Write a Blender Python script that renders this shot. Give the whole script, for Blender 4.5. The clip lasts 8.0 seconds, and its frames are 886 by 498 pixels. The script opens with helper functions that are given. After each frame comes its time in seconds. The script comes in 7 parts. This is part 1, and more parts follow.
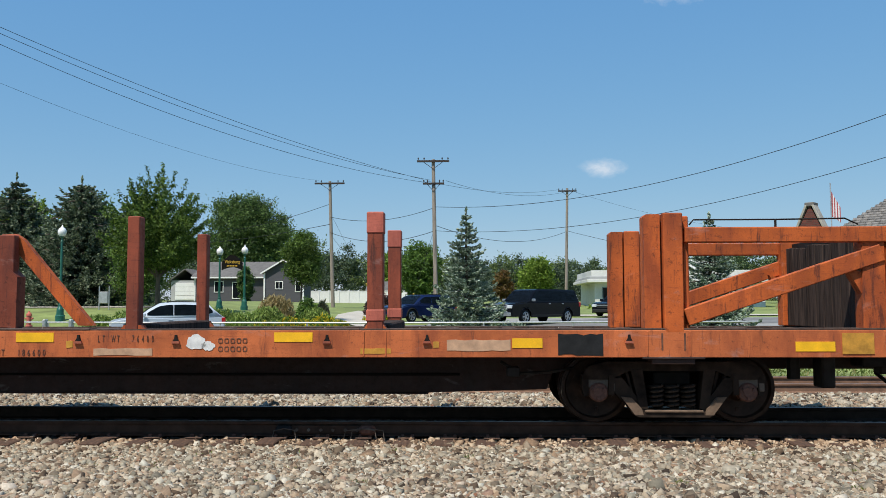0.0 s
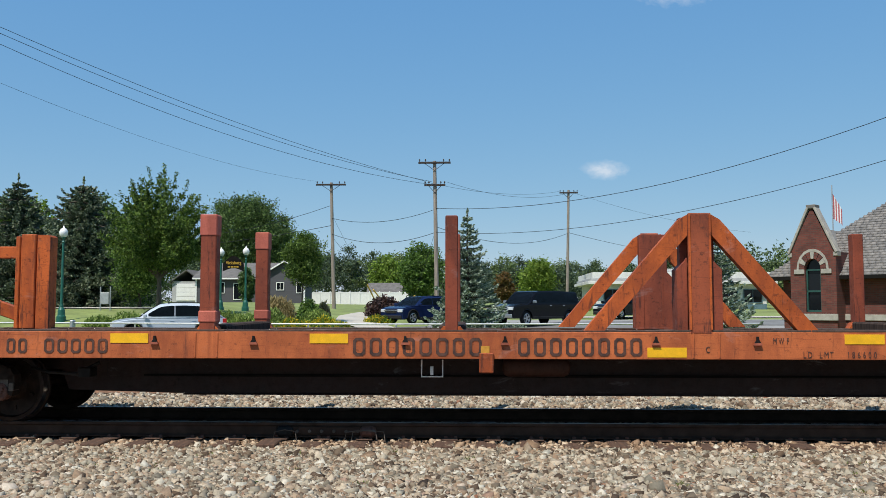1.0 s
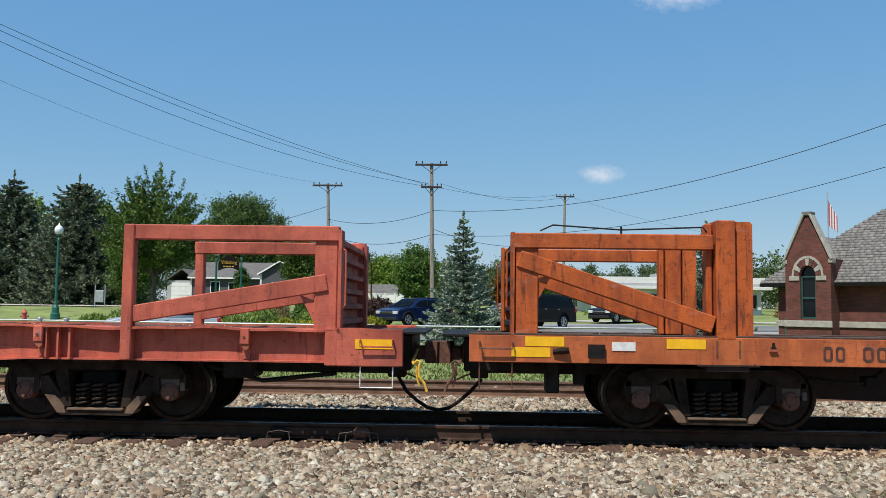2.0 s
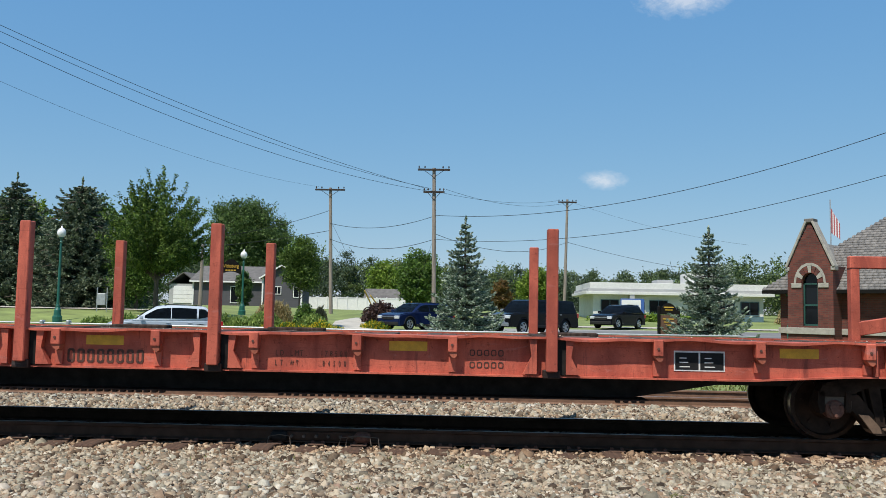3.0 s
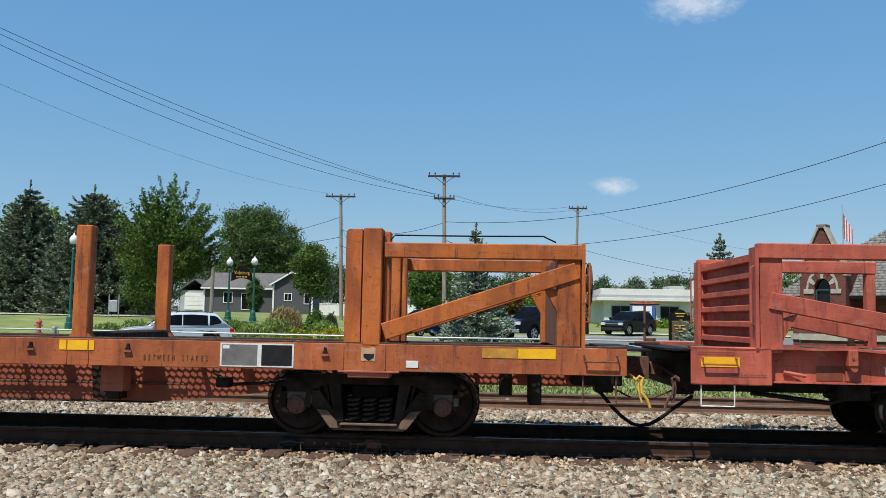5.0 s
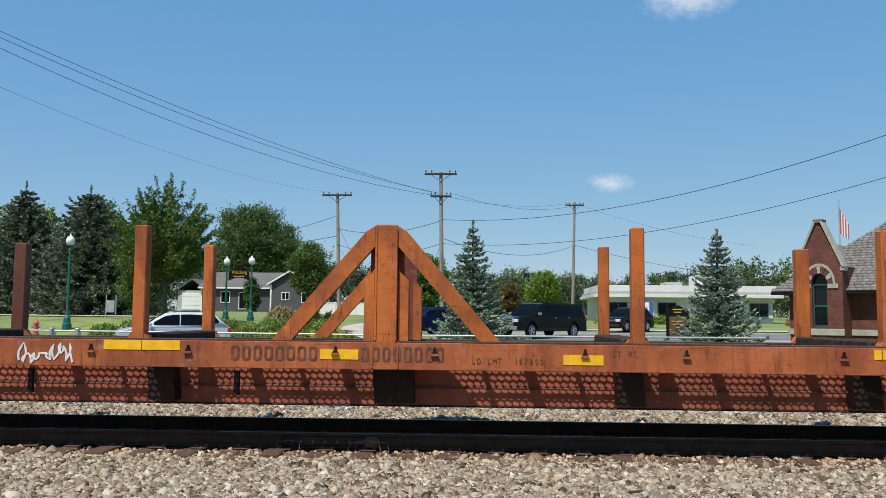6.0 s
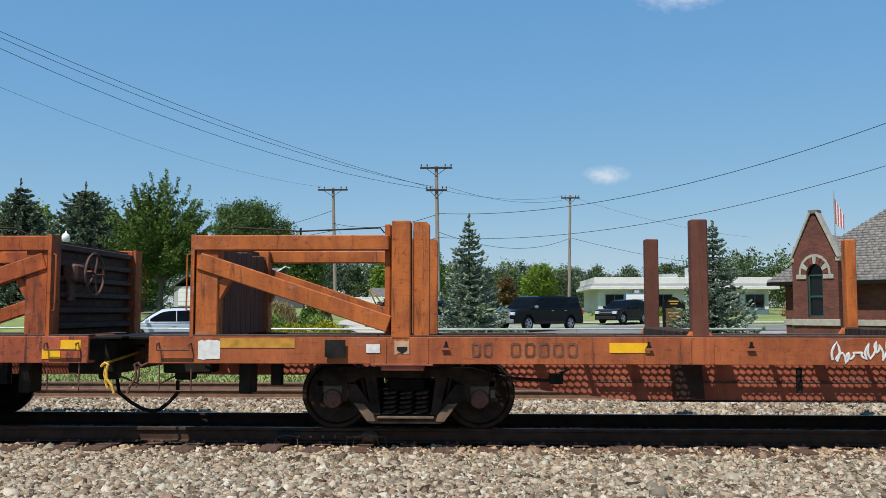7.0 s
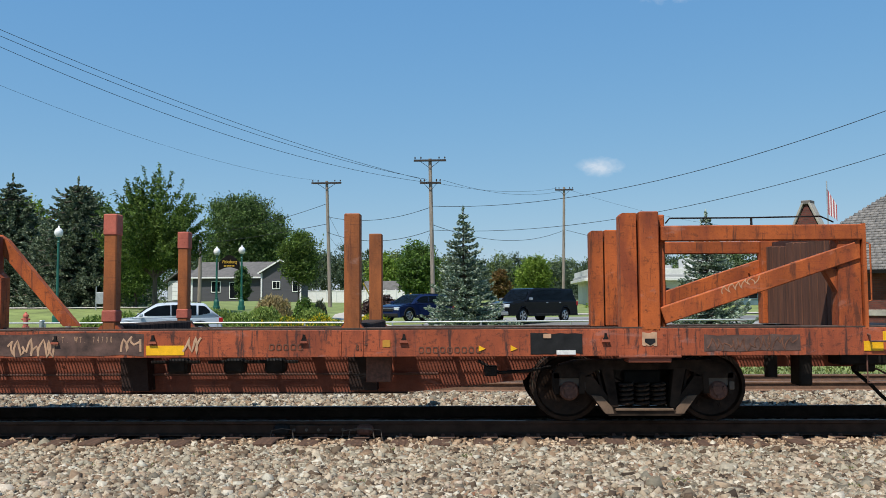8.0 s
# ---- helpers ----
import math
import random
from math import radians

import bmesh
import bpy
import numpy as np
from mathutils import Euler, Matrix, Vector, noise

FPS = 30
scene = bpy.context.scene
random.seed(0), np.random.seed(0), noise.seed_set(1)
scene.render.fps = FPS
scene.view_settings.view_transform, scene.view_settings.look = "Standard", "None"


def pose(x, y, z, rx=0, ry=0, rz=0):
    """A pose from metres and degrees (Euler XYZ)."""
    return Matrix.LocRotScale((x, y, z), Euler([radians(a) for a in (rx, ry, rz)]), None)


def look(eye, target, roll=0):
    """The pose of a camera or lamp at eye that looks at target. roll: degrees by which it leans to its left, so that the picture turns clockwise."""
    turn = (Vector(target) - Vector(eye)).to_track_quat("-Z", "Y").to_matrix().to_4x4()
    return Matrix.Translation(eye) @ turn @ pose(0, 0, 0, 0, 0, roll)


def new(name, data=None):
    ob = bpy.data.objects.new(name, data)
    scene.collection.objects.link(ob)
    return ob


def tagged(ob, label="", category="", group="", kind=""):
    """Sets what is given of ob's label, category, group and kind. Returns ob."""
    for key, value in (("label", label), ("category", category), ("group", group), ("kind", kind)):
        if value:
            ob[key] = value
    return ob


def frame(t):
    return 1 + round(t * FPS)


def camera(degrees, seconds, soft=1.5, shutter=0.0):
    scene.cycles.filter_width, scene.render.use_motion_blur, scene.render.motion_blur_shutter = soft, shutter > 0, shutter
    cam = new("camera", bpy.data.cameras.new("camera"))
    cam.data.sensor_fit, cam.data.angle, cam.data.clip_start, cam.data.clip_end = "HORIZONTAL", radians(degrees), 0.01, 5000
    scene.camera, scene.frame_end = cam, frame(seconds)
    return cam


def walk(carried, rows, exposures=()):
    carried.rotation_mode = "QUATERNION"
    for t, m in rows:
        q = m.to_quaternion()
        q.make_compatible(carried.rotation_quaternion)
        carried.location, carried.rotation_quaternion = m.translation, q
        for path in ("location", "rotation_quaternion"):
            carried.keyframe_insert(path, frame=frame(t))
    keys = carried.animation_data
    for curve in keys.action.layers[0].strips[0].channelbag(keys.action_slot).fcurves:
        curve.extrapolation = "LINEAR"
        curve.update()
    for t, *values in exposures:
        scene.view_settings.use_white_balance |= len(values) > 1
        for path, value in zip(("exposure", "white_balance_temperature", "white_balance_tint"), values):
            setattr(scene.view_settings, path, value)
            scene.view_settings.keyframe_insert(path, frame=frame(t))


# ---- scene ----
cam = camera(55.0, 8.0, 0.6)
EYE = (0.0, 0.0, 1.43)
POSES = [
    (0.0, 2.500, 3.761, 0.100), (0.5, 2.551, 3.833, 0.064), (1.0, 2.570, 3.862, -0.033), (1.5, 2.306, 3.874, -0.481),
    (1.7, 2.260, 3.919, -0.600), (2.8, 2.330, 4.279, -1.020), (3.0, 2.361, 4.342, -1.081), (3.5, 2.477, 4.496, -1.296),
    (4.0, 2.639, 4.671, -1.314), (4.5, 2.897, 4.733, -1.206), (5.0, 3.059, 4.762, -1.038), (5.2, 3.060, 4.749, -0.960),
    (6.3, 2.850, 4.529, -0.420), (6.5, 2.821, 4.450, -0.318), (7.0, 2.682, 4.206, -0.050), (7.5, 2.480, 3.915, 0.231),
    (8.0, 2.322, 3.710, 0.323)]
walk(cam, [(t, pose(*EYE, 90 + p, r, y)) for t, y, p, r in POSES])

# ---- light: a high sun behind the camera, clear summer sky ----
SUN = Vector((-0.30, -0.50, 1.0)).normalized()
sun = new("sun", bpy.data.lights.new("sun", "SUN"))
sun.data.energy, sun.data.angle, sun.data.color = 4.8, radians(0.53), (1.0, 0.955, 0.88)
sun.matrix_world = look((0, 0, 60), Vector((0, 0, 60)) - SUN)
world = bpy.data.worlds.new("world")
scene.world = world
world.use_nodes = True
sky = world.node_tree.nodes.new("ShaderNodeTexSky")
sky.sky_type, sky.sun_disc = "NISHITA", False
sky.sun_elevation = math.asin(SUN.z)
sky.sun_rotation = math.atan2(SUN.x, SUN.y)
sky.air_density, sky.dust_density, sky.ozone_density, sky.altitude = 1.0, 0.0, 1.6, 200
back = world.node_tree.nodes["Background"]
back.inputs["Strength"].default_value = 0.173
soften = world.node_tree.nodes.new("ShaderNodeGamma")
soften.inputs[1].default_value = 0.60
tint = world.node_tree.nodes.new("ShaderNodeMix")
tint.data_type, tint.blend_type = "RGBA", "MULTIPLY"
tint.inputs[0].default_value, tint.inputs[7].default_value = 1.0, (0.55, 0.938, 1.215, 1)
world.node_tree.links.new(sky.outputs[0], soften.inputs[0])
split, joined = world.node_tree.nodes.new("ShaderNodeSeparateColor"), world.node_tree.nodes.new("ShaderNodeCombineColor")
world.node_tree.links.new(soften.outputs[0], split.inputs[0])
for i, (mid, power) in enumerate(((1.248, 1.25), (2.21, 0.78), (2.725, 0.33))):   # summer haze: a duller, greyer horizon
    steps = [world.node_tree.nodes.new("ShaderNodeMath") for _ in range(3)]
    for node, kind, value in zip(steps, ("DIVIDE", "POWER", "MULTIPLY"), (mid, power, mid)):
        node.operation, node.inputs[1].default_value = kind, value
    world.node_tree.links.new(split.outputs[i], steps[0].inputs[0])
    world.node_tree.links.new(steps[0].outputs[0], steps[1].inputs[0])
    world.node_tree.links.new(steps[1].outputs[0], steps[2].inputs[0])
    world.node_tree.links.new(steps[2].outputs[0], joined.inputs[i])
world.node_tree.links.new(joined.outputs[0], tint.inputs[6])
world.node_tree.links.new(tint.outputs[2], back.inputs[0])
scene.view_settings.exposure = 0.22

TRACK_Y, TRACK2_Y = 11.35, 16.5
LINE = pose(0, 0, 0, 0, 0, 0.8)   # the line of the tracks, turned a little from the x axis


# ---- mesh helpers ----
def mesh_of(name, bm, mats):
    me = bpy.data.meshes.new(name)
    bm.to_mesh(me)
    bm.free()
    for m in (mats if isinstance(mats, (list, tuple)) else [mats]):
        me.materials.append(m)
    return me


def part(name, bm, material, parent, label="", smooth=False):
    """One mesh object under a thing or a part. bm: a bmesh, or a mesh that is shared."""
    me = bm if isinstance(bm, bpy.types.Mesh) else mesh_of(name, bm, material)
    if smooth:
        me.shade_smooth()
    ob = new(name, me)
    if parent is not None:
        ob.parent = parent
    return tagged(ob, label)


def thing(name, label, category, m=None, group="", kind=""):
    ob = new(name)
    ob.empty_display_size = 0.2
    if m is not None:
        ob.matrix_basis = m
    return tagged(ob, label, category, group, kind)


def box(bm, x0, x1, y0, y1, z0, z1, bev=0.0, m=None):
    vs = [bm.verts.new((x, y, z)) for x in (x0, x1) for y in (y0, y1) for z in (z0, z1)]
    fs = [bm.faces.new([vs[i] for i in f]) for f in ((0, 1, 3, 2), (4, 6, 7, 5), (0, 4, 5, 1), (2, 3, 7, 6), (0, 2, 6, 4), (1, 5, 7, 3))]
    if bev:
        r = bmesh.ops.bevel(bm, geom=list({e for f in fs for e in f.edges}), offset=bev, segments=1, affect="EDGES")
        vs = list({v for v in r["verts"]} | {v for v in vs if v.is_valid})
    if m is not None:
        for v in vs:
            v.co = m @ v.co
    return vs


def prism(bm, pts, y0, y1, axis="y"):
    """Extrude an outline of (x, z) pairs from y0 to y1 (or (y, z) along x, (x, y) along z)."""
    def put(a, b, c):
        return (a, c, b) if axis == "y" else ((c, a, b) if axis == "x" else (a, b, c))
    lo = [bm.verts.new(put(a, b, y0)) for a, b in pts]
    hi = [bm.verts.new(put(a, b, y1)) for a, b in pts]
    n = len(pts)
    bm.faces.new(lo)
    bm.faces.new(list(reversed(hi)))
    for i in range(n):
        j = (i + 1) % n
        bm.faces.new((lo[j], lo[i], hi[i], hi[j]))
    bmesh.ops.recalc_face_normals(bm, faces=list({f for v in lo + hi for f in v.link_faces}))
    return lo + hi


def beam(bm, a, b, w, d, bev=0.01):
    """A bar of width w and depth d from a to b."""
    a, b = Vector(a), Vector(b)
    q = (b - a).to_track_quat("X", "Z").to_matrix().to_4x4()
    L = (b - a).length
    box(bm, 0, L, -d / 2, d / 2, -w / 2, w / 2, bev, Matrix.Translation(a) @ q)


def rod(bm, a, b, r, n=8, r2=None):
    a, b = Vector(a), Vector(b)
    q = (b - a).to_track_quat("Z", "Y").to_matrix().to_4x4()
    L = (b - a).length
    bmesh.ops.create_cone(bm, cap_ends=True, segments=n, radius1=r, radius2=r if r2 is None else r2, depth=L,
                          matrix=Matrix.Translation((a + b) / 2) @ q)


def pipe(bm, pts, r, n=6):
    """One bent tube through pts."""
    pts = [Vector(p) for p in pts]
    side, rings = None, []
    for i, p in enumerate(pts):
        d = (pts[min(i + 1, len(pts) - 1)] - pts[max(i - 1, 0)]).normalized()
        if side is None:
            side = d.orthogonal().normalized()
        side = (side - d * side.dot(d)).normalized()
        up = d.cross(side)
        rings.append([bm.verts.new(p + (side * math.cos(2 * math.pi * k / n) + up * math.sin(2 * math.pi * k / n)) * r) for k in range(n)])
    for u, v in zip(rings, rings[1:]):
        for k in range(n):
            j = (k + 1) % n
            bm.faces.new((u[k], u[j], v[j], v[k]))
    if pts[0] != pts[-1]:
        bm.faces.new(list(reversed(rings[0])))
        bm.faces.new(rings[-1])


def lathe(bm, prof, n=24, m=None):
    """Turn a profile of (radius, height) about z."""
    rings = []
    for r, h in prof:
        ring = [bm.verts.new((r * math.cos(2 * math.pi * i / n), r * math.sin(2 * math.pi * i / n), h)) for i in range(n)]
        rings.append(ring)
    for a, b in zip(rings, rings[1:]):
        for i in range(n):
            j = (i + 1) % n
            bm.faces.new((a[i], a[j], b[j], b[i]))
    bm.faces.new(list(reversed(rings[0])))
    bm.faces.new(rings[-1])
    if m is not None:
        for ring in rings:
            for v in ring:
                v.co = m @ v.co


def np_mesh(name, verts, faces, mat):
    """A mesh from arrays: verts n x 3, faces m x k."""
    me = bpy.data.meshes.new(name)
    faces = np.asarray(faces, dtype=np.int32)
    m, k = faces.shape
    me.vertices.add(len(verts))
    me.vertices.foreach_set("co", np.asarray(verts, dtype=np.float32).ravel())
    me.loops.add(m * k)
    me.loops.foreach_set("vertex_index", faces.ravel())
    me.polygons.add(m)
    me.polygons.foreach_set("loop_start", np.arange(0, m * k, k, dtype=np.int32))
    me.polygons.foreach_set("loop_total", np.full(m, k, dtype=np.int32))
    me.update(calc_edges=True)
    me.materials.append(mat)
    return me


def text_mesh(s, size, squeeze=1.0):
    cu = bpy.data.curves.new("lettering", "FONT")
    cu.body, cu.size, cu.extrude, cu.resolution_u = s, size, 0.001, 2
    cu.align_x, cu.align_y = "LEFT", "BOTTOM_BASELINE"
    ob = bpy.data.objects.new("lettering", cu)
    scene.collection.objects.link(ob)
    bpy.context.view_layer.update()
    me = bpy.data.meshes.new_from_object(ob.evaluated_get(bpy.context.evaluated_depsgraph_get()))
    bpy.data.objects.remove(ob)
    me.transform(Matrix.Diagonal((squeeze, 1, 1, 1)))
    me.materials.clear()
    return me


def lettering(s, x, y, z, height, width, mat, parent, name="lettering", rz=0):
    """Words painted on an upright face that looks towards -y: left end x, foot z, cap height and full width."""
    me = text_mesh(s, height / 0.73)
    w = max(v.co.x for v in me.vertices) or 1
    me.transform(Matrix.Diagonal((width / w, 1, 1, 1)))
    me.materials.append(mat)
    ob = part(name, me, mat, parent)
    ob.matrix_basis = pose(x, y, z, 90, 0, rz)
    return ob


def stencil(s, x, y, z, height, width, mat, parent):
    """Stencilled capitals and figures, each one a piece of its own in an even row."""
    cell = width / len(s)
    widest = max(max(v.co.x for v in text_mesh(c, height / 0.73).vertices) for c in set(s) - {" "})
    k = min(1.0, 0.84 * cell / widest)
    for i, c in enumerate(s):
        if c == " ":
            continue
        me = text_mesh(c, height / 0.73, k)
        me.materials.append(mat)
        w = max(v.co.x for v in me.vertices)
        part("lettering", me, mat, parent).matrix_basis = pose(x + (i + 0.5) * cell - w / 2, y, z, 90)


# ---- materials ----
RUST_DK, GRIME = (0.11, 0.035, 0.018), (0.040, 0.022, 0.015)


def nodes_of(name):
    m = bpy.data.materials.new(name)
    m.use_nodes = True
    nt = m.node_tree
    return m, nt, nt.nodes["Principled BSDF"]


def ramp(nt, fac, stops):
    r = nt.nodes.new("ShaderNodeValToRGB")
    while len(r.color_ramp.elements) < len(stops):
        r.color_ramp.elements.new(0.5)
    for e, (p, c) in zip(r.color_ramp.elements, stops):
        e.position = p
        e.color = (*c, 1) if len(c) == 3 else c
    nt.links.new(fac, r.inputs[0])
    return r.outputs[0]


def mix(nt, fac, a, b, kind="MIX"):
    n = nt.nodes.new("ShaderNodeMix")
    n.data_type, n.blend_type = "RGBA", kind
    for sock, v in ((n.inputs[0], fac), (n.inputs[6], a), (n.inputs[7], b)):
        if isinstance(v, (int, float)):
            sock.default_value = v
        elif isinstance(v, tuple):
            sock.default_value = (*v, 1)
        else:
            nt.links.new(v, sock)
    return n.outputs[2]


def noise_tex(nt, scale, detail=6, rough=0.6, stretch=(1, 1, 1), space="Object", distort=0.0):
    tc = nt.nodes.new("ShaderNodeTexCoord")
    mp = nt.nodes.new("ShaderNodeMapping")
    mp.inputs["Scale"].default_value = stretch
    n = nt.nodes.new("ShaderNodeTexNoise")
    n.inputs["Scale"].default_value, n.inputs["Detail"].default_value, n.inputs["Roughness"].default_value = scale, detail, rough
    n.inputs["Distortion"].default_value = distort
    nt.links.new(tc.outputs[space], mp.inputs[0])
    nt.links.new(mp.outputs[0], n.inputs["Vector"])
    return n.outputs["Fac"]


def bump(nt, p, height, strength, dist=0.01):
    b = nt.nodes.new("ShaderNodeBump")
    b.inputs["Strength"].default_value, b.inputs["Distance"].default_value = strength, dist
    nt.links.new(height, b.inputs["Height"])
    nt.links.new(b.outputs[0], p.inputs["Normal"])


def plain(name, col, rough=0.6, metal=0.0, var=0.25, scale=4.0, bumpy=0.1, stretch=(1, 1, 1)):
    """A surface with broad stains and fine grain."""
    m, nt, p = nodes_of(name)
    a, b = noise_tex(nt, scale, 5, stretch=stretch), noise_tex(nt, scale * 14, 3, stretch=stretch)
    dark, light = tuple(c * (1 - var) for c in col), tuple(min(1, c * (1 + var)) for c in col)
    c1 = ramp(nt, a, [(0.3, dark), (0.7, light)])
    c2 = ramp(nt, b, [(0.3, (0.82,) * 3), (0.7, (1.0,) * 3)])
    nt.links.new(mix(nt, 1.0, c1, c2, "MULTIPLY"), p.inputs["Base Color"])
    p.inputs["Roughness"].default_value, p.inputs["Metallic"].default_value = rough, metal
    if max(col) < 0.06:
        p.inputs["Specular IOR Level"].default_value = 0.12
    if bumpy:
        bump(nt, p, b, bumpy, 0.004)
    return m


def weathered(name, paint, rust, stain, wear=0.5, seed=0.0):
    """Sun-bleached freight-car paint: vertical streaks, rust bloom, scratches and dark grime."""
    m, nt, p = nodes_of(name)
    broad = noise_tex(nt, 1.1, 6, 0.62, (1.0, 1.0, 1.0))
    streak = noise_tex(nt, 2.6, 6, 0.62, (1.5, 1.5, 0.45), distort=0.5)
    fine = noise_tex(nt, 60.0, 4, 0.7)
    chips = noise_tex(nt, 13.0, 8, 0.72, (1, 1, 1.2))
    scratch = noise_tex(nt, 9.0, 4, 0.8, (0.25, 1, 5.0))
    light = tuple(min(1, c * 1.32) for c in paint)
    dark = tuple(c * 0.52 for c in paint)
    c = ramp(nt, broad, [(0.28, dark), (0.5, paint), (0.74, light)])
    c = mix(nt, ramp(nt, streak, [(0.44, (0, 0, 0)), (0.66, (0.8, 0.8, 0.8))]), c, rust)
    c = mix(nt, ramp(nt, scratch, [(0.60, (0, 0, 0)), (0.64, (0.6, 0.6, 0.6))]), c, rust)
    c = mix(nt, ramp(nt, chips, [(0.63 - 0.05 * wear, (0, 0, 0)), (0.70 - 0.05 * wear, (0.6, 0.6, 0.6))]), c, stain)
    drip = noise_tex(nt, 5.5, 8, 0.74, (2.2, 2.2, 0.22), distort=0.35)
    c = mix(nt, ramp(nt, drip, [(0.60 - 0.04 * wear, (0, 0, 0)), (0.68 - 0.04 * wear, (0.35 + 0.35 * wear,) * 3)]), c, stain)
    pits = noise_tex(nt, 34.0, 5, 0.8, (1, 1, 0.7))
    c = mix(nt, ramp(nt, pits, [(0.665 - 0.03 * wear, (0, 0, 0)), (0.71 - 0.03 * wear, (0.7,) * 3)]), c, GRIME)
    bleach = noise_tex(nt, 3.3, 7, 0.66, (0.6, 1, 1.6), distort=0.6)
    c = mix(nt, ramp(nt, bleach, [(0.60, (0, 0, 0)), (0.70, (0.30,) * 3)]), c, tuple(min(1, 0.55 * k + 0.22) for k in paint))
    g = ramp(nt, fine, [(0.25, (0.74,) * 3), (0.75, (1.0,) * 3)])
    nt.links.new(mix(nt, 1.0, c, g, "MULTIPLY"), p.inputs["Base Color"])
    nt.links.new(ramp(nt, chips, [(0.4, (0.58,) * 3), (0.7, (0.88,) * 3)]), p.inputs["Roughness"])
    p.inputs["Specular IOR Level"].default_value = 0.3
    bump(nt, p, chips, 0.25, 0.006)
    return m


def island_mat(name, stops, rough=0.85, spec=0.3, translucent=0.0, fine=0.0):
    """Colour that varies from piece to piece."""
    m, nt, p = nodes_of(name)
    g = nt.nodes.new("ShaderNodeNewGeometry")
    c = ramp(nt, g.outputs["Random Per Island"], stops)
    if fine:
        f = noise_tex(nt, fine, 4)
        c = mix(nt, 1.0, c, ramp(nt, f, [(0.3, (0.7,) * 3), (0.7, (1.0,) * 3)]), "MULTIPLY")
    if translucent:
        c = mix(nt, 1.0, c, ramp(nt, noise_tex(nt, 0.9, 4), [(0.32, (0.62,) * 3), (0.68, (1.0,) * 3)]), "MULTIPLY")
    nt.links.new(c, p.inputs["Base Color"])
    p.inputs["Roughness"].default_value, p.inputs["Specular IOR Level"].default_value = rough, spec
    if translucent:
        t = nt.nodes.new("ShaderNodeBsdfTranslucent")
        nt.links.new(c, t.inputs[0])
        mx = nt.nodes.new("ShaderNodeMixShader")
        mx.inputs[0].default_value = translucent
        nt.links.new(p.outputs[0], mx.inputs[1])
        nt.links.new(t.outputs[0], mx.inputs[2])
        nt.links.new(mx.outputs[0], nt.nodes["Material Output"].inputs[0])
    return m


M_orange_a = weathered("orange_paint", (0.53, 0.112, 0.022), (0.27, 0.055, 0.018), (0.09, 0.026, 0.016), 1.25)
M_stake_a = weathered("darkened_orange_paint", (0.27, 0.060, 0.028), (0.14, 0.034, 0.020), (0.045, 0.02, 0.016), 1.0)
M_orange_c = weathered("faded_orange_paint", (0.51, 0.138, 0.028), (0.26, 0.065, 0.022), RUST_DK, 1.1)
M_orange_d = weathered("rusty_orange_paint", (0.47, 0.108, 0.024), (0.22, 0.046, 0.020), RUST_DK, 1.4)
M_stake_d = weathered("browned_orange_paint", (0.34, 0.105, 0.030), (0.17, 0.055, 0.02), RUST_DK, 0.8)
M_post_a = weathered("rust_streaked_orange_post", (0.34, 0.080, 0.032), (0.17, 0.042, 0.022), (0.06, 0.024, 0.018), 1.5)
M_sill_a = weathered("sun_bleached_orange_sill", (0.52, 0.135, 0.042), (0.30, 0.070, 0.026), (0.12, 0.04, 0.024), 0.8)
M_sill_c = weathered("browned_orange_sill", (0.43, 0.118, 0.038), (0.25, 0.062, 0.025), (0.10, 0.035, 0.02), 1.0)
M_sill_d = weathered("rusted_red_brown_sill", (0.40, 0.092, 0.036), (0.21, 0.050, 0.026), (0.06, 0.03, 0.024), 1.7)
M_red = weathered("salmon_red_paint", (0.54, 0.125, 0.075), (0.32, 0.065, 0.042), (0.12, 0.035, 0.028), 0.75)
# Near-black underframe: grime, plus the shade under the deck put into the colour.
M_under = weathered("grimy_shaded_underframe", (0.032, 0.015, 0.011), (0.022, 0.012, 0.009), (0.012, 0.010, 0.009), 0.5)
M_under_red = weathered("oxide_underframe", (0.40, 0.115, 0.065), (0.26, 0.07, 0.04), (0.10, 0.035, 0.022), 0.1)
M_under_d = weathered("browned_oxide_underframe", (0.27, 0.075, 0.040), (0.16, 0.045, 0.026), (0.05, 0.022, 0.016), 0.4)
M_stake_brown = weathered("dark_rust_brown_stake", (0.15, 0.052, 0.030), (0.10, 0.035, 0.022), (0.04, 0.02, 0.015), 0.6)
# Near-black that stands in for shade deep inside the bogies and under the deck.
M_shade_steel = plain("shade_painted_steel", (0.008, 0.007, 0.006), 0.9, 0, 0.4, 6)
M_wall = weathered("dark_oxide_wall", (0.075, 0.030, 0.020), (0.045, 0.02, 0.014), (0.02, 0.014, 0.012), 0.5)
M_black = plain("greasy_black_steel", (0.022, 0.019, 0.017), 0.6, 0.2, 0.5, 6)
M_truck = plain("cast_steel_dust", (0.026, 0.017, 0.012), 0.8, 0.0, 0.7, 5)
M_seat = plain("dusty_spring_seat", (0.14, 0.088, 0.055), 0.9, 0.0, 0.5, 6)
M_worn = plain("dusty_tan_steel", (0.11, 0.085, 0.065), 0.85, 0.0, 0.4, 7)
M_bearing = plain("rust_red_bearing", (0.12, 0.050, 0.032), 0.75, 0.0, 0.5, 20)
M_wheel = plain("wheel_steel", (0.034, 0.021, 0.015), 0.5, 0.3, 0.6, 6)
M_tread = plain("polished_tread", (0.5, 0.48, 0.46), 0.3, 1.0, 0.2, 8)
M_spring = plain("spring_steel", (0.050, 0.036, 0.028), 0.55, 0.3, 0.5, 12)
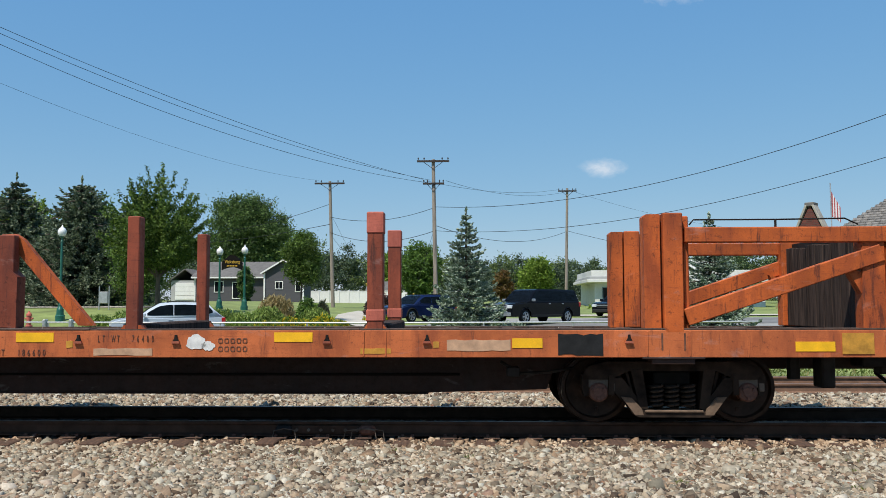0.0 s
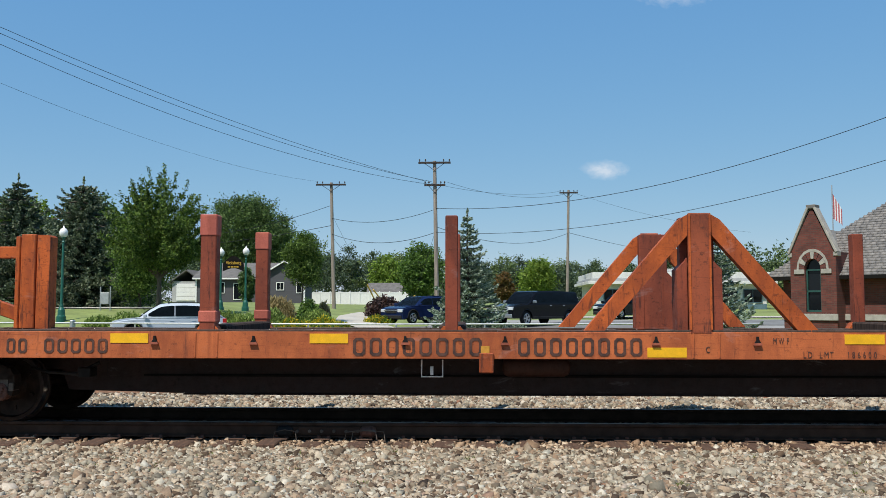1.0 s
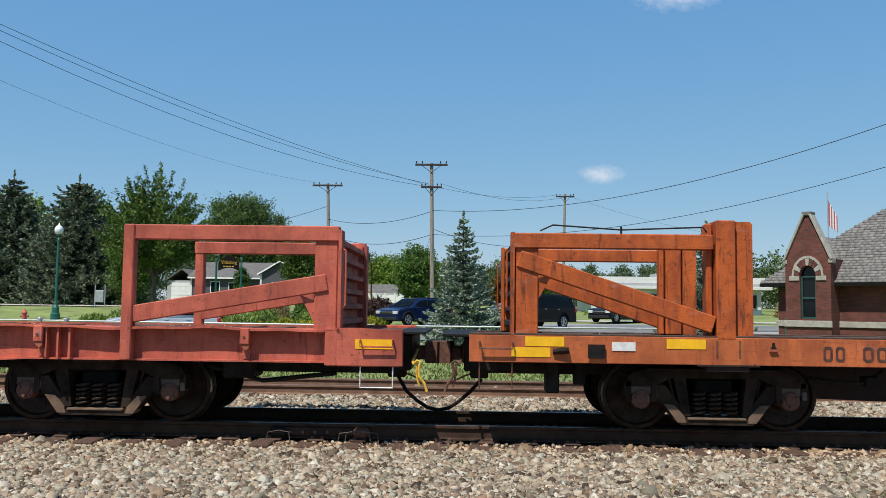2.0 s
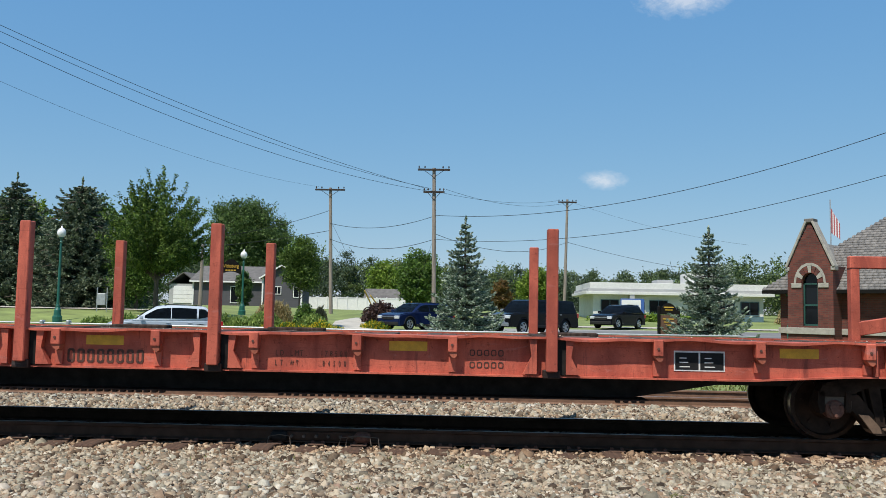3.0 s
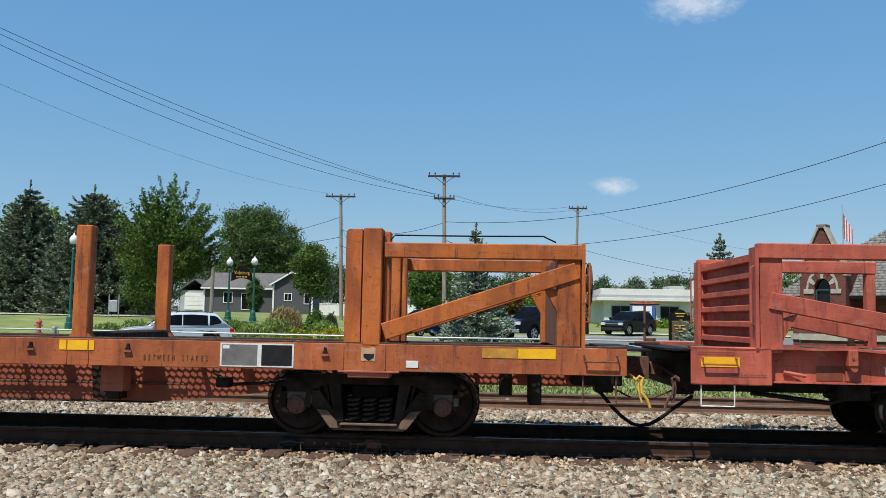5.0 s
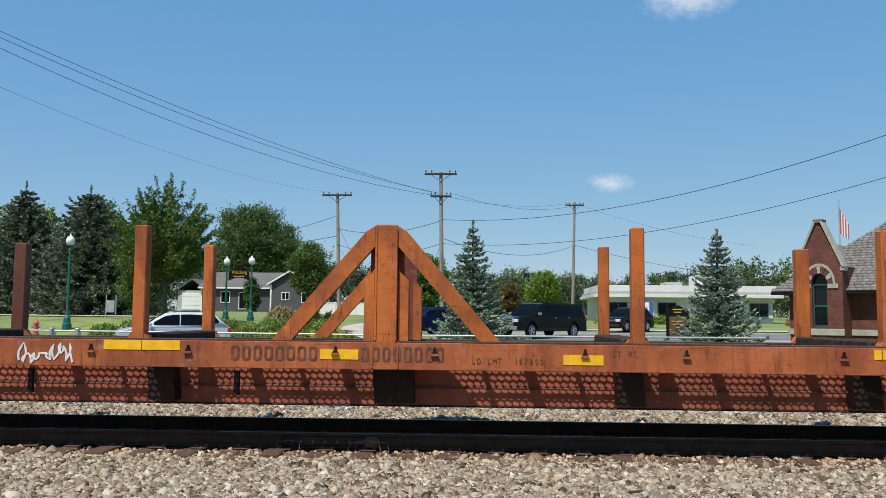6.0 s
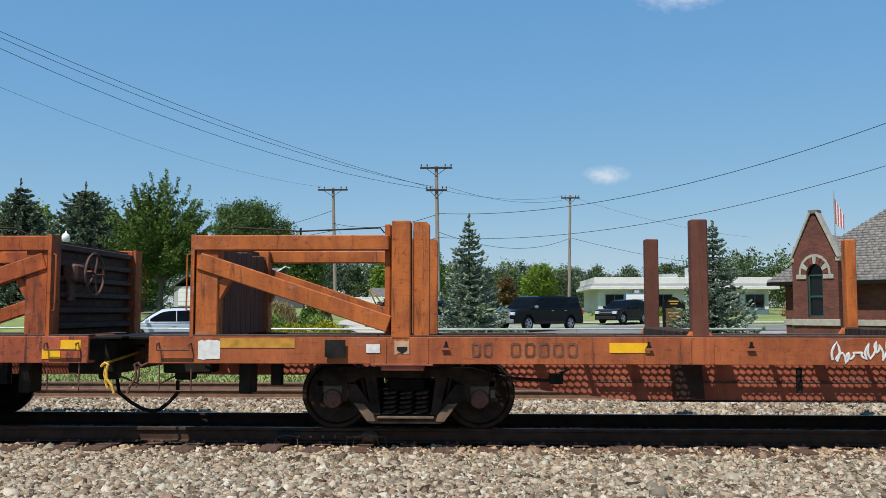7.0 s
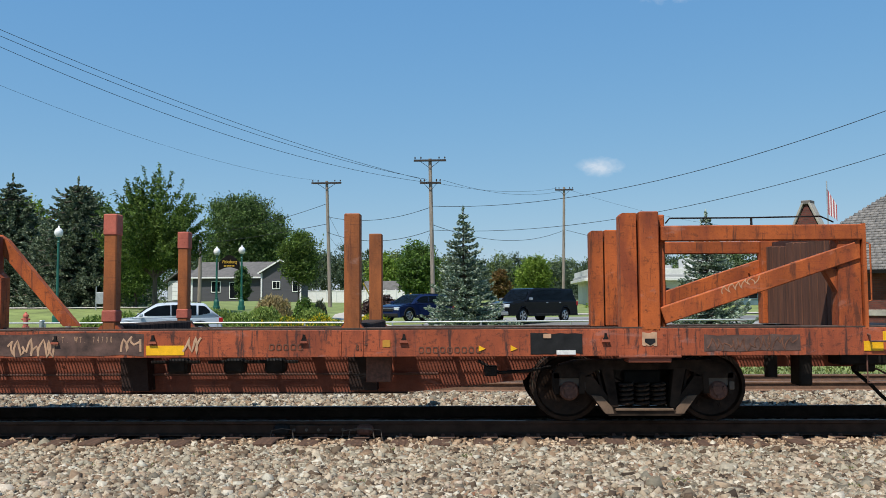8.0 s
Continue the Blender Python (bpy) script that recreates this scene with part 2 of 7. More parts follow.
M_yellow = plain("reflector_yellow", (0.90, 0.47, 0.008), 0.45, 0, 0.12, 9)
M_ochre = plain("dirty_reflector", (0.52, 0.25, 0.03), 0.5, 0, 0.3, 9)
M_amber = plain("dusty_amber_reflector", (0.66, 0.36, 0.02), 0.5, 0, 0.2, 9)
M_hookyel = plain("yellow_lever_paint", (0.70, 0.42, 0.05), 0.5, 0, 0.3, 14)
M_white = plain("white_stencil_paint", (0.72, 0.70, 0.66), 0.6, 0, 0.18, 12)
M_letter = plain("faded_black_lettering", (0.075, 0.032, 0.020), 0.75, 0, 0.6, 14)
M_letter_old = plain("sun_bleached_lettering", (0.13, 0.052, 0.028), 0.8, 0, 0.6, 14)
M_panel = plain("black_data_panel", (0.02, 0.02, 0.02), 0.6, 0, 0.3, 8)
M_greypanel = plain("grey_data_panel", (0.16, 0.15, 0.14), 0.6, 0, 0.3, 8)
M_pinkcap = weathered("salmon_cap_paint", (0.50, 0.13, 0.085), (0.32, 0.08, 0.055), (0.14, 0.045, 0.03), 0.5)
M_plank = plain("dark_stained_planks", (0.05, 0.034, 0.027), 0.9, 0, 0.75, 3, 0.4, (6, 6, 0.6))
M_brownplank = plain("brown_planks", (0.12, 0.045, 0.022), 0.9, 0, 0.5, 3, 0.4, (6, 6, 0.5))
M_deck = plain("weathered_deck_boards", (0.075, 0.045, 0.032), 0.95, 0, 0.4, 3, 0.3, (6, 0.6, 1))
M_grate = plain("rusty_grating", (0.10, 0.05, 0.032), 0.85, 0.0, 0.4, 6)
M_darkstain = plain("dark_overpaint", (0.10, 0.055, 0.042), 0.85, 0, 0.7, 5)
M_tan = plain("bare_primer_patch", (0.50, 0.30, 0.18), 0.75, 0, 0.25, 9)
M_railhead = plain("polished_railhead", (0.20, 0.185, 0.17), 0.42, 0.8, 0.2, 3, 0.05, (0.2, 4, 4))
M_railside = plain("grimy_dark_rail", (0.055, 0.032, 0.022), 0.85, 0, 0.4, 5)
M_railold = plain("brown_rusted_rail", (0.19, 0.105, 0.065), 0.9, 0, 0.3, 5)
M_tie = plain("creosote_tie", (0.085, 0.045, 0.028), 0.95, 0, 0.5, 4, 0.5, (6, 0.6, 1))


# ---- freight cars ----
WHEEL_R, AXLE_X = 0.42, 0.88
M_steelbar = plain("bare_steel_rod", (0.45, 0.42, 0.40), 0.5, 0.5, 0.2, 9)
AXLES = []   # (wheelset, place on its bogie, start angle)


def wheelset_mesh():
    bm = bmesh.new()
    for s in (-1, 1):
        m = pose(0, 0, 0, -90 if s > 0 else 90)
        lathe(bm, [(0.09, 0.60), (0.11, 0.66), (0.34, 0.69), (0.39, 0.66), (0.445, 0.655), (0.445, 0.685), (0.422, 0.70),
                   (0.416, 0.795), (0.372, 0.80), (0.352, 0.755), (0.17, 0.735), (0.13, 0.79), (0.08, 0.80)], 32, m)
        for k in range(6):   # ribs and casting marks on the wheel plate
            a = k * math.pi / 3
            bmesh.ops.create_cube(bm, size=1, matrix=m @ Matrix.Rotation(a, 4, "Z") @ Matrix.Translation((0.26, 0, 0.752)) @ Matrix.Diagonal((0.05, 0.035, 0.02, 1)))
    rod(bm, (0, -1.0, 0), (0, 1.0, 0), 0.075, 12)
    me = mesh_of("wheelset", bm, [M_wheel, M_tread])
    for f in me.polygons:
        r = math.hypot(f.center.x, f.center.z)
        if r > 0.40 and abs(f.center.y) > 0.70:
            f.material_index = 1
    return me


def side_frame_mesh():
    bm = bmesh.new()
    y0, y1 = -1.09, -0.93
    top = [(-1.06, 0.60), (-1.02, 0.68), (-0.80, 0.74), (-0.45, 0.76), (0.45, 0.76), (0.80, 0.74), (1.02, 0.68), (1.06, 0.60),
           (1.06, 0.54), (0.74, 0.54), (0.52, 0.64), (-0.52, 0.64), (-0.74, 0.54), (-1.06, 0.54)]
    prism(bm, top, y0, y1)
    for s in (-1, 1):
        prism(bm, [(s * 0.72, 0.56), (s * 0.70, 0.40), (s * 0.44, 0.11), (s * 0.30, 0.11), (s * 0.36, 0.24), (s * 0.60, 0.56)], y0, y1)
        prism(bm, [(s * 0.36, 0.66), (s * 0.50, 0.66), (s * 0.40, 0.20), (s * 0.30, 0.20)], y0 - 0.01, y1)
        prism(bm, [(s * 1.00, 0.60), (s * 1.075, 0.60), (s * 1.085, 0.47), (s * 1.05, 0.34), (s * 1.00, 0.36)], y0, y1)
        prism(bm, [(s * 0.70, 0.60), (s * 0.76, 0.60), (s * 0.77, 0.36), (s * 0.70, 0.36)], y0 - 0.02, y1)
        for q in (0.42, 0.52, 0.62):   # raised web between the openings
            prism(bm, [(s * q, 0.63), (s * (q + 0.035), 0.63), (s * (q - 0.03), 0.36), (s * (q - 0.06), 0.36)], y0 + 0.05, y1)
    prism(bm, [(-1.0, 0.675), (-0.8, 0.725), (0.8, 0.725), (1.0, 0.675), (1.0, 0.70), (0.8, 0.755), (-0.8, 0.755), (-1.0, 0.70)], y0 - 0.035, y1)
    prism(bm, [(-0.48, 0.155), (-0.42, 0.10), (0.42, 0.10), (0.48, 0.155)], y0 - 0.03, y1)
    lo = len(bm.faces)
    for s in (-1, 1):
        prism(bm, [(s * 0.50, 0.33), (s * 0.62, 0.34), (s * 0.46, 0.125), (s * 0.36, 0.125), (s * 0.38, 0.20)], y0 - 0.035, y1)
    box(bm, -0.34, 0.34, y0 - 0.05, y1, 0.158, 0.185, 0.006)
    me = mesh_of("side_frame", bm, [M_truck, M_seat])
    for f in me.polygons:
        if f.index >= lo:
            f.material_index = 1
    return me


def spring_mesh():
    bm = bmesh.new()
    for k in range(40):
        a0, a1 = k * 0.785, (k + 1) * 0.785
        z0, z1 = 0.20 + 0.27 * k / 40, 0.20 + 0.27 * (k + 1) / 40
        rod(bm, (0.075 * math.cos(a0), 0.075 * math.sin(a0), z0), (0.075 * math.cos(a1), 0.075 * math.sin(a1), z1), 0.016, 5)
    return mesh_of("spring", bm, M_spring)


def bearing_mesh():
    bm = bmesh.new()
    m = pose(0, 0, 0, 90)
    lathe(bm, [(0.115, 0.95), (0.115, 1.08), (0.095, 1.10), (0.06, 1.10), (0.06, 1.115), (0.02, 1.115)], 16, m)
    for k in range(3):
        a = k * 2.094 + 0.5
        bmesh.ops.create_cone(bm, cap_ends=True, segments=6, radius1=0.022, radius2=0.022, depth=0.03,
                              matrix=m @ Matrix.Translation((0.068 * math.cos(a), 0.068 * math.sin(a), 1.115)))
    return mesh_of("bearing_cap", bm, [M_bearing])


def adapter_mesh():
    bm = bmesh.new()
    box(bm, -0.15, 0.15, -1.07, -0.94, 0.44, 0.56, 0.012)
    box(bm, 0.13, 0.19, -1.10, -0.95, 0.40, 0.50, 0.008)
    return mesh_of("bearing_adapter", bm, M_worn)


ME_wheelset, ME_side, ME_spring, ME_bearing, ME_adapter = wheelset_mesh(), side_frame_mesh(), spring_mesh(), bearing_mesh(), adapter_mesh()


def bogie(car, x):
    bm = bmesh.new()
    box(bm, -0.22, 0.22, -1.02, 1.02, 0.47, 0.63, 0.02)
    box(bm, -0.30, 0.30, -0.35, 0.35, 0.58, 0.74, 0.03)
    # backing block whose black colour fills in the shade behind the springs
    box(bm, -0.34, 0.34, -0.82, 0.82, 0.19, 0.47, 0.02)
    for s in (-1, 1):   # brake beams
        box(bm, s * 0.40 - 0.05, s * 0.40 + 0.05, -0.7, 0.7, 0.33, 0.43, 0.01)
    b = part("bogie", bm, M_shade_steel, car, "dusty cast steel freight bogie with its core painted shade-black")
    b.matrix_basis = pose(x, 0, 0)
    for s in (-1, 1):
        f = part("side_frame", ME_side, None, b)
        f.matrix_basis = pose(0, 0, 0, 0, 0, 0 if s < 0 else 180)
        for sx in (-0.19, 0.0, 0.19):
            for dy in (-1.03, -0.93):
                k = part("spring", ME_spring, None, b)
                k.matrix_basis = pose(sx, dy if s < 0 else -dy, 0)
        for ax in (-AXLE_X, AXLE_X):
            k = part("bearing_cap", ME_bearing, None, b)
            k.matrix_basis = pose(ax, 0, WHEEL_R - 0.03, 0, 0, 0 if s < 0 else 180)
            k = part("bearing_adapter", ME_adapter, None, b)
            k.matrix_basis = pose(ax, 0, 0, 0, 0, 0 if s < 0 else 180)
    for ax in (-AXLE_X, AXLE_X):
        w = part("wheelset", ME_wheelset, None, b, "pair of steel wheels on an axle")
        w.matrix_basis = pose(ax, 0, WHEEL_R)
        AXLES.append((w, ax, 40.0 * ax + 7 * x))
    return b


def reflector(car, x, z, w, mat=None, y=-1.404, h=0.112):
    bm = bmesh.new()
    box(bm, x, x + w, y - 0.002, y + 0.004, z, z + h)
    part("reflector_strip", bm, mat or M_yellow, car, "yellow reflective strip")


def patch(car, x, z, w, h, mat, name="paint_patch", y=-1.403, label=""):
    bm = bmesh.new()
    n = 7
    rnd = random.Random(int(abs(x) * 100 + z * 10))
    top = [(x + w * i / n, z + h * (1 - 0.10 * rnd.random())) for i in range(n + 1)]
    low = [(x + w * i / n, z + h * 0.10 * rnd.random()) for i in range(n, -1, -1)]
    prism(bm, low + top[0:], y - 0.002, y + 0.003)
    part(name, bm, mat, car, label)


def plate_rect(car, x, z, w, h, mat, name="placard", y=-1.405, label=""):
    bm = bmesh.new()
    box(bm, x, x + w, y - 0.004, y + 0.005, z, z + h)
    part(name, bm, mat, car, label)


def letter_bars(car, x, z, h, widths, mat, y=-1.4035, gap=0.26, name="lettering_bar"):
    """Plain painted marks, one for each character that is not set: widths gives full length and count."""
    n = int(round(widths[1]))
    step = widths[0] / n
    w, k = step * (1 - gap), 0.155 * h
    lo, hi = y - 0.0015, y + 0.002
    for i in range(n):
        bm = bmesh.new()
        x0, x1, c = x + i * step, x + i * step + w, 0.22 * w
        rings = []
        for e, cut in ((0.0, c), (k, c * 0.6)):
            q = [(x0 + e + cut, z + e), (x1 - e - cut, z + e), (x1 - e, z + e + cut), (x1 - e, z + h - e - cut),
                 (x1 - e - cut, z + h - e), (x0 + e + cut, z + h - e), (x0 + e, z + h - e - cut), (x0 + e, z + e + cut)]
            rings.append([[bm.verts.new((p, d, r)) for p, r in q] for d in (lo, hi)])
        (oa, ob), (ia, ib) = rings
        for j in range(8):
            m = (j + 1) % 8
            for f in ((oa[j], oa[m], ia[m], ia[j]), (ob[m], ob[j], ib[j], ib[m]), (oa[m], oa[j], ob[j], ob[m]), (ia[j], ia[m], ib[m], ib[j])):
                bm.faces.new(f)
        bmesh.ops.recalc_face_normals(bm, faces=bm.faces)
        part(name, bm, mat, car)


def scrawl(car, x, z, w, h, mat, y=-1.405, seed=1, name="paint_scrawl", slope=0.0, r=0.014):
    """A sprayed scribble: one running zigzag stroke."""
    rnd = random.Random(seed)
    bm = bmesh.new()
    n = max(5, int(w / 0.036))
    keys = []
    for i in range(n + 1):
        px = x + w * i / n + rnd.uniform(-0.02, 0.025)
        top = rnd.uniform(0.75, 1.0) if i % 2 else rnd.uniform(0.0, 0.25)
        if rnd.random() < 0.25:
            top = 0.5
        keys.append(Vector((px, y, z + h * top + slope * (px - x))))
    pts = []
    for p0, p1 in zip(keys, keys[1:]):
        bow = Vector((rnd.uniform(-0.035, 0.035), 0, 0))
        pts += [p0.lerp(p1, u) + bow * math.sin(math.pi * u) for u in (0, 0.25, 0.5, 0.75)]
    pipe(bm, pts + [keys[-1]], r, 6)
    for v in bm.verts:   # paint lies flat on the steel
        v.co.y = y + (v.co.y - y) * 0.25
    part(name, bm, mat, car, "sprayed paint scrawl")


def splat(car, x, z, r, mat, seed, y=-1.404):
    """A ragged splash of paint."""
    rnd = random.Random(seed)
    bm = bmesh.new()
    pts = []
    for k in range(26):
        a, q = 2 * math.pi * k / 26, r * rnd.uniform(0.82, 1.1)
        pts.append((x + q * 1.15 * math.cos(a), z + q * 0.8 * math.sin(a)))
    prism(bm, pts, y - 0.0015, y + 0.003)
    part("paint_blob", bm, mat, car, "splash of white paint")


def tie_down(car, x, mat=None):
    bm = bmesh.new()
    prism(bm, [(x - 0.048, 0.985), (x + 0.048, 0.985), (x + 0.040, 1.012), (x - 0.040, 1.012)], -1.432, -1.398)
    h = part("tie_down", bm, M_under_red if mat is None else mat, car, "small steel tie-down hook")
    bm = bmesh.new()
    prism(bm, [(x - 0.036, 1.013), (x + 0.036, 1.013), (x + 0.016, 1.045), (x + 0.012, 1.085), (x - 0.012, 1.085), (x - 0.016, 1.045)], -1.425, -1.398)
    part("hook", bm, M_black, h)


def coupler(car, s, L):
    bm = bmesh.new()
    box(bm, L - 0.3, L + 0.10, -0.16, 0.16, 0.72, 0.98, 0.03)
    box(bm, L + 0.08, L + 0.24, -0.11, 0.11, 0.76, 0.94, 0.02)
    prism(bm, [(L + 0.2, -0.16), (L + 0.36, -0.2), (L + 0.43, -0.08), (L + 0.34, 0.02), (L + 0.38, 0.17), (L + 0.24, 0.18)], 0.72, 1.0, "z")
    if s < 0:
        bmesh.ops.rotate(bm, verts=bm.verts, cent=(0, 0, 0), matrix=Matrix.Rotation(math.pi, 3, "Z"))
    part("coupler", bm, M_bearing, car, "rusty knuckle coupler")
    bm = bmesh.new()   # brake hose, sagging to the middle of the gap
    pts = [(s * (L - 0.15), 0.30 * s - 0.5, 0.56), (s * (L - 0.02), -0.42, 0.38), (s * (L + 0.12), -0.36, 0.25), (s * (L + 0.25), -0.30, 0.16), (s * (L + 0.375), -0.22, 0.125)]
    pipe(bm, pts, 0.024, 7)
    part("brake_hose", bm, M_black, car)
    bm = bmesh.new()   # uncoupling lever
    x = s * (L + 0.10)
    pipe(bm, [(x, 0.0, 0.90), (x, -1.20, 0.80), (x + s * 0.02, -1.30, 0.78), (x + s * 0.06, -1.30, 0.82), (x + s * 0.10, -1.30, 0.80), (x + s * 0.08, -1.30, 0.72),
              (x + s * 0.09, -1.30, 0.63), (x + s * 0.15, -1.30, 0.55), (x + s * 0.18, -1.30, 0.46)], 0.017, 7)
    pipe(bm, [(x + s * 0.06, -1.28, 0.78), (x + s * 0.05, -1.28, 0.68), (x + s * 0.07, -1.28, 0.58), (x + s * 0.09, -1.28, 0.52)], 0.013, 6)
    part("uncoupling_lever", bm, M_hookyel if s > 0 else M_bearing, car, "bent uncoupling lever")
    bm = bmesh.new()   # chain and trainline hardware under the coupler
    pipe(bm, [(s * (L - 0.25), -0.5, 0.70), (s * (L + 0.05), -0.45, 0.58), (s * (L + 0.22), -0.4, 0.50)], 0.012, 5)
    part("safety_chain", bm, M_bearing, car)
    bm = bmesh.new()
    box(bm, *sorted((s * (L - 0.25), s * (L - 0.02))), -0.55, -0.35, 0.56, 0.70, 0.02)
    part("angle_cock", bm, M_black, car)


def ladder_bits(car, s, L, steel):
    bm = bmesh.new()
    x0, x1 = s * (L - 0.12), s * (L - 0.50)
    pipe(bm, [(x0, -1.40, 1.06), (x0, -1.46, 1.05), (x0, -1.46, 0.98), (x1, -1.46, 0.98), (x1, -1.46, 1.05), (x1, -1.40, 1.06)], 0.011, 6)
    part("grab_iron", bm, M_red if steel is M_white else steel, car)
    bm = bmesh.new()
    pipe(bm, [(x0, -1.36, 0.83), (x0, -1.36, 0.50), (x1, -1.36, 0.50), (x1, -1.36, 0.83)], 0.0105, 6)
    part("stirrup_step", bm, M_white if steel is M_white else M_bearing, car)


def bulkhead(car, s, paint, wall, xin, planks, orange=True):
    """The end frame: tall inner post, top beam, brace, end post, ribbed wall, planking."""
    def X(a):
        return s * a
    def bx(bm, a, b, *r, bev=0.012):
        box(bm, min(X(a), X(b)), max(X(a), X(b)), *r, bev)
    xo = xin
    for side in (-1, 1):
        ya, yb = sorted((side * 1.40, side * 1.10))
        bm = bmesh.new()
        if orange:
            bx(bm, 9.185, 9.41, ya, yb, 1.10, 2.50)
            bx(bm, 9.43, 9.50, *sorted((side * 1.30, side * 1.12)), 1.10, 2.47)
            part("main_post", bm, paint, car)
            bm = bmesh.new()
            prism(bm, [(X(9.16), 1.10), (X(9.16), 2.49), (X(9.0), 2.49), (X(8.97), 2.46), (X(8.97), 1.10)], *sorted((side * 1.33, side * 1.1)))
            part("post_channel", bm, paint, car)
        else:
            bx(bm, 9.73, 9.86, *sorted((side * 1.42, side * 1.28)), 0.78, 2.385)
            part("main_post", bm, paint, car)
        bm = bmesh.new()
        bx(bm, xo - 0.13, xo + 0.14, *sorted((side * 1.37, side * 1.15)), 1.12, 2.33)
        part("end_post", bm, paint, car)
        bm = bmesh.new()
        prism(bm, [(X(xo + 0.15), 1.12), (X(xo + 0.15), 2.34), (X(xo + 0.19), 2.34), (X(xo + 0.19), 1.12)], *sorted((side * 1.40, side * 1.16)))
        part("corner_plate", bm, paint, car)
        bm = bmesh.new()
        inner = 9.44 if orange else 9.72
        zt = 2.33 if orange else 2.385
        bx(bm, inner, xo + 0.16, *sorted((side * 1.40, side * 1.27)), zt - 0.18, zt)
        part("top_beam", bm, paint, car)
        bm = bmesh.new()
        if orange:
            beam(bm, (X(xo + 0.10), side * 1.335, 2.03), (X(9.44), side * 1.335, 1.28), 0.20, 0.12)
        else:
            beam(bm, (X(xo + 0.02), side * 1.335, 1.72), (X(9.84), side * 1.335, 1.32), 0.20, 0.12)
        part("diagonal_brace", bm, paint, car)
        bm = bmesh.new()
        dz = 0 if orange else -0.3
        prism(bm, [(X(xo - 0.13), 1.8 + dz), (X(xo - 0.30), 1.86 + dz), (X(xo - 0.13), 1.55 + dz)], *sorted((side * 1.34, side * 1.20)))
        part("gusset", bm, paint, car)
        bm = bmesh.new()   # grab iron on the corner
        pipe(bm, [(X(xo + 0.19), side * 1.36, 2.12), (X(xo + 0.24), side * 1.38, 2.10), (X(xo + 0.24), side * 1.38, 1.45), (X(xo + 0.19), side * 1.36, 1.43)], 0.011, 5)
        part("grab_iron", bm, paint, car)
    bm = bmesh.new()
    bx(bm, xo + 0.02, xo + 0.07, -1.15, 1.15, 1.13, 2.30, bev=0)
    part("end_wall", bm, wall, car, "ribbed steel end wall")
    for k in range(6):
        z = 1.20 + 0.195 * k
        bm = bmesh.new()
        prism(bm, [(X(xo + 0.07), z), (X(xo + 0.15), z + 0.02), (X(xo + 0.15), z + 0.08), (X(xo + 0.07), z + 0.10)], -1.16, 1.16)
        part("wall_rib", bm, wall, car)
    n = 9
    for k in range(n):
        y0 = -1.14 + 2.28 * k / n
        bm = bmesh.new()
        bx(bm, xo - 0.07, xo + 0.015, y0 + 0.005, y0 + 2.28 / n - 0.005, 1.13, 2.20 + 0.05 * ((k * 7) % 3) / 3, bev=0.006)
        part("plank", bm, planks, car)
    if orange:
        bm = bmesh.new()
        pts = [(X(9.5), -1.34, 2.36), (X(9.55), -1.34, 2.42), (X(10.5), -1.34, 2.40 + 0.02 * s), (X(11.3), -1.34, 2.43), (X(11.45), -1.34, 2.36)]
        pipe(bm, pts, 0.010, 5)
        rod(bm, (X(10.5), -1.34, 2.32), (X(10.5), -1.34, 2.42), 0.014, 6)
        part("top_cable", bm, M_black, car)


def brake_wheel(car, s, xo):
    bm = bmesh.new()
    box(bm, s * (xo + 0.15) - 0.06, s * (xo + 0.15) + 0.14, -0.95, -0.72, 1.80, 2.02, 0.03)
    box(bm, s * (xo + 0.15) - 0.02, s * (xo + 0.15) + 0.06, -0.9, -0.78, 1.55, 1.82, 0.02)
    rod(bm, (s * (xo + 0.15), -0.72, 1.93), (s * (xo + 0.36), -0.62, 1.93), 0.02)
    part("brake_gear", bm, M_bearing, car, "rusty hand-brake gear case")
    bm = bmesh.new()
    c = Vector((s * (xo + 0.34), -0.55, 1.90))
    n, r = 20, 0.27
    ring = [c + Vector((0, r * math.cos(2 * math.pi * i / n), r * math.sin(2 * math.pi * i / n))) for i in range(n + 1)]
    pipe(bm, ring, 0.016, 6)
    for k in range(5):
        a = 2 * math.pi * k / 5
        rod(bm, c, c + Vector((0, r * math.cos(a), r * math.sin(a))), 0.012, 5)
    part("brake_wheel", bm, M_bearing, car, "round hand-brake wheel")


def grating_mesh(x0, x1, y0, y1, px, py, t, name):
    """Expanded metal: a sheet of stretched hexagons with strands of width t."""
    verts, faces = [], []
    nx, ny = int((x1 - x0) / px), int((y1 - y0) / py)
    ax, ay = px * 0.5, py * 0.5
    for i in range(nx):
        for j in range(ny):
            cx, cy = x0 + (i + 0.5 + 0.5 * (j % 2)) * px, y0 + (j + 0.5) * py
            hexa = [(-ax, -ay * 0.62), (0, -ay * 1.30), (ax, -ay * 0.62), (ax, ay * 0.62)]
            for (a, b), (c, d) in zip(hexa, hexa[1:]):
                L = math.hypot(c - a, d - b)
                nx_, ny_ = -(d - b) / L * t / 2, (c - a) / L * t / 2
                k = len(verts)
                for z in (1.128, 1.104):
                    verts += [(cx + a + nx_, cy + b + ny_, z), (cx + c + nx_, cy + d + ny_, z), (cx + c - nx_, cy + d - ny_, z), (cx + a - nx_, cy + b - ny_, z)]
                faces += [(k, k + 1, k + 2, k + 3), (k + 3, k + 2, k + 6, k + 7), (k + 1, k, k + 4, k + 5)]
    return np_mesh(name, np.array(verts), faces, M_grate)


ME_hex = grating_mesh(-11.9, 11.9, -1.16, -0.3, 0.092, 0.040, 0.0075, "grating")
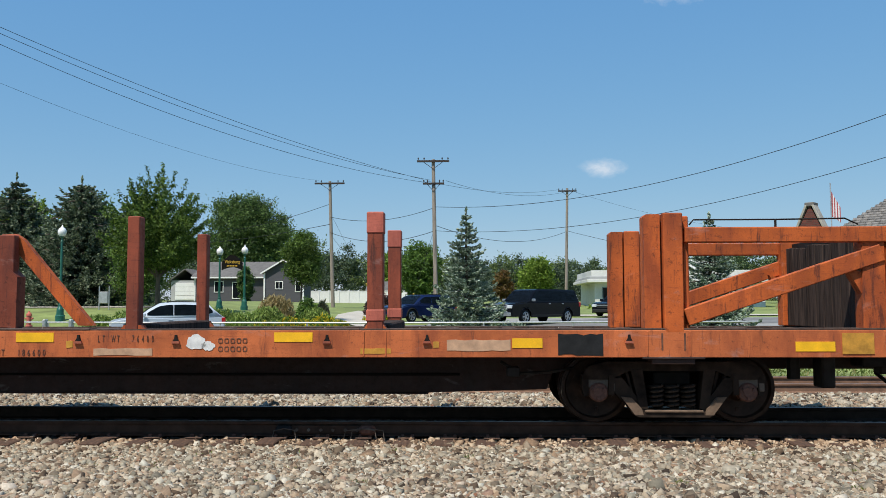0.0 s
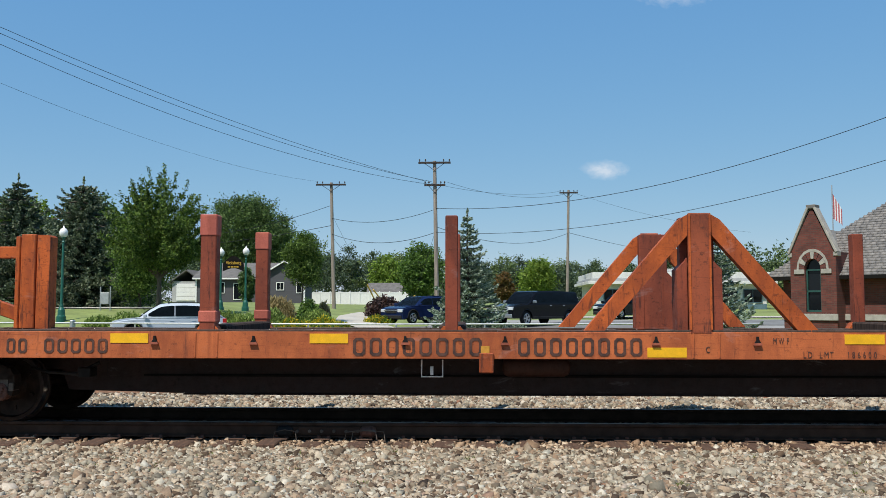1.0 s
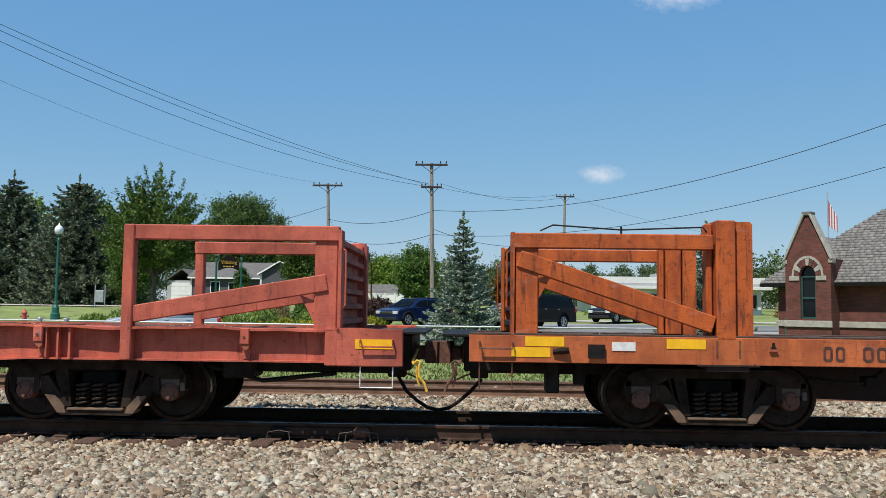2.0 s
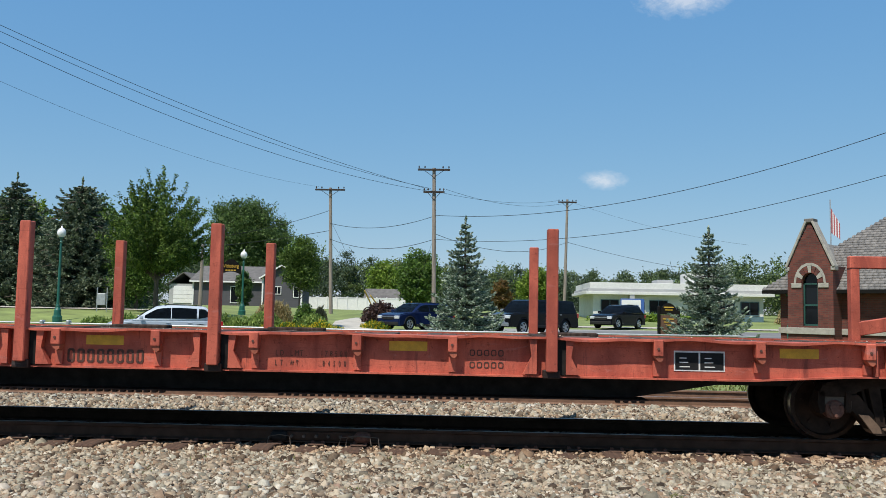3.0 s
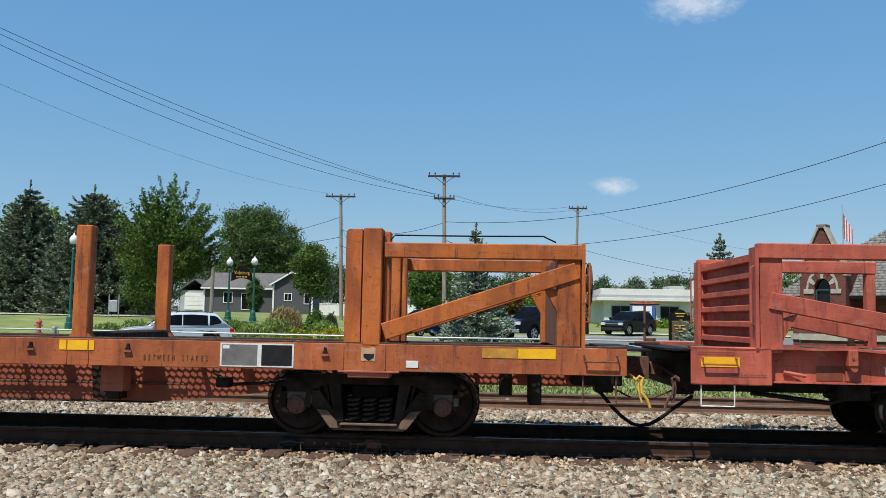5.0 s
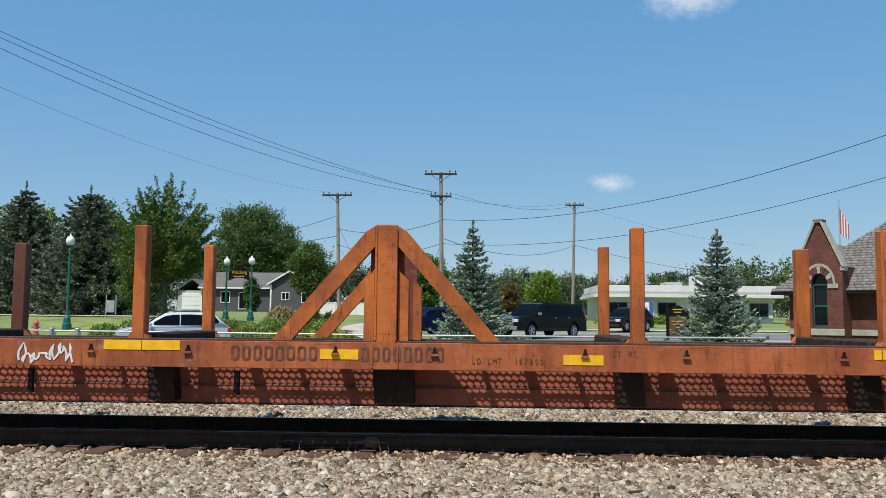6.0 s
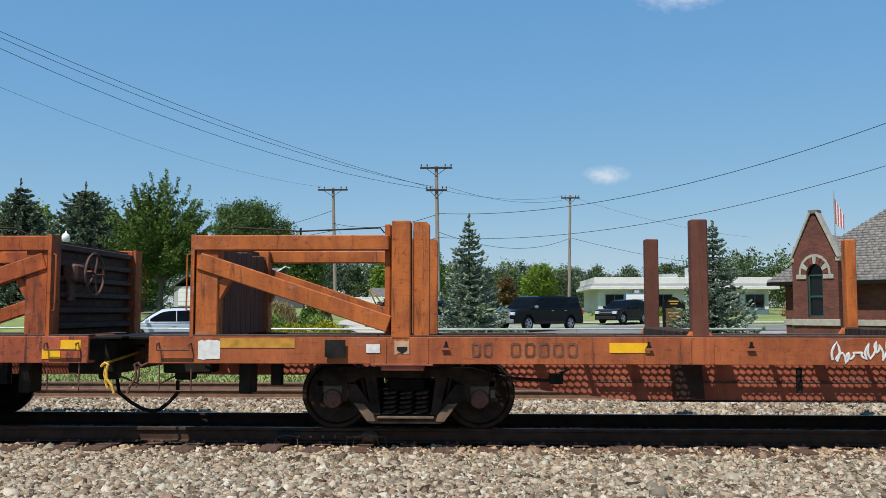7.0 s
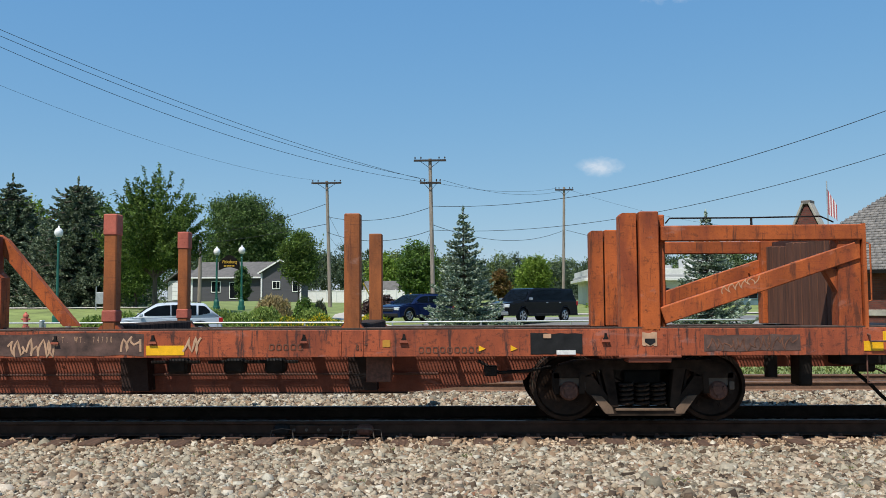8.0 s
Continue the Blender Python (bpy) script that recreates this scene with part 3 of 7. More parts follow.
ME_fine = grating_mesh(-11.9, 11.9, -1.16, -0.3, 0.040, 0.080, 0.010, "fine_grating")


def orange_car(label, paint, wallmat, planks, deck, under, seed):
    """A bulkhead flat car with stakes and an A-frame at mid-length; +x is its leading end."""
    L = 12.27
    rnd = random.Random(seed)
    c = -0.055 if seed == 1 else 0.0   # middle of the A-frame
    stakes = {1: M_stake_a, 4: M_stake_d}.get(seed, paint)
    car = thing("flat_car", label, "freight car", group="freight cars of the train")
    for side in (-1, 1):
        bm = bmesh.new()
        ya, yb = sorted((side * 1.40, side * 1.36))
        box(bm, -L, L, ya, yb, 0.82, 1.135 if side < 0 else 1.092, 0.006)
        ya, yb = sorted((side * 1.36, side * 1.20))
        box(bm, -L, L, ya, yb, *((1.105, 1.133) if side < 0 else (1.062, 1.09)))
        box(bm, -L, L, ya, yb, 0.822, 0.85)
        part("side_sill", bm, {1: M_sill_a, 3: M_sill_c, 4: M_sill_d}[seed], car, "deep painted side sill with stencilled data")
        x = -L
        while x < L - 0.05:   # board ends and angle along the deck edge
            w = min(rnd.uniform(0.9, 2.4), L - x)
            bm = bmesh.new()
            e = rnd.uniform(0, 0.008)
            zt = (1.137 if side < 0 else 1.094)
            box(bm, x + 0.004, x + w - 0.004, *sorted((side * (1.392 + e), side * 1.20)), zt, zt + 0.016 + e, 0.003)
            part("deck_edge", bm, M_deck, car)
            x += w
        for px in (-9.47, -8.98, 8.98, 9.47, -0.15, 0.15, -5.95, -5.69, 5.69, 5.95):
            bm = bmesh.new()
            box(bm, px - 0.009, px + 0.009, *sorted((side * 1.409, side * 1.398)), 0.835, 1.12, 0.003)
            part("weld_rib", bm, {1: M_sill_a, 3: M_sill_c, 4: M_sill_d}[seed], car)
    bm = bmesh.new()
    prism(bm, [(-L + 0.1, 0.62), (-8.0, 0.62), (-7.9, 0.47 if seed != 1 else 0.36), (-6.5, 0.32), (6.5, 0.32), (7.9, 0.47 if seed != 1 else 0.36), (8.0, 0.62), (L - 0.1, 0.62), (L - 0.1, 1.058), (-L + 0.1, 1.058)], -0.42, 0.42)
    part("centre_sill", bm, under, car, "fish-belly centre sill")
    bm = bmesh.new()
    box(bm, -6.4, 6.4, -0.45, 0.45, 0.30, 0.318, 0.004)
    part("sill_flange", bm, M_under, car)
    bm = bmesh.new()
    rod(bm, (-6.9, -0.47, 0.55), (6.8, -0.47, 0.55), 0.016, 6)
    part("brake_pipe", bm, M_bearing if seed != 1 else M_shade_steel, car)
    k, x = 0, -11.2
    while x < 11.3:
        wide = 0.12 if k % 2 == 0 else 0.05
        bm = bmesh.new()
        box(bm, x - wide / 2, x + wide / 2, -1.36, 1.36, 1.0 if k % 2 else 0.95, 1.058)
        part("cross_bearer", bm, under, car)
        x += 0.585
        k += 1
    if deck == "boards":
        n = 118
        dm = {}
        for i in range(n):
            w = 2 * (L - 0.15) / n
            j = i % 4
            if j not in dm:
                bm = bmesh.new()
                box(bm, 0.004, w - 0.004, -1.19, 1.19, 1.05, 1.085 + 0.005 * j, 0.004)
                dm[j] = mesh_of("deck_board", bm, M_deck)
            b = part("deck_board", dm[j], None, car)
            b.location.x = -L + 0.15 + i * w
    else:
        for s in (-1, 1):
            g = part("deck_grating", ME_hex if deck == "hex" else ME_fine, None, car, "open expanded-metal walkway")
            g.matrix_basis = pose(0, 0, -0.040, 0, 0, 0 if s < 0 else 180)
        bm = bmesh.new()
        box(bm, -L + 0.12, L - 0.12, -0.30, 0.30, 1.06, 1.092)
        part("deck_plate", bm, M_deck, car)
    for px in (-5.82, -2.94, 2.94, 5.82):
        big = abs(px) > 4
        w = 0.095 if big else 0.075
        for side in (-1, 1):
            bm = bmesh.new()
            top = 2.5 + rnd.uniform(-0.02, 0.01)
            box(bm, px - w, px + w, *sorted((side * 1.385, side * 1.22)), 1.10, top, 0.012)
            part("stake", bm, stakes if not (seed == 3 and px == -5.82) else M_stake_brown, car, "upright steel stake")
            if (big and seed == 1) or (not big and seed == 4):
                bm = bmesh.new()
                box(bm, px - w - 0.008, px + w + 0.008, *sorted((side * 1.395, side * 1.21)), top - 0.22, top + 0.035, 0.012)
                part("stake_cap", bm, M_pinkcap, car)
                bm = bmesh.new()
                box(bm, px - w - 0.012, px + w + 0.012, *sorted((side * 1.395, side * 1.21)), 1.24, 1.38, 0.012)
                part("stake_collar", bm, M_pinkcap, car)
            bm = bmesh.new()
            prism(bm, [(px - 0.17, 1.10), (px - 0.10, 1.20), (px + 0.10, 1.20), (px + 0.17, 1.10)], *sorted((side * 1.375, side * 1.23)))
            part("stake_foot", bm, paint, car)
        bm = bmesh.new()
        box(bm, px - 0.16, px + 0.16, -1.15, 1.15, 1.08, 1.21, 0.02)
        part("bolster_timber", bm, M_plank, car)
        # slanted dark block, added in the shape of the stake's shadow below deck
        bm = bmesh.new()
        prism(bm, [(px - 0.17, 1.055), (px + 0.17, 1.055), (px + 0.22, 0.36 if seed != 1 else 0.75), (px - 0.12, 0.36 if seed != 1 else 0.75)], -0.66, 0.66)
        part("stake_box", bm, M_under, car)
    # a like dark block for the shadow of the A-frame
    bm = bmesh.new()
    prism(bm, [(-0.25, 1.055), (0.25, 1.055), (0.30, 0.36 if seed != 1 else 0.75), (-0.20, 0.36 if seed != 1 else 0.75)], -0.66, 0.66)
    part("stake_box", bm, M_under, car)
    for side in (-1, 1):
        bm = bmesh.new()
        box(bm, c - 0.135, c + 0.135, *sorted((side * 1.40, side * 1.36)), 1.10, 2.52, 0.012)
        part("centre_post", bm, M_post_a if seed == 1 else paint, car)
        # recessed core: its darker paint takes the place of shade behind the post
        bm = bmesh.new()
        box(bm, c - 0.20, c + 0.20, *sorted((side * 1.26, side * 1.12)), 1.10, 2.48, 0.01)
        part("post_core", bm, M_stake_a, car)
        for s in (-1, 1):
            bm = bmesh.new()
            prism(bm, [(c + s * 0.142, 1.10), (c + s * 0.142, 2.0), (c + s * 0.165, 1.96), (c + s * 0.262, 1.86), (c + s * 0.262, 1.10)], *sorted((side * 1.355, side * 1.11)))
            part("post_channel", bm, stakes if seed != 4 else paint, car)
            bm = bmesh.new()
            box(bm, c + s * 0.118 - 0.012, c + s * 0.118 + 0.012, *sorted((side * 1.411, side * 1.40)), 1.16, 2.50, 0.003)
            part("weld_rib", bm, paint, car)
        for s in (-1, 1):
            bm = bmesh.new()
            q = [(c + s * 0.14, 2.50), (c + s * 0.14, 2.26), (c + s * 1.13, 1.13), (c + s * 1.36, 1.13), (c + s * 0.24, 2.44)]
            prism(bm, q, *sorted((side * 1.39, side * 1.27)))
            part("diagonal_brace", bm, paint, car)
    for s in (-1, 1):
        bulkhead(car, s, paint, wallmat, 11.6, planks)
        bogie(car, s * (9.34 if seed == 1 else 9.26))
        coupler(car, s, L)
        ladder_bits(car, s, L, M_bearing)
        bm = bmesh.new()
        box(bm, *sorted((s * (L - 0.55), s * (L + 0.06))), -0.75, 1.3, 0.66, 1.08, 0.02)
        box(bm, *sorted((s * (L - 0.1), s * (L + 0.32))), -1.2, 1.2, 1.10, 1.13, 0.004)
        part("end_platform", bm, M_black, car, "black end sill and tread plate")
        bm = bmesh.new()
        box(bm, s * 9.28 - 0.36, s * 9.28 + 0.36, -1.405, -1.2, 0.80, 0.825, 0.005)
        box(bm, s * 9.28 - 0.25, s * 9.28 + 0.25, -1.38, 1.38, 0.74, 0.81, 0.01)
        part("body_bolster", bm, under, car)
        bm = bmesh.new()
        rod(bm, (s * 10.9, -0.7, 0.52), (s * 10.9, -0.7, 0.85), 0.08, 8)
        box(bm, s * 11.25 - 0.08, s * 11.25 + 0.08, -0.9, -0.6, 0.42, 0.85, 0.02)
        part("brake_bracket", bm, M_black, car)
        bm = bmesh.new()   # pipes and rods by the bogie
        pipe(bm, [(s * 7.3, -0.9, 0.74), (s * 7.55, -0.95, 0.60), (s * 7.9, -0.95, 0.62), (s * 8.2, -0.8, 0.66)], 0.022, 6)
        box(bm, s * 7.45 - 0.08, s * 7.45 + 0.08, -1.0, -0.8, 0.56, 0.68, 0.01)
        part("brake_rigging", bm, M_black, car)
    for q in (0.58, 2.32, 3.48, 5.26, 6.43, 8.77):
        tie_down(car, -q)
        tie_down(car, q)
    for px in (-9.28, 9.28):   # jacking-pad stencils
        if seed == 1:
            for q in (-0.13, 0.13):
                bm = bmesh.new()
                box(bm, px + q - 0.01, px + q + 0.01, -1.404, -1.399, 0.9, 1.1)
                part("stencil_mark", bm, M_letter_old, car)
        else:
            patch(car, px - 0.09, 0.93, 0.17, 0.17, M_tan)
            bm = bmesh.new()
            prism(bm, [(px - 0.06, 1.02), (px + 0.06, 1.02), (px + 0.06, 0.98), (px, 0.94), (px - 0.06, 0.98)], -1.408, -1.40)
            part("stencil_mark", bm, M_panel, car)
    return car


def red_car(label):
    L, XO = 13.06, 12.13
    paint = M_red
    car = thing("flat_car", label, "freight car", group="freight cars of the train")
    rnd = random.Random(7)
    for side in (-1, 1):
        bm = bmesh.new()
        n = 160
        for i in range(n):   # dented top flange
            x0, x1 = -L + 2 * L * i / n, -L + 2 * L * (i + 1) / n
            zf = 0.0 if side < 0 else -0.05
            dz0, dz1 = zf + 0.012 * math.sin(x0 * 3.1) + 0.008 * math.sin(x0 * 7.7), zf + 0.012 * math.sin(x1 * 3.1) + 0.008 * math.sin(x1 * 7.7)
            ya, yb = side * 1.40, side * 1.22
            v = [bm.verts.new(c) for c in ((x0, ya, 1.15 + dz0), (x1, ya, 1.15 + dz1), (x1, yb, 1.16 + zf), (x0, yb, 1.16 + zf),
                                           (x0, ya, 1.178 + dz0), (x1, ya, 1.178 + dz1), (x1, yb, 1.178 + zf), (x0, yb, 1.178 + zf))]
            for f in ((0, 1, 2, 3), (4, 5, 6, 7), (0, 1, 5, 4), (2, 3, 7, 6)):
                bm.faces.new([v[k] for k in f])
        bmesh.ops.recalc_face_normals(bm, faces=bm.faces)
        part("top_flange", bm, paint, car, "dented top flange")
        bm = bmesh.new()
        ya, yb = sorted((side * 1.265, side * 1.23))
        out = [(-L + 0.9, 0.795), (-8.6, 0.795), (-7.4, 0.73), (7.4, 0.73), (8.6, 0.795), (L - 0.9, 0.795), (L - 0.9, 1.16), (-L + 0.9, 1.16)]
        prism(bm, out, ya, yb)
        part("side_sill", bm, paint, car, "salmon red side sill with recessed web")
        bm = bmesh.new()
        for a, b, za, zb in ((-L + 0.9, -8.6, 0.795, 0.795), (-8.6, -7.4, 0.795, 0.73), (-7.4, 7.4, 0.73, 0.73), (7.4, 8.6, 0.73, 0.795), (8.6, L - 0.9, 0.795, 0.795)):
            prism(bm, [(a, za - 0.02), (b, zb - 0.02), (b, zb), (a, za)], *sorted((side * 1.33, side * 1.2)))
        part("bottom_flange", bm, paint, car)
        for s in (-1, 1):
            bm = bmesh.new()
            box(bm, *sorted((s * (L - 0.92), s * L)), *sorted((side * 1.40, side * 1.36)), 0.745, 1.178, 0.012)
            part("end_plate", bm, paint, car)
    bm = bmesh.new()
    prism(bm, [(-L + 0.1, 0.62), (-7.2, 0.62), (-6.0, 0.42), (6.0, 0.42), (7.2, 0.62), (L - 0.1, 0.62), (L - 0.1, 1.1), (-L + 0.1, 1.1)], -0.7, 0.7)
    part("centre_sill", bm, M_black, car, "grimy fish-belly centre sill")
    bm = bmesh.new()
    for i in range(130):
        x = -6.3 + 12.6 * i / 130
        if (i // 14) % 3 != 2:
            box(bm, x, x + 0.05, -1.0, -0.92, 0.405, 0.43)
    box(bm, -6.3, 6.3, -1.0, -0.6, 0.43, 0.445)
    part("grating_edge", bm, M_under, car)
    n = 124
    dm = {}
    for i in range(n):
        w = 2 * (L - 0.1) / n
        j = rnd.randrange(5)
        if j not in dm:
            bm = bmesh.new()
            box(bm, 0.004, w - 0.004, -1.21 + 0.005 * j, 1.21, 1.09, 1.126 + 0.005 * j, 0.004)
            dm[j] = mesh_of("deck_board", bm, M_deck)
        b = part("deck_board", dm[j], None, car)
        b.location.x = -L + 0.1 + i * w
    for px in (-5.1, -1.145, 1.145, 5.1):
        for side in (-1, 1):
            bm = bmesh.new()
            box(bm, px - 0.065, px + 0.065, *sorted((side * 1.45, side * 1.32)), 0.78, 2.44, 0.01)
            part("stake", bm, paint, car, "upright steel stake")
            for s in (-1, 1):
                bm = bmesh.new()
                x = px + s * 0.17
                prism(bm, [(x, 1.15), (x + s * 0.09, 1.15), (x + s * 0.06, 0.95), (x + s * 0.16, 0.75), (x, 0.75)], *sorted((side * 1.37, side * 1.29)))
                part("stake_gusset", bm, paint, car)
            bm = bmesh.new()
            box(bm, px - 0.10, px + 0.10, *sorted((side * 1.40, side * 1.28)), 0.70, 0.80, 0.01)
            part("stake_pocket", bm, M_under, car)
            bm = bmesh.new()
            box(bm, px + 0.075, px + 0.17, *sorted((side * 1.34, side * 1.28)), 0.74, 1.15)
            part("stake_pocket", bm, M_black, car)
        bm = bmesh.new()
        box(bm, px + 0.08, px + 0.9, 0.95, 1.2, 1.12, 1.19, 0.015)
        box(bm, px - 0.1, px + 0.1, -1.2, 1.2, 1.12, 1.165, 0.015)
        part("bolster_timber", bm, M_plank, car)
    for x in (-11.23, -8.85, -7.64, -6.46, -4.23, -3.06, -1.90, -0.73, 0.457, 1.62, 2.83, 3.95, 6.33, 7.5, 8.75, 11.2):
        bm = bmesh.new()
        box(bm, x - 0.055, x + 0.055, -1.415, -1.27, 0.985, 1.172, 0.008)
        part("tie_down", bm, paint, car, "ratchet tie-down bracket")
        bm = bmesh.new()
        prism(bm, [(x - 0.055, 0.985), (x + 0.055, 0.985), (x + 0.05, 0.94), (x + 0.02, 0.915), (x - 0.01, 0.93)], -1.40, -1.28)
        part("ratchet_pawl", bm, M_under_red, car)
        bm = bmesh.new()
        box(bm, x - 0.045, x + 0.045, -1.30, -1.27, 0.75 if abs(x) < 7.2 else 0.81, 0.93)
        part("stiffener", bm, paint, car)
        bm = bmesh.new()
        rod(bm, (x - 0.005, -1.424, 1.07), (x - 0.005, -1.41, 1.07), 0.016, 8)
        part("rivet", bm, M_bearing, car)
    for s in (-1, 1):
        bulkhead(car, s, paint, M_red, XO, M_plank, orange=False)
        bogie(car, s * 9.345)
        coupler(car, s, L)
        ladder_bits(car, s, L, M_white)
        bm = bmesh.new()
        box(bm, *sorted((s * (L - 0.55), s * (L + 0.06))), -0.75, 1.3, 0.66, 1.1, 0.02)
        box(bm, *sorted((s * (L - 0.1), s * (L + 0.25))), -1.2, 1.2, 1.12, 1.15, 0.004)
        part("end_platform", bm, M_black, car, "black end sill and tread plate")
        bm = bmesh.new()
        box(bm, s * 9.345 - 0.25, s * 9.345 + 0.25, -1.2, 1.2, 0.74, 0.9, 0.01)
        part("body_bolster", bm, M_under, car)
        for k in range(3):
            bm = bmesh.new()
            x = s * (9.45 - 0.14 * (k + 1) - 0.2)
            box(bm, x - 0.012, x + 0.012, -1.37, -1.28, 0.80, 1.15)
            part("stiffener", bm, paint, car)
        bm = bmesh.new()
        box(bm, s * 11.0 - 0.2, s * 11.0 + 0.2, -0.9, -0.4, 0.55, 0.8, 0.03)
        pipe(bm, [(s * 10.6, -0.8, 0.7), (s * 11.3, -0.85, 0.52), (s * 12.2, -0.8, 0.62)], 0.03, 6)
        part("brake_rigging", bm, M_black, car)
    bm = bmesh.new()
    box(bm, -3.55, -3.0, -1.10, -0.7, 0.46, 0.70, 0.03)
    valve = part("brake_valve", bm, M_seat, car, "dusty ribbed brake valve")
    for q, r in ((-3.42, 0.10), (-3.15, 0.08)):
        bm = bmesh.new()
        lathe(bm, [(0.6 * r, 0), (r, 0.03), (r, 0.13), (0.5 * r, 0.17)], 12, pose(q, -1.08, 0.55, 90, 0, 0))
        part("valve_cap", bm, M_seat, valve)
    for k in range(5):
        bm = bmesh.new()
        box(bm, -3.54 + 0.12 * k, -3.50 + 0.12 * k, -1.13, -0.72, 0.41, 0.50, 0.006)
        part("valve_rib", bm, M_seat, valve)
    bm = bmesh.new()
    pipe(bm, [(-2.6, -1.1, 0.72), (-2.6, -1.1, 0.50), (-2.2, -1.1, 0.50), (-2.2, -1.1, 0.72)], 0.012, 6)
    part("release_handle", bm, M_steelbar, car)
    y = -1.2685
    for x in (7.76, 3.2, -0.42, -3.89, -8.48):
        reflector(car, x, 0.985, 0.45, M_amber, y)
    for x in (-12.95, 12.5):
        reflector(car, x, 0.95, 0.44, M_yellow, -1.404)
    letter_bars(car, -2.99, 0.77, 0.165, (1.05, 8), M_letter, y)
    letter_bars(car, -0.64, 0.77, 0.165, (0.95, 8), M_letter, y)
    letter_bars(car, -7.05, 0.80, 0.17, (0.26, 2), M_letter, y)
    letter_bars(car, -6.40, 0.80, 0.17, (0.84, 5), M_letter, y)
    stencil("LD.LMT.  178500", 1.84, y - 0.001, 0.90, 0.07, 0.88, M_letter_old, car)
    stencil("LT.WT.   84500", 1.83, y - 0.001, 0.785, 0.07, 0.88, M_letter, car)
    letter_bars(car, 4.15, 0.80, 0.075, (0.42, 5), M_letter, y)
    letter_bars(car, 4.15, 0.94, 0.075, (0.42, 5), M_letter, y)
    plate_rect(car, 6.535, 0.815, 0.59, 0.235, M_white, "panel_border", y + 0.002)
    for x in (6.55, 6.84):
        plate_rect(car, x, 0.83, 0.27, 0.20, M_panel, "data_panel", y)
        for k in range(3):
            bm = bmesh.new()
            box(bm, x + 0.05, x + 0.17 - 0.02 * k, y - 0.007, y - 0.003, 0.86 + 0.05 * k, 0.872 + 0.05 * k)
            part("data_bar", bm, M_white, car)
    for e, z in ((-12.98, 1.09), (-12.62, 0.84)):
        letter_bars(car, e, z, 0.035, (0.42, 11), M_under_red, -1.4035)
    patch(car, -3.39, 0.745, 0.27, 0.09, M_white, "paint_smear", y, "smeared white paint")
    bm = bmesh.new()
    beam(bm, (-3.2, y - 0.003, 0.8), (-3.08, y - 0.003, 0.98), 0.03, 0.004, 0)
    part("paint_smear", bm, M_white, car)
    bm = bmesh.new()
    for a, b, c, d in ((-4.35, -4.33, 0.86, 1.04), (-4.12, -4.10, 0.86, 1.04), (-4.35, -4.10, 0.86, 0.872), (-4.35, -4.10, 1.03, 1.04)):
        box(bm, a, b, y - 0.003, y, c, d)
    part("stencil_mark", bm, M_letter, car)
    plate_rect(car, -10.82, 0.89, 0.13, 0.09, M_white, "placard", y)
    plate_rect(car, -11.60, 0.81, 0.30, 0.17, M_under_d, "placard", y)
    bm = bmesh.new()
    rod(bm, (-11.98, -1.29, 0.90), (-11.74, -1.33, 0.86), 0.022, 8)
    part("release_rod", bm, M_pinkcap, car)
    return car


def deck_debris(car, z, count, seed):
    """Pebbles and bark left on the deck."""
    rng = np.random.default_rng(seed)
    base = np.array([(-1, -1, 0), (1, -1, 0), (1, 1, 0), (-1, 1, 0), (0, 0, 1)], float)
    faces = np.array([(0, 1, 4), (1, 2, 4), (2, 3, 4), (3, 0, 4)])
    c = np.stack([rng.uniform(-11, 11, count), np.where(rng.uniform(size=count) < 0.6, rng.uniform(-1.17, -0.9, count), rng.uniform(-1.1, 1.17, count)), np.full(count, z)], -1)
    v = base[None] * rng.uniform(0.004, 0.013, (count, 1, 3)) * rng.uniform(0.7, 1.3, (count, 5, 3)) + c[:, None]
    f = (faces[None] + 5 * np.arange(count)[:, None, None]).reshape(-1, 3)
    ob = part("deck_debris", np_mesh("deck_debris", v.reshape(-1, 3), f, M_debris), None, car)
    tagged(ob, kind="stuff")


M_debris = island_mat("pale_debris", [(0, (0.05, 0.03, 0.02)), (0.5, (0.25, 0.18, 0.13)), (1, (0.5, 0.42, 0.34))], 0.9)
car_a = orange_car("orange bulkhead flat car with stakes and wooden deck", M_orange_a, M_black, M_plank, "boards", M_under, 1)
for x, z in ((-0.68, 0.845), (1.57, 1.0), (4.64, 1.0), (10.67, 0.89), (-6.96, 1.0), (-4.60, 1.0), (-9.99, 1.0), (-11.62, 1.01), (-11.78, 0.885)):
    reflector(car_a, x, z, 0.45)
reflector(car_a, 7.42, 0.93, 0.35)
reflector(car_a, -2.6, 0.86, 0.1, M_ochre)
letter_bars(car_a, -4.09, 0.855, 0.21, (1.55, 8), M_letter)
letter_bars(car_a, -2.17, 0.855, 0.21, (1.48, 8), M_letter)
letter_bars(car_a, -8.2, 0.88, 0.17, (0.28, 2), M_letter)
letter_bars(car_a, -7.75, 0.88, 0.17, (0.8, 5), M_letter)
stencil("LT WT  76400", 2.53, -1.4045, 1.0, 0.085, 0.70, M_letter, car_a)
stencil("MWF", 0.74, -1.4045, 1.0, 0.075, 0.22, M_letter, car_a)
stencil("LD LMT  186600", 1.08, -1.4045, 0.84, 0.08, 0.86, M_letter, car_a)
stencil("C", -0.02, -1.4045, 0.90, 0.075, 0.06, M_letter, car_a)
splat(car_a, 3.72, 1.00, 0.11, M_white, 4)
splat(car_a, 3.86, 0.955, 0.07, M_white, 6)
letter_bars(car_a, 3.98, 0.985, 0.06, (0.36, 5), M_letter_old)
letter_bars(car_a, 3.98, 0.890, 0.06, (0.36, 5), M_letter_old)
patch(car_a, 2.17, 0.93, 0.08, 0.09, M_ochre)
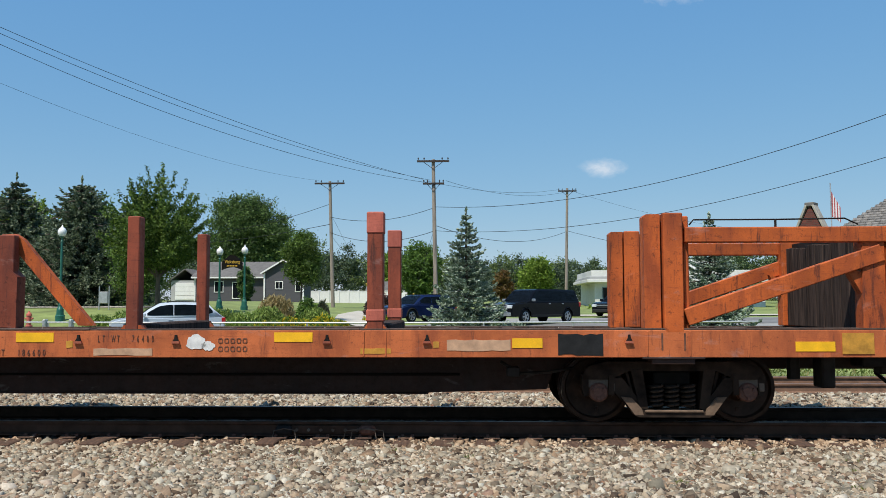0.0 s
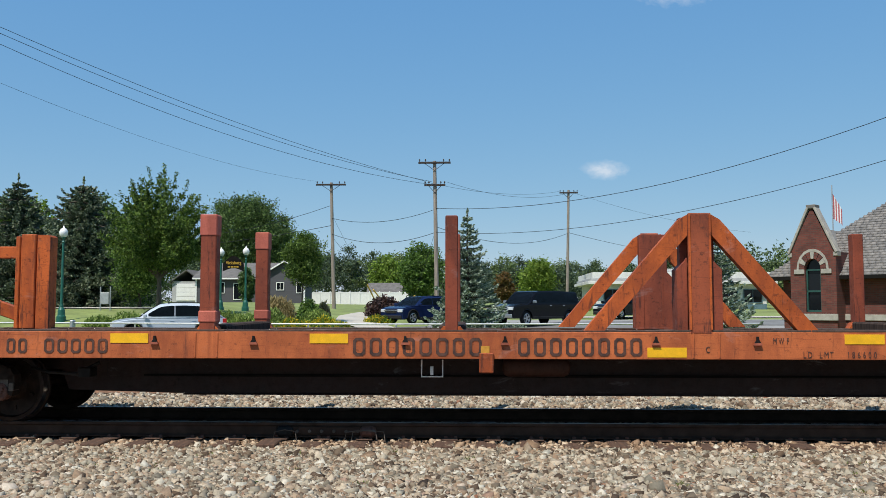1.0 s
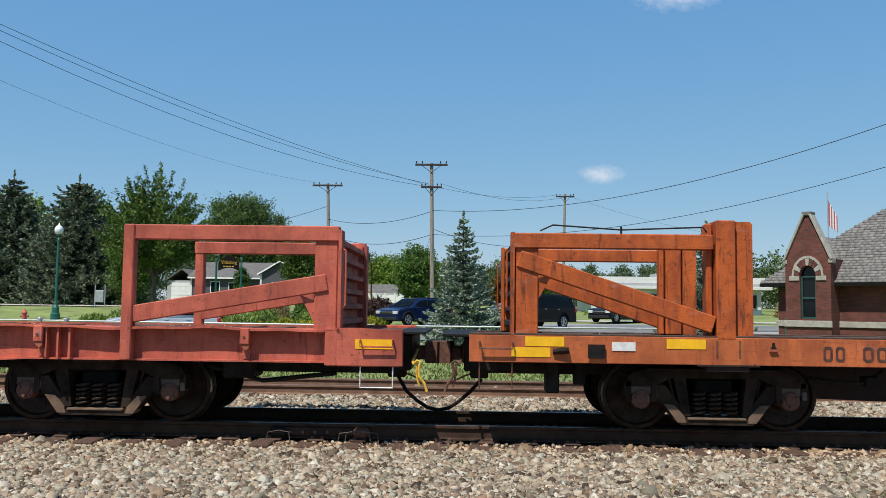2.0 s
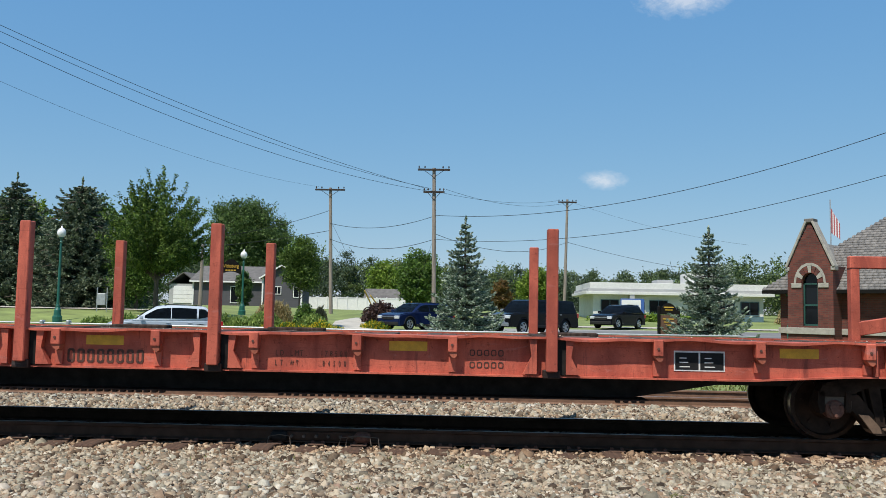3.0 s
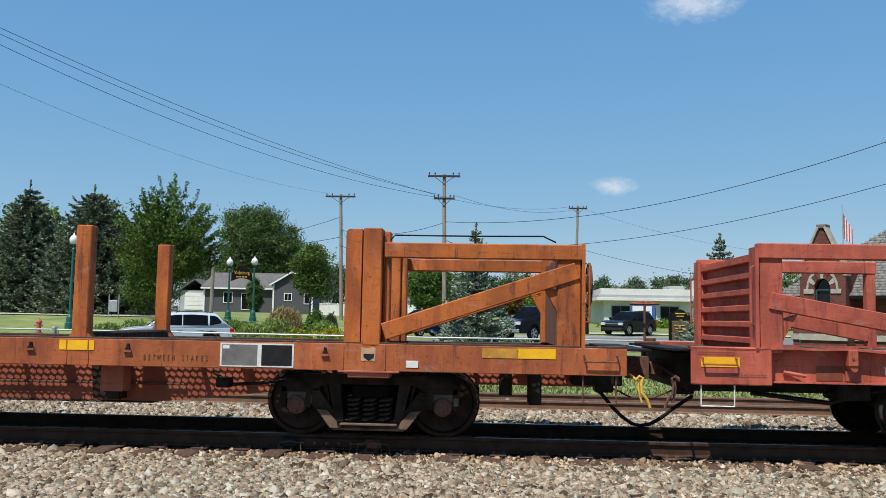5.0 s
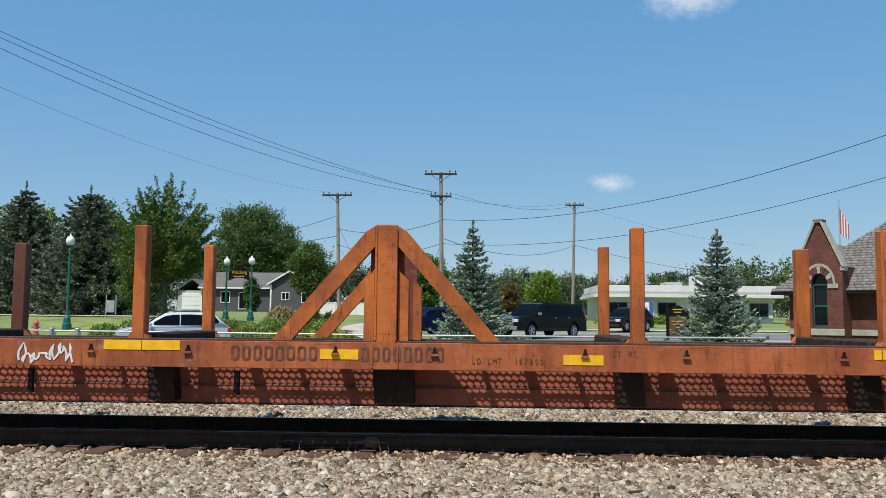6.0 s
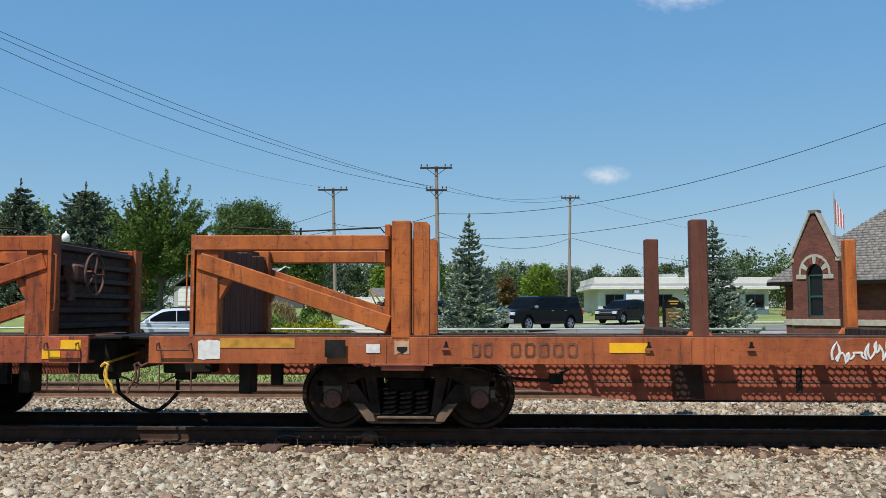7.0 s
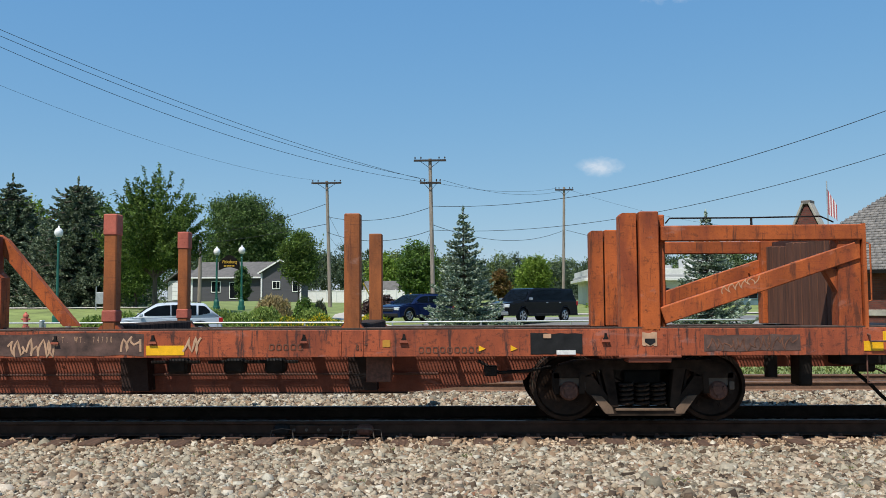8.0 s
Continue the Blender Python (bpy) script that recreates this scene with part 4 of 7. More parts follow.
patch(car_a, 6.50, 0.93, 0.07, 0.08, M_ochre)
patch(car_a, 6.66, 0.89, 0.74, 0.14, M_tan)
patch(car_a, 2.5, 0.84, 0.7, 0.09, M_tan)
patch(car_a, 5.65, 0.86, 0.36, 0.07, M_ochre)
patch(car_a, 7.95, 0.84, 0.52, 0.26, M_panel, "data_panel")
plate_rect(car_a, -10.62, 0.97, 0.27, 0.10, M_white)
plate_rect(car_a, 11.2, 0.86, 0.36, 0.24, M_ochre)
plate_rect(car_a, -10.9, 0.88, 0.20, 0.16, M_black, "release_box", -1.43)
bm = bmesh.new()
rod(bm, (-11.3, -1.41, 0.95), (-11.12, -1.44, 0.97), 0.035, 8)
part("release_rod", bm, M_truck, car_a)
bm = bmesh.new()
box(bm, -2.62, -2.45, -1.43, -1.38, 0.66, 0.89, 0.01)
part("side_bracket", bm, M_orange_a, car_a)
# Reservoir in a dark colour that carries the shade of its recess.
bm = bmesh.new()
lathe(bm, [(0.05, -0.42), (0.10, -0.40), (0.125, -0.35), (0.125, 0.35), (0.10, 0.40), (0.05, 0.42)], 16, pose(-1.9, -0.62, 0.68, 0, 90, 0))
part("air_reservoir", bm, M_wall, car_a, smooth=True)
bm = bmesh.new()
pipe(bm, [(-3.3, -1.2, 0.8), (-3.3, -1.2, 0.6), (-3.05, -1.2, 0.6), (-3.05, -1.2, 0.8)], 0.01)
rod(bm, (-3.18, -1.2, 0.62), (-3.18, -1.2, 0.72), 0.02)
part("release_handle", bm, M_white, car_a)

car_r = red_car("salmon red flat car with low end frames")
bm = bmesh.new()   # upright hand brake on the end platform
rod(bm, (-13.21, 0.55, 0.95), (-13.21, 0.55, 1.72), 0.017, 8)
part("brake_staff", bm, M_bearing, car_r)
bm = bmesh.new()
pipe(bm, [(-13.21 + 0.19 * math.cos(2 * math.pi * i / 20), 0.55 + 0.19 * math.sin(2 * math.pi * i / 20), 1.70) for i in range(21)], 0.016, 6)
for k in range(4):
    rod(bm, (-13.21, 0.55, 1.735), (-13.21 + 0.19 * math.cos(math.pi * k / 2), 0.55 + 0.19 * math.sin(math.pi * k / 2), 1.70), 0.012, 5)
part("brake_wheel", bm, M_under_red, car_r, "flat red hand-brake wheel on an upright staff")
bm = bmesh.new()
box(bm, -13.33, -13.03, 0.42, 0.68, 1.15, 1.19, 0.01)
rod(bm, (-13.13, 0.55, 1.19), (-13.13, 0.55, 1.23), 0.07, 10)
part("ratchet_plate", bm, M_bearing, car_r)

car_c = orange_car("faded orange bulkhead flat car with grated deck", M_orange_c, M_wall, M_brownplank, "hex", M_under_red, 3)
brake_wheel(car_c, 1, 11.6)
for x, z, w in ((-6.88, 0.955, 0.46), (-3.33, 1.02, 0.45), (-2.87, 1.02, 0.45), (-0.76, 0.935, 0.45), (2.07, 0.90, 0.46), (11.0, 1.0, 0.45), (5.6, 1.0, 0.42)):
    reflector(car_c, x, z, w, h=0.115)
for x in (-11.42, -10.98):
    reflector(car_c, x, 1.005, 0.44, M_ochre)
reflector(car_c, 10.6, 1.0, 0.42, M_ochre)
letter_bars(car_c, -8.47, 0.90, 0.17, (0.28, 2), M_letter_old)
letter_bars(car_c, -8.02, 0.90, 0.17, (0.82, 5), M_letter_old)
letter_bars(car_c, -1.81, 0.915, 0.17, (1.05, 8), M_letter_old)
letter_bars(car_c, -0.28, 0.915, 0.17, (1.0, 8), M_letter_old)
scrawl(car_c, -4.35, 0.83, 0.66, 0.27, M_white, seed=5)
stencil("LD LMT  187800", 1.0, -1.4045, 0.9, 0.075, 0.85, M_letter_old, car_c)
stencil("LT WT", 2.62, -1.4045, 1.0, 0.075, 0.30, M_letter_old, car_c)
stencil("BETWEEN STAKES", 6.6, -1.4045, 0.90, 0.07, 0.80, M_letter_old, car_c)
plate_rect(car_c, 7.53, 0.842, 0.87, 0.276, M_white, "panel_border", -1.4025)
plate_rect(car_c, 7.55, 0.86, 0.42, 0.24, M_greypanel, "data_panel")
plate_rect(car_c, 8.02, 0.86, 0.36, 0.24, M_panel, "data_panel")
plate_rect(car_c, 7.56, 1.05, 0.08, 0.04, M_white, y=-1.41)
plate_rect(car_c, 9.72, 0.87, 0.14, 0.08, M_white)
plate_rect(car_c, -9.7, 0.95, 0.16, 0.10, M_white)
patch(car_c, -11.68, 0.86, 0.26, 0.24, M_white, "placard")
plate_rect(car_c, -10.18, 0.90, 0.24, 0.20, M_black, "release_box", -1.44)
bm = bmesh.new()
box(bm, 6.0, 6.28, -1.15, -0.9, 0.5, 0.82, 0.01)
part("side_bracket", bm, M_under_red, car_c)
bm = bmesh.new()
rod(bm, (-4.5, -0.8, 0.75), (-4.5, -0.8, 0.45), 0.04, 8)
part("retainer_valve", bm, M_black, car_c)
bm = bmesh.new()
rod(bm, (-1.9, -0.8, 0.75), (-1.9, -0.8, 0.45), 0.04, 8)
part("retainer_valve", bm, M_black, car_c)

car_d = orange_car("rusty orange bulkhead flat car with fine grating", M_orange_d, M_wall, M_brownplank, "fine", M_under_d, 4)
brake_wheel(car_d, 1, 11.6)
for x, z, w in ((11.72, 0.87, 0.22), (11.94, 0.98, 0.24), (3.4, 0.85, 0.45)):
    reflector(car_d, x, z, w)
for x in (7.30, 7.67):
    bm = bmesh.new()
    prism(bm, [(x, 0.88), (x + 0.08, 0.91), (x, 0.95)], -1.407, -1.40)
    part("reflector_strip", bm, M_yellow, car_d, "small yellow triangle")
scrawl(car_d, 1.75, 0.83, 0.6, 0.26, M_tan, seed=9)
scrawl(car_d, 3.1, 0.85, 0.25, 0.25, M_tan, seed=12)
scrawl(car_d, 3.85, 0.85, 0.2, 0.25, M_tan, seed=14)
scrawl(car_d, 9.95, 0.87, 1.0, 0.19, M_letter_old, seed=21, r=0.009)
scrawl(car_d, 10.12, 1.51, 0.42, 0.11, M_tan, -1.397, seed=33, slope=0.34, r=0.006)
patch(car_d, 1.62, 0.835, 1.75, 0.285, M_darkstain, "paint_stain", -1.4018, "dark overpainted patch")
stencil("LT. WT. 74700", 2.33, -1.4065, 1.00, 0.075, 0.68, M_tan, car_d)
stencil("BLT.", 5.86, -1.4045, 0.90, 0.075, 0.2, M_letter_old, car_d)
letter_bars(car_d, 4.85, 0.90, 0.075, (0.42, 5), M_letter_old)
letter_bars(car_d, 6.6, 0.86, 0.075, (0.75, 9), M_letter_old)
patch(car_d, 6.18, 0.93, 0.09, 0.09, M_ochre)
patch(car_d, 9.9, 0.86, 1.1, 0.21, M_darkstain, "paint_stain", -1.4018, "dark overpainted patch")
patch(car_d, 7.9, 0.84, 0.6, 0.26, M_panel, "data_panel")
plate_rect(car_d, 8.05, 1.03, 0.09, 0.05, M_tan, y=-1.409)
plate_rect(car_d, 8.2, 0.84, 0.22, 0.05, M_white, y=-1.41)
bm = bmesh.new()
box(bm, 5.95, 6.25, -1.1, -0.9, 0.5, 0.82, 0.01)
part("side_bracket", bm, M_bearing, car_d)
for x in (3.5, 4.2, 4.7):
    bm = bmesh.new()
    box(bm, x, x + 0.25, -1.0, -0.8, 0.6, 0.78, 0.03)
    part("brake_valve", bm, M_black, car_d)
    bm = bmesh.new()
    rod(bm, (x - 0.2, -0.95, 0.74), (x + 0.4, -0.95, 0.74), 0.02, 6)
    part("brake_pipe", bm, M_black, car_d)

for car, z in ((car_a, 1.098), (car_r, 1.150), (car_c, 1.09), (car_d, 1.09)):
    deck_debris(car, z, 900, int(100 * z) + len(car.children))
CARS = ((car_a, 0.0), (car_r, -26.1), (car_c, -52.16), (car_d, -77.42))
TRAIN = [(0.0, -7.07), (0.5, -2.25), (1.0, 2.575), (1.5, 7.34), (2.8, 19.93), (3.0, 21.84), (3.5, 26.68), (4.0, 31.82), (4.5, 36.635),
         (5.0, 41.47), (6.3, 53.81), (6.5, 55.72), (7.0, 60.48), (7.5, 65.29), (8.0, 70.11)]


def motions():
    for car, off in CARS:
        walk(car, [(t, LINE @ pose(x + off + 0.158, TRACK_Y, 0)) for t, x in TRAIN])
    ts = [k / FPS for k in range(int(8.0 * FPS) + 1)]
    xs = np.interp(ts, [t for t, _ in TRAIN], [x for _, x in TRAIN])
    for w, ax, a0 in AXLES:
        walk(w, [(t, pose(ax, 0, WHEEL_R, 0, a0 + math.degrees(x / WHEEL_R), 0)) for t, x in zip(ts, xs)])


# ---- ground, tracks ----
def lerp(v, a, b):
    return float(np.interp(v, a, b))


def ground_z(x, y):
    z = lerp(y, [-60, 4, 8, 9.8, 10.4, 12.5, 13.4, 14.2, 18.2, 19.8, 30, 41, 50, 60, 100, 200, 3000], [-0.7, -0.5, -0.315, -0.265, -0.225, -0.20, -0.24, -0.2, -0.2, -0.35, -0.3, -0.2, 0.1, 0.3, 0.95, 1.4, 1.4])
    return z + 0.055 * min(max(-x - 4, 0), 16) * lerp(y, [41, 46, 92, 102], [0, 1, 1, 0.1])


def rise(y):
    """How much the land climbs beyond the tracks."""
    return max(0.0, -0.13 + 0.00664 * y)


M_grass = plain("mown_grass", (0.185, 0.225, 0.062), 0.95, 0, 0.35, 0.6, 0.6)
M_soil = plain("ballast_bed", (0.070, 0.052, 0.038), 0.98, 0, 0.35, 3, 0.5)
M_asphalt = plain("asphalt", (0.17, 0.165, 0.155), 0.9, 0, 0.2, 0.5, 0.2)
M_lot = plain("sun_bleached_asphalt", (0.27, 0.26, 0.24), 0.9, 0, 0.15, 0.5, 0.2)
M_concrete = plain("concrete", (0.46, 0.42, 0.35), 0.9, 0, 0.15, 1.0, 0.2)
M_stone = island_mat("ballast_stone", [
    (0.0, (0.040, 0.027, 0.018)), (0.12, (0.132, 0.086, 0.053)), (0.25, (0.182, 0.162, 0.120)), (0.38, (0.285, 0.186, 0.116)), (0.5, (0.265, 0.236, 0.176)),
    (0.62, (0.385, 0.282, 0.187)), (0.74, (0.340, 0.308, 0.233)), (0.86, (0.49, 0.392, 0.282)), (0.93, (0.46, 0.432, 0.350)), (0.97, (0.60, 0.53, 0.42)), (1.0, (0.23, 0.10, 0.052))], 0.9, 0.3, 0, 40)
M_stone_rust = island_mat("rust_dusted_stone", [(0.0, (0.05, 0.033, 0.024)), (0.3, (0.19, 0.12, 0.075)), (0.6, (0.36, 0.24, 0.15)), (1.0, (0.56, 0.44, 0.31))], 0.95, 0.2, 0, 40)
# Stone colours between the rails, darkened to stand in for the train's shadow.
M_stone_shade = island_mat("shade_darkened_stone", [(0.0, (0.014, 0.010, 0.008)), (0.6, (0.035, 0.024, 0.018)), (1.0, (0.075, 0.055, 0.042))], 0.95, 0.1, 0, 40)

gx = [-2500, -600, -200, -90, -60] + [-45 + 2.5 * i for i in range(37)] + [60, 90, 200, 600, 2500]
gy = [-60, -20, 0, 4, 6, 7, 8, 9, 9.8, 10.4, 11.4, 12.5, 13.4, 14.2, 18.2, 19.8, 22, 25, 30, 35, 40, 45, 50, 60, 75, 100, 140, 200, 400, 3000]
vs = [(x, y, ground_z(x, y) + min(rise(y), 1.2)) for y in gy for x in gx]
fs = [(j * len(gx) + i, j * len(gx) + i + 1, (j + 1) * len(gx) + i + 1, (j + 1) * len(gx) + i) for j in range(len(gy) - 1) for i in range(len(gx) - 1)]
me = np_mesh("ground", np.array(vs), fs, M_grass)
me.materials.append(M_soil)
for f in me.polygons:
    if f.center.y < 18.4:
        f.material_index = 1
me.shade_smooth()
tagged(new("ground", me), "mown grass rising from the gravel track bed", "ground", kind="structure")


def strip(name, label, centre, width, mat, lift):
    """A ribbon of paving that follows the ground."""
    bm = bmesh.new()
    prev = None
    pts = [Vector((*p, 0)) for p in centre]
    dense = []
    for a, b in zip(pts, pts[1:]):
        n = max(1, int((b - a).length / 2))
        dense += [a.lerp(b, i / n) for i in range(n)]
    dense.append(pts[-1])
    for i, p in enumerate(dense):
        d = (dense[min(i + 1, len(dense) - 1)] - dense[max(i - 1, 0)]).normalized()
        nrm = Vector((-d.y, d.x, 0))
        row = []
        for k in range(5):
            q = p + nrm * width * (k / 4 - 0.5)
            row.append(bm.verts.new((q.x, q.y, ground_z(q.x, q.y) + rise(q.y) + lift)))
        if prev:
            for k in range(4):
                bm.faces.new((prev[k + 1], prev[k], row[k], row[k + 1]))
        prev = row
    bmesh.ops.recalc_face_normals(bm, faces=bm.faces)
    ob = part(name, bm, mat, None, label)
    return tagged(ob, label, "paving", kind="structure")


strip("road", "worn grey asphalt street", [(-80, 36.5), (-30, 37), (-12, 38), (-4, 43), (4, 50), (14, 54), (45, 56), (90, 57)], 7.5, M_asphalt, 0.045)
strip("parking_lot", "pale asphalt lot", [(-3, 49), (14, 51), (45, 52)], 15, M_lot, 0.03)
strip("pavement", "pale concrete pavement", [(-80, 54), (-20, 54)], 2.6, M_concrete, 0.06)
strip("footpath", "curving pale concrete footpath", [(-3, 43.5), (-5.6, 46), (-7.4, 50), (-8.2, 56), (-8, 64)], 2.4, M_concrete, 0.06)
strip("pavement", "pale concrete pavement before the depot", [(6, 62), (60, 66)], 2.5, M_concrete, 0.06)


def rail(y, x0, x1, name, label, side):
    bm = bmesh.new()
    prism(bm, [(y - 0.065, -0.175), (y + 0.065, -0.175), (y + 0.065, -0.163), (y + 0.010, -0.145), (y + 0.010, -0.045), (y + 0.036, -0.035),
               (y + 0.036, -0.006), (y + 0.028, 0.0), (y - 0.028, 0.0), (y - 0.036, -0.006), (y - 0.036, -0.035), (y - 0.010, -0.045), (y - 0.010, -0.145), (y - 0.065, -0.163)], x0, x1, "x")
    me = mesh_of(name, bm, [side, M_railhead])
    for f in me.polygons:
        if f.normal.z > 0.9 and f.center.z > -0.01:
            f.material_index = 1
    ob = new(name, me)
    ob.matrix_basis = LINE
    return tagged(ob, label, "rail", group="rails", kind="structure")


for ty, tag in ((TRACK_Y, "shiny-topped rusty steel rail"), (TRACK2_Y, "brown rusty rail of the second track")):
    for s in (-0.7535, 0.7535):
        rail(ty + s, -90, 90, "rail", tag, M_railside if ty == TRACK_Y else M_railold)
bm = bmesh.new()
box(bm, 0, 0.23, -1.30, 1.30, -0.36, -0.182, 0.012)
me_tie = mesh_of("sleeper", bm, M_tie)
for ty, n in ((TRACK_Y, 60), (TRACK2_Y, 60)):
    rnd = random.Random(int(ty))
    for i in range(n):
        s = tagged(new("sleeper", me_tie), "dark creosoted timber sleeper, half buried in stone", "railway sleeper", group="sleepers")
        s.matrix_basis = LINE @ pose(-15.5 + 0.52 * i + rnd.uniform(-0.03, 0.03), ty + rnd.uniform(-0.05, 0.05) - 0.03, rnd.uniform(-0.022, 0.004) - (0.045 if ty == TRACK2_Y else 0.0), 0, 0, rnd.uniform(-1.5, 1.5))
j = thing("joint_bar", "bolted steel joint bar with bond wires on the rail", "joint bar", LINE @ pose(-1.74, 0, 0))
bm = bmesh.new()
box(bm, -0.45, 0.45, TRACK_Y - 0.81, TRACK_Y - 0.768, -0.15, -0.05, 0.008)
part("bar", bm, M_railside, j)
for k in range(6):
    bm = bmesh.new()
    rod(bm, (-0.375 + 0.15 * k, TRACK_Y - 0.845, -0.10), (-0.375 + 0.15 * k, TRACK_Y - 0.80, -0.10), 0.020, 6)
    part("bolt", bm, M_worn, j)
for x, m in ((-0.53, M_panel), (0.50, M_bearing)):
    bm = bmesh.new()
    lathe(bm, [(0.035, -0.10), (0.065, -0.07), (0.07, 0.04), (0.05, 0.09), (0.02, 0.10)], 10, pose(x, TRACK_Y - 0.83, -0.10, 0, 90, 0))
    part("bond_clamp", bm, m, j)
for x0, x1, dip in ((-0.66, -0.36, -0.20), (0.22, 0.62, -0.18), (0.30, 0.72, -0.21)):
    bm = bmesh.new()
    pipe(bm, [(x0, TRACK_Y - 0.90, dip), (x0 + 0.02, TRACK_Y - 0.90, -0.10), ((x0 + x1) / 2, TRACK_Y - 0.92, -0.07), (x1 - 0.02, TRACK_Y - 0.92, -0.09), (x1, TRACK_Y - 0.95, dip)], 0.006, 5)
    part("bond_wire", bm, M_worn, j)
sp = thing("rail_spikes", "rusty spikes along the foot of the rail", "rail spikes", LINE)
bm = bmesh.new()
box(bm, -0.02, 0.02, TRACK_Y - 0.85, TRACK_Y - 0.81, -0.20, -0.15, 0.006)
me_spike = mesh_of("spike", bm, M_bearing)
bm = bmesh.new()
box(bm, -0.10, 0.10, TRACK_Y - 0.95, TRACK_Y - 0.70, -0.19, -0.177, 0.004)
me_plate = mesh_of("tie_plate", bm, M_tie)
for i in range(27):
    part("tie_plate", me_plate, None, sp).location.x = -7.0 + 0.52 * i
    part("spike", me_spike, None, sp).location.x = -7.05 + 0.52 * i
    part("spike", me_spike, None, sp).location.x = -6.93 + 0.52 * i


def stones(name, label, x0, x1, y0, y1, count, size, seed, lift=0.0, mat=None):
    rng = np.random.default_rng(seed)
    base = np.array([(-1, -1, -1), (1, -1, -1), (1, 1, -1), (-1, 1, -1), (-1, -1, 1), (1, -1, 1), (1, 1, 1), (-1, 1, 1)], float)
    faces = np.array([(0, 3, 2, 1), (4, 5, 6, 7), (0, 1, 5, 4), (1, 2, 6, 5), (2, 3, 7, 6), (3, 0, 4, 7)])
    x, y = rng.uniform(x0, x1, count), rng.uniform(y0, y1, count)
    keep = np.ones(count, bool)
    for ty in (TRACK_Y, TRACK2_Y):
        for s in (-0.7535, 0.7535):
            keep &= np.abs(y - x * math.tan(radians(0.8)) - ty - s) > 0.115
    x, y = x[keep], y[keep]
    n = len(x)
    z = np.interp(y, gy, [ground_z(0, q) for q in gy]) + lift
    v = base[None] * (0.5 + rng.uniform(-0.2, 0.2, (n, 8, 3)))
    v *= (size * np.exp(rng.normal(0, 0.32, (n, 1, 1)))) * rng.uniform(0.55, 1.35, (n, 1, 3))
    a, b, c = rng.uniform(0, 6.28, (3, n))
    ca, sa, cb, sb, cc, sc = np.cos(a), np.sin(a), np.cos(b), np.sin(b), np.cos(c), np.sin(c)
    Rm = np.stack([np.stack([ca * cb, ca * sb * sc - sa * cc, ca * sb * cc + sa * sc], -1), np.stack([sa * cb, sa * sb * sc + ca * cc, sa * sb * cc - ca * sc], -1), np.stack([-sb, cb * sc, cb * cc], -1)], -2)
    v = np.einsum("nij,nkj->nki", Rm, v)
    v += np.stack([x, y, z + rng.uniform(-0.25, 0.45, n) * size], -1)[:, None]
    f = (faces[None] + 8 * np.arange(n)[:, None, None]).reshape(-1, 4)
    tagged(new(name, np_mesh(name, v.reshape(-1, 3), f, mat or M_stone)), label, "ballast", kind="stuff")


stones("ballast", "pale crushed-stone ballast", -6.8, 6.8, 7.3, 10.12, 78000, 0.034, 3)
stones("ballast", "rust-dusted stones and dirt along the rail", -6.8, 6.8, 9.95, 10.62, 6000, 0.032, 8, 0.0, M_stone_rust)
stones("ballast", "ballast under the track, darkened to carry the train's shade", -9, 9, 10.6, 12.35, 9000, 0.045, 4, -0.02, M_stone_shade)
stones("ballast", "crushed-stone ballast between the two tracks", -11.5, 11.5, 12.2, 18.3, 62000, 0.042, 5)


# ---- trees and planting ----
M_bark = plain("bark", (0.11, 0.085, 0.065), 0.95, 0, 0.4, 5, 0.6, (3, 3, 0.5))
GREEN_DK = [(0, (0.029, 0.061, 0.021)), (0.5, (0.070, 0.131, 0.032)), (1, (0.142, 0.232, 0.052))]
GREEN_MD = [(0, (0.038, 0.079, 0.014)), (0.5, (0.095, 0.183, 0.030)), (1, (0.189, 0.306, 0.052))]
GREEN_LT = [(0, (0.085, 0.150, 0.018)), (0.5, (0.19, 0.295, 0.034)), (1, (0.32, 0.44, 0.07))]
M_leaf_dk = island_mat("dark_leaves", GREEN_DK, 0.6, 0.3, 0.25)
M_leaf_md = island_mat("green_leaves", GREEN_MD, 0.6, 0.3, 0.3)
M_leaf_lt = island_mat("bright_leaves", GREEN_LT, 0.6, 0.3, 0.35)
M_leaf_elm = island_mat("elm_leaves", [(0, (0.036, 0.072, 0.012)), (0.55, (0.098, 0.168, 0.028)), (1, (0.22, 0.32, 0.055))], 0.6, 0.3, 0.35)
M_leaf_oak = island_mat("oak_leaves", [(0, (0.035, 0.068, 0.020)), (0.5, (0.085, 0.150, 0.038)), (1, (0.19, 0.28, 0.075))], 0.6, 0.3, 0.3)
# Far woods: distance haze is mixed into these leaf colours, paler and bluer.
M_wood_dk = island_mat("far_dark_woods", [(0, (0.040, 0.064, 0.040)), (0.5, (0.085, 0.125, 0.070)), (1, (0.15, 0.20, 0.11))], 0.7, 0.2, 0.25)
M_wood_md = island_mat("far_green_woods", [(0, (0.055, 0.088, 0.040)), (0.5, (0.115, 0.165, 0.070)), (1, (0.19, 0.25, 0.11))], 0.7, 0.2, 0.25)
M_wood_lt = island_mat("far_pale_woods", [(0, (0.09, 0.13, 0.045)), (0.5, (0.17, 0.23, 0.075)), (1, (0.26, 0.33, 0.12))], 0.7, 0.2, 0.25)
M_leaf_au = island_mat("russet_leaves", [(0, (0.08, 0.05, 0.015)), (0.5, (0.16, 0.12, 0.03)), (1, (0.22, 0.10, 0.03))], 0.6, 0.3, 0.3)
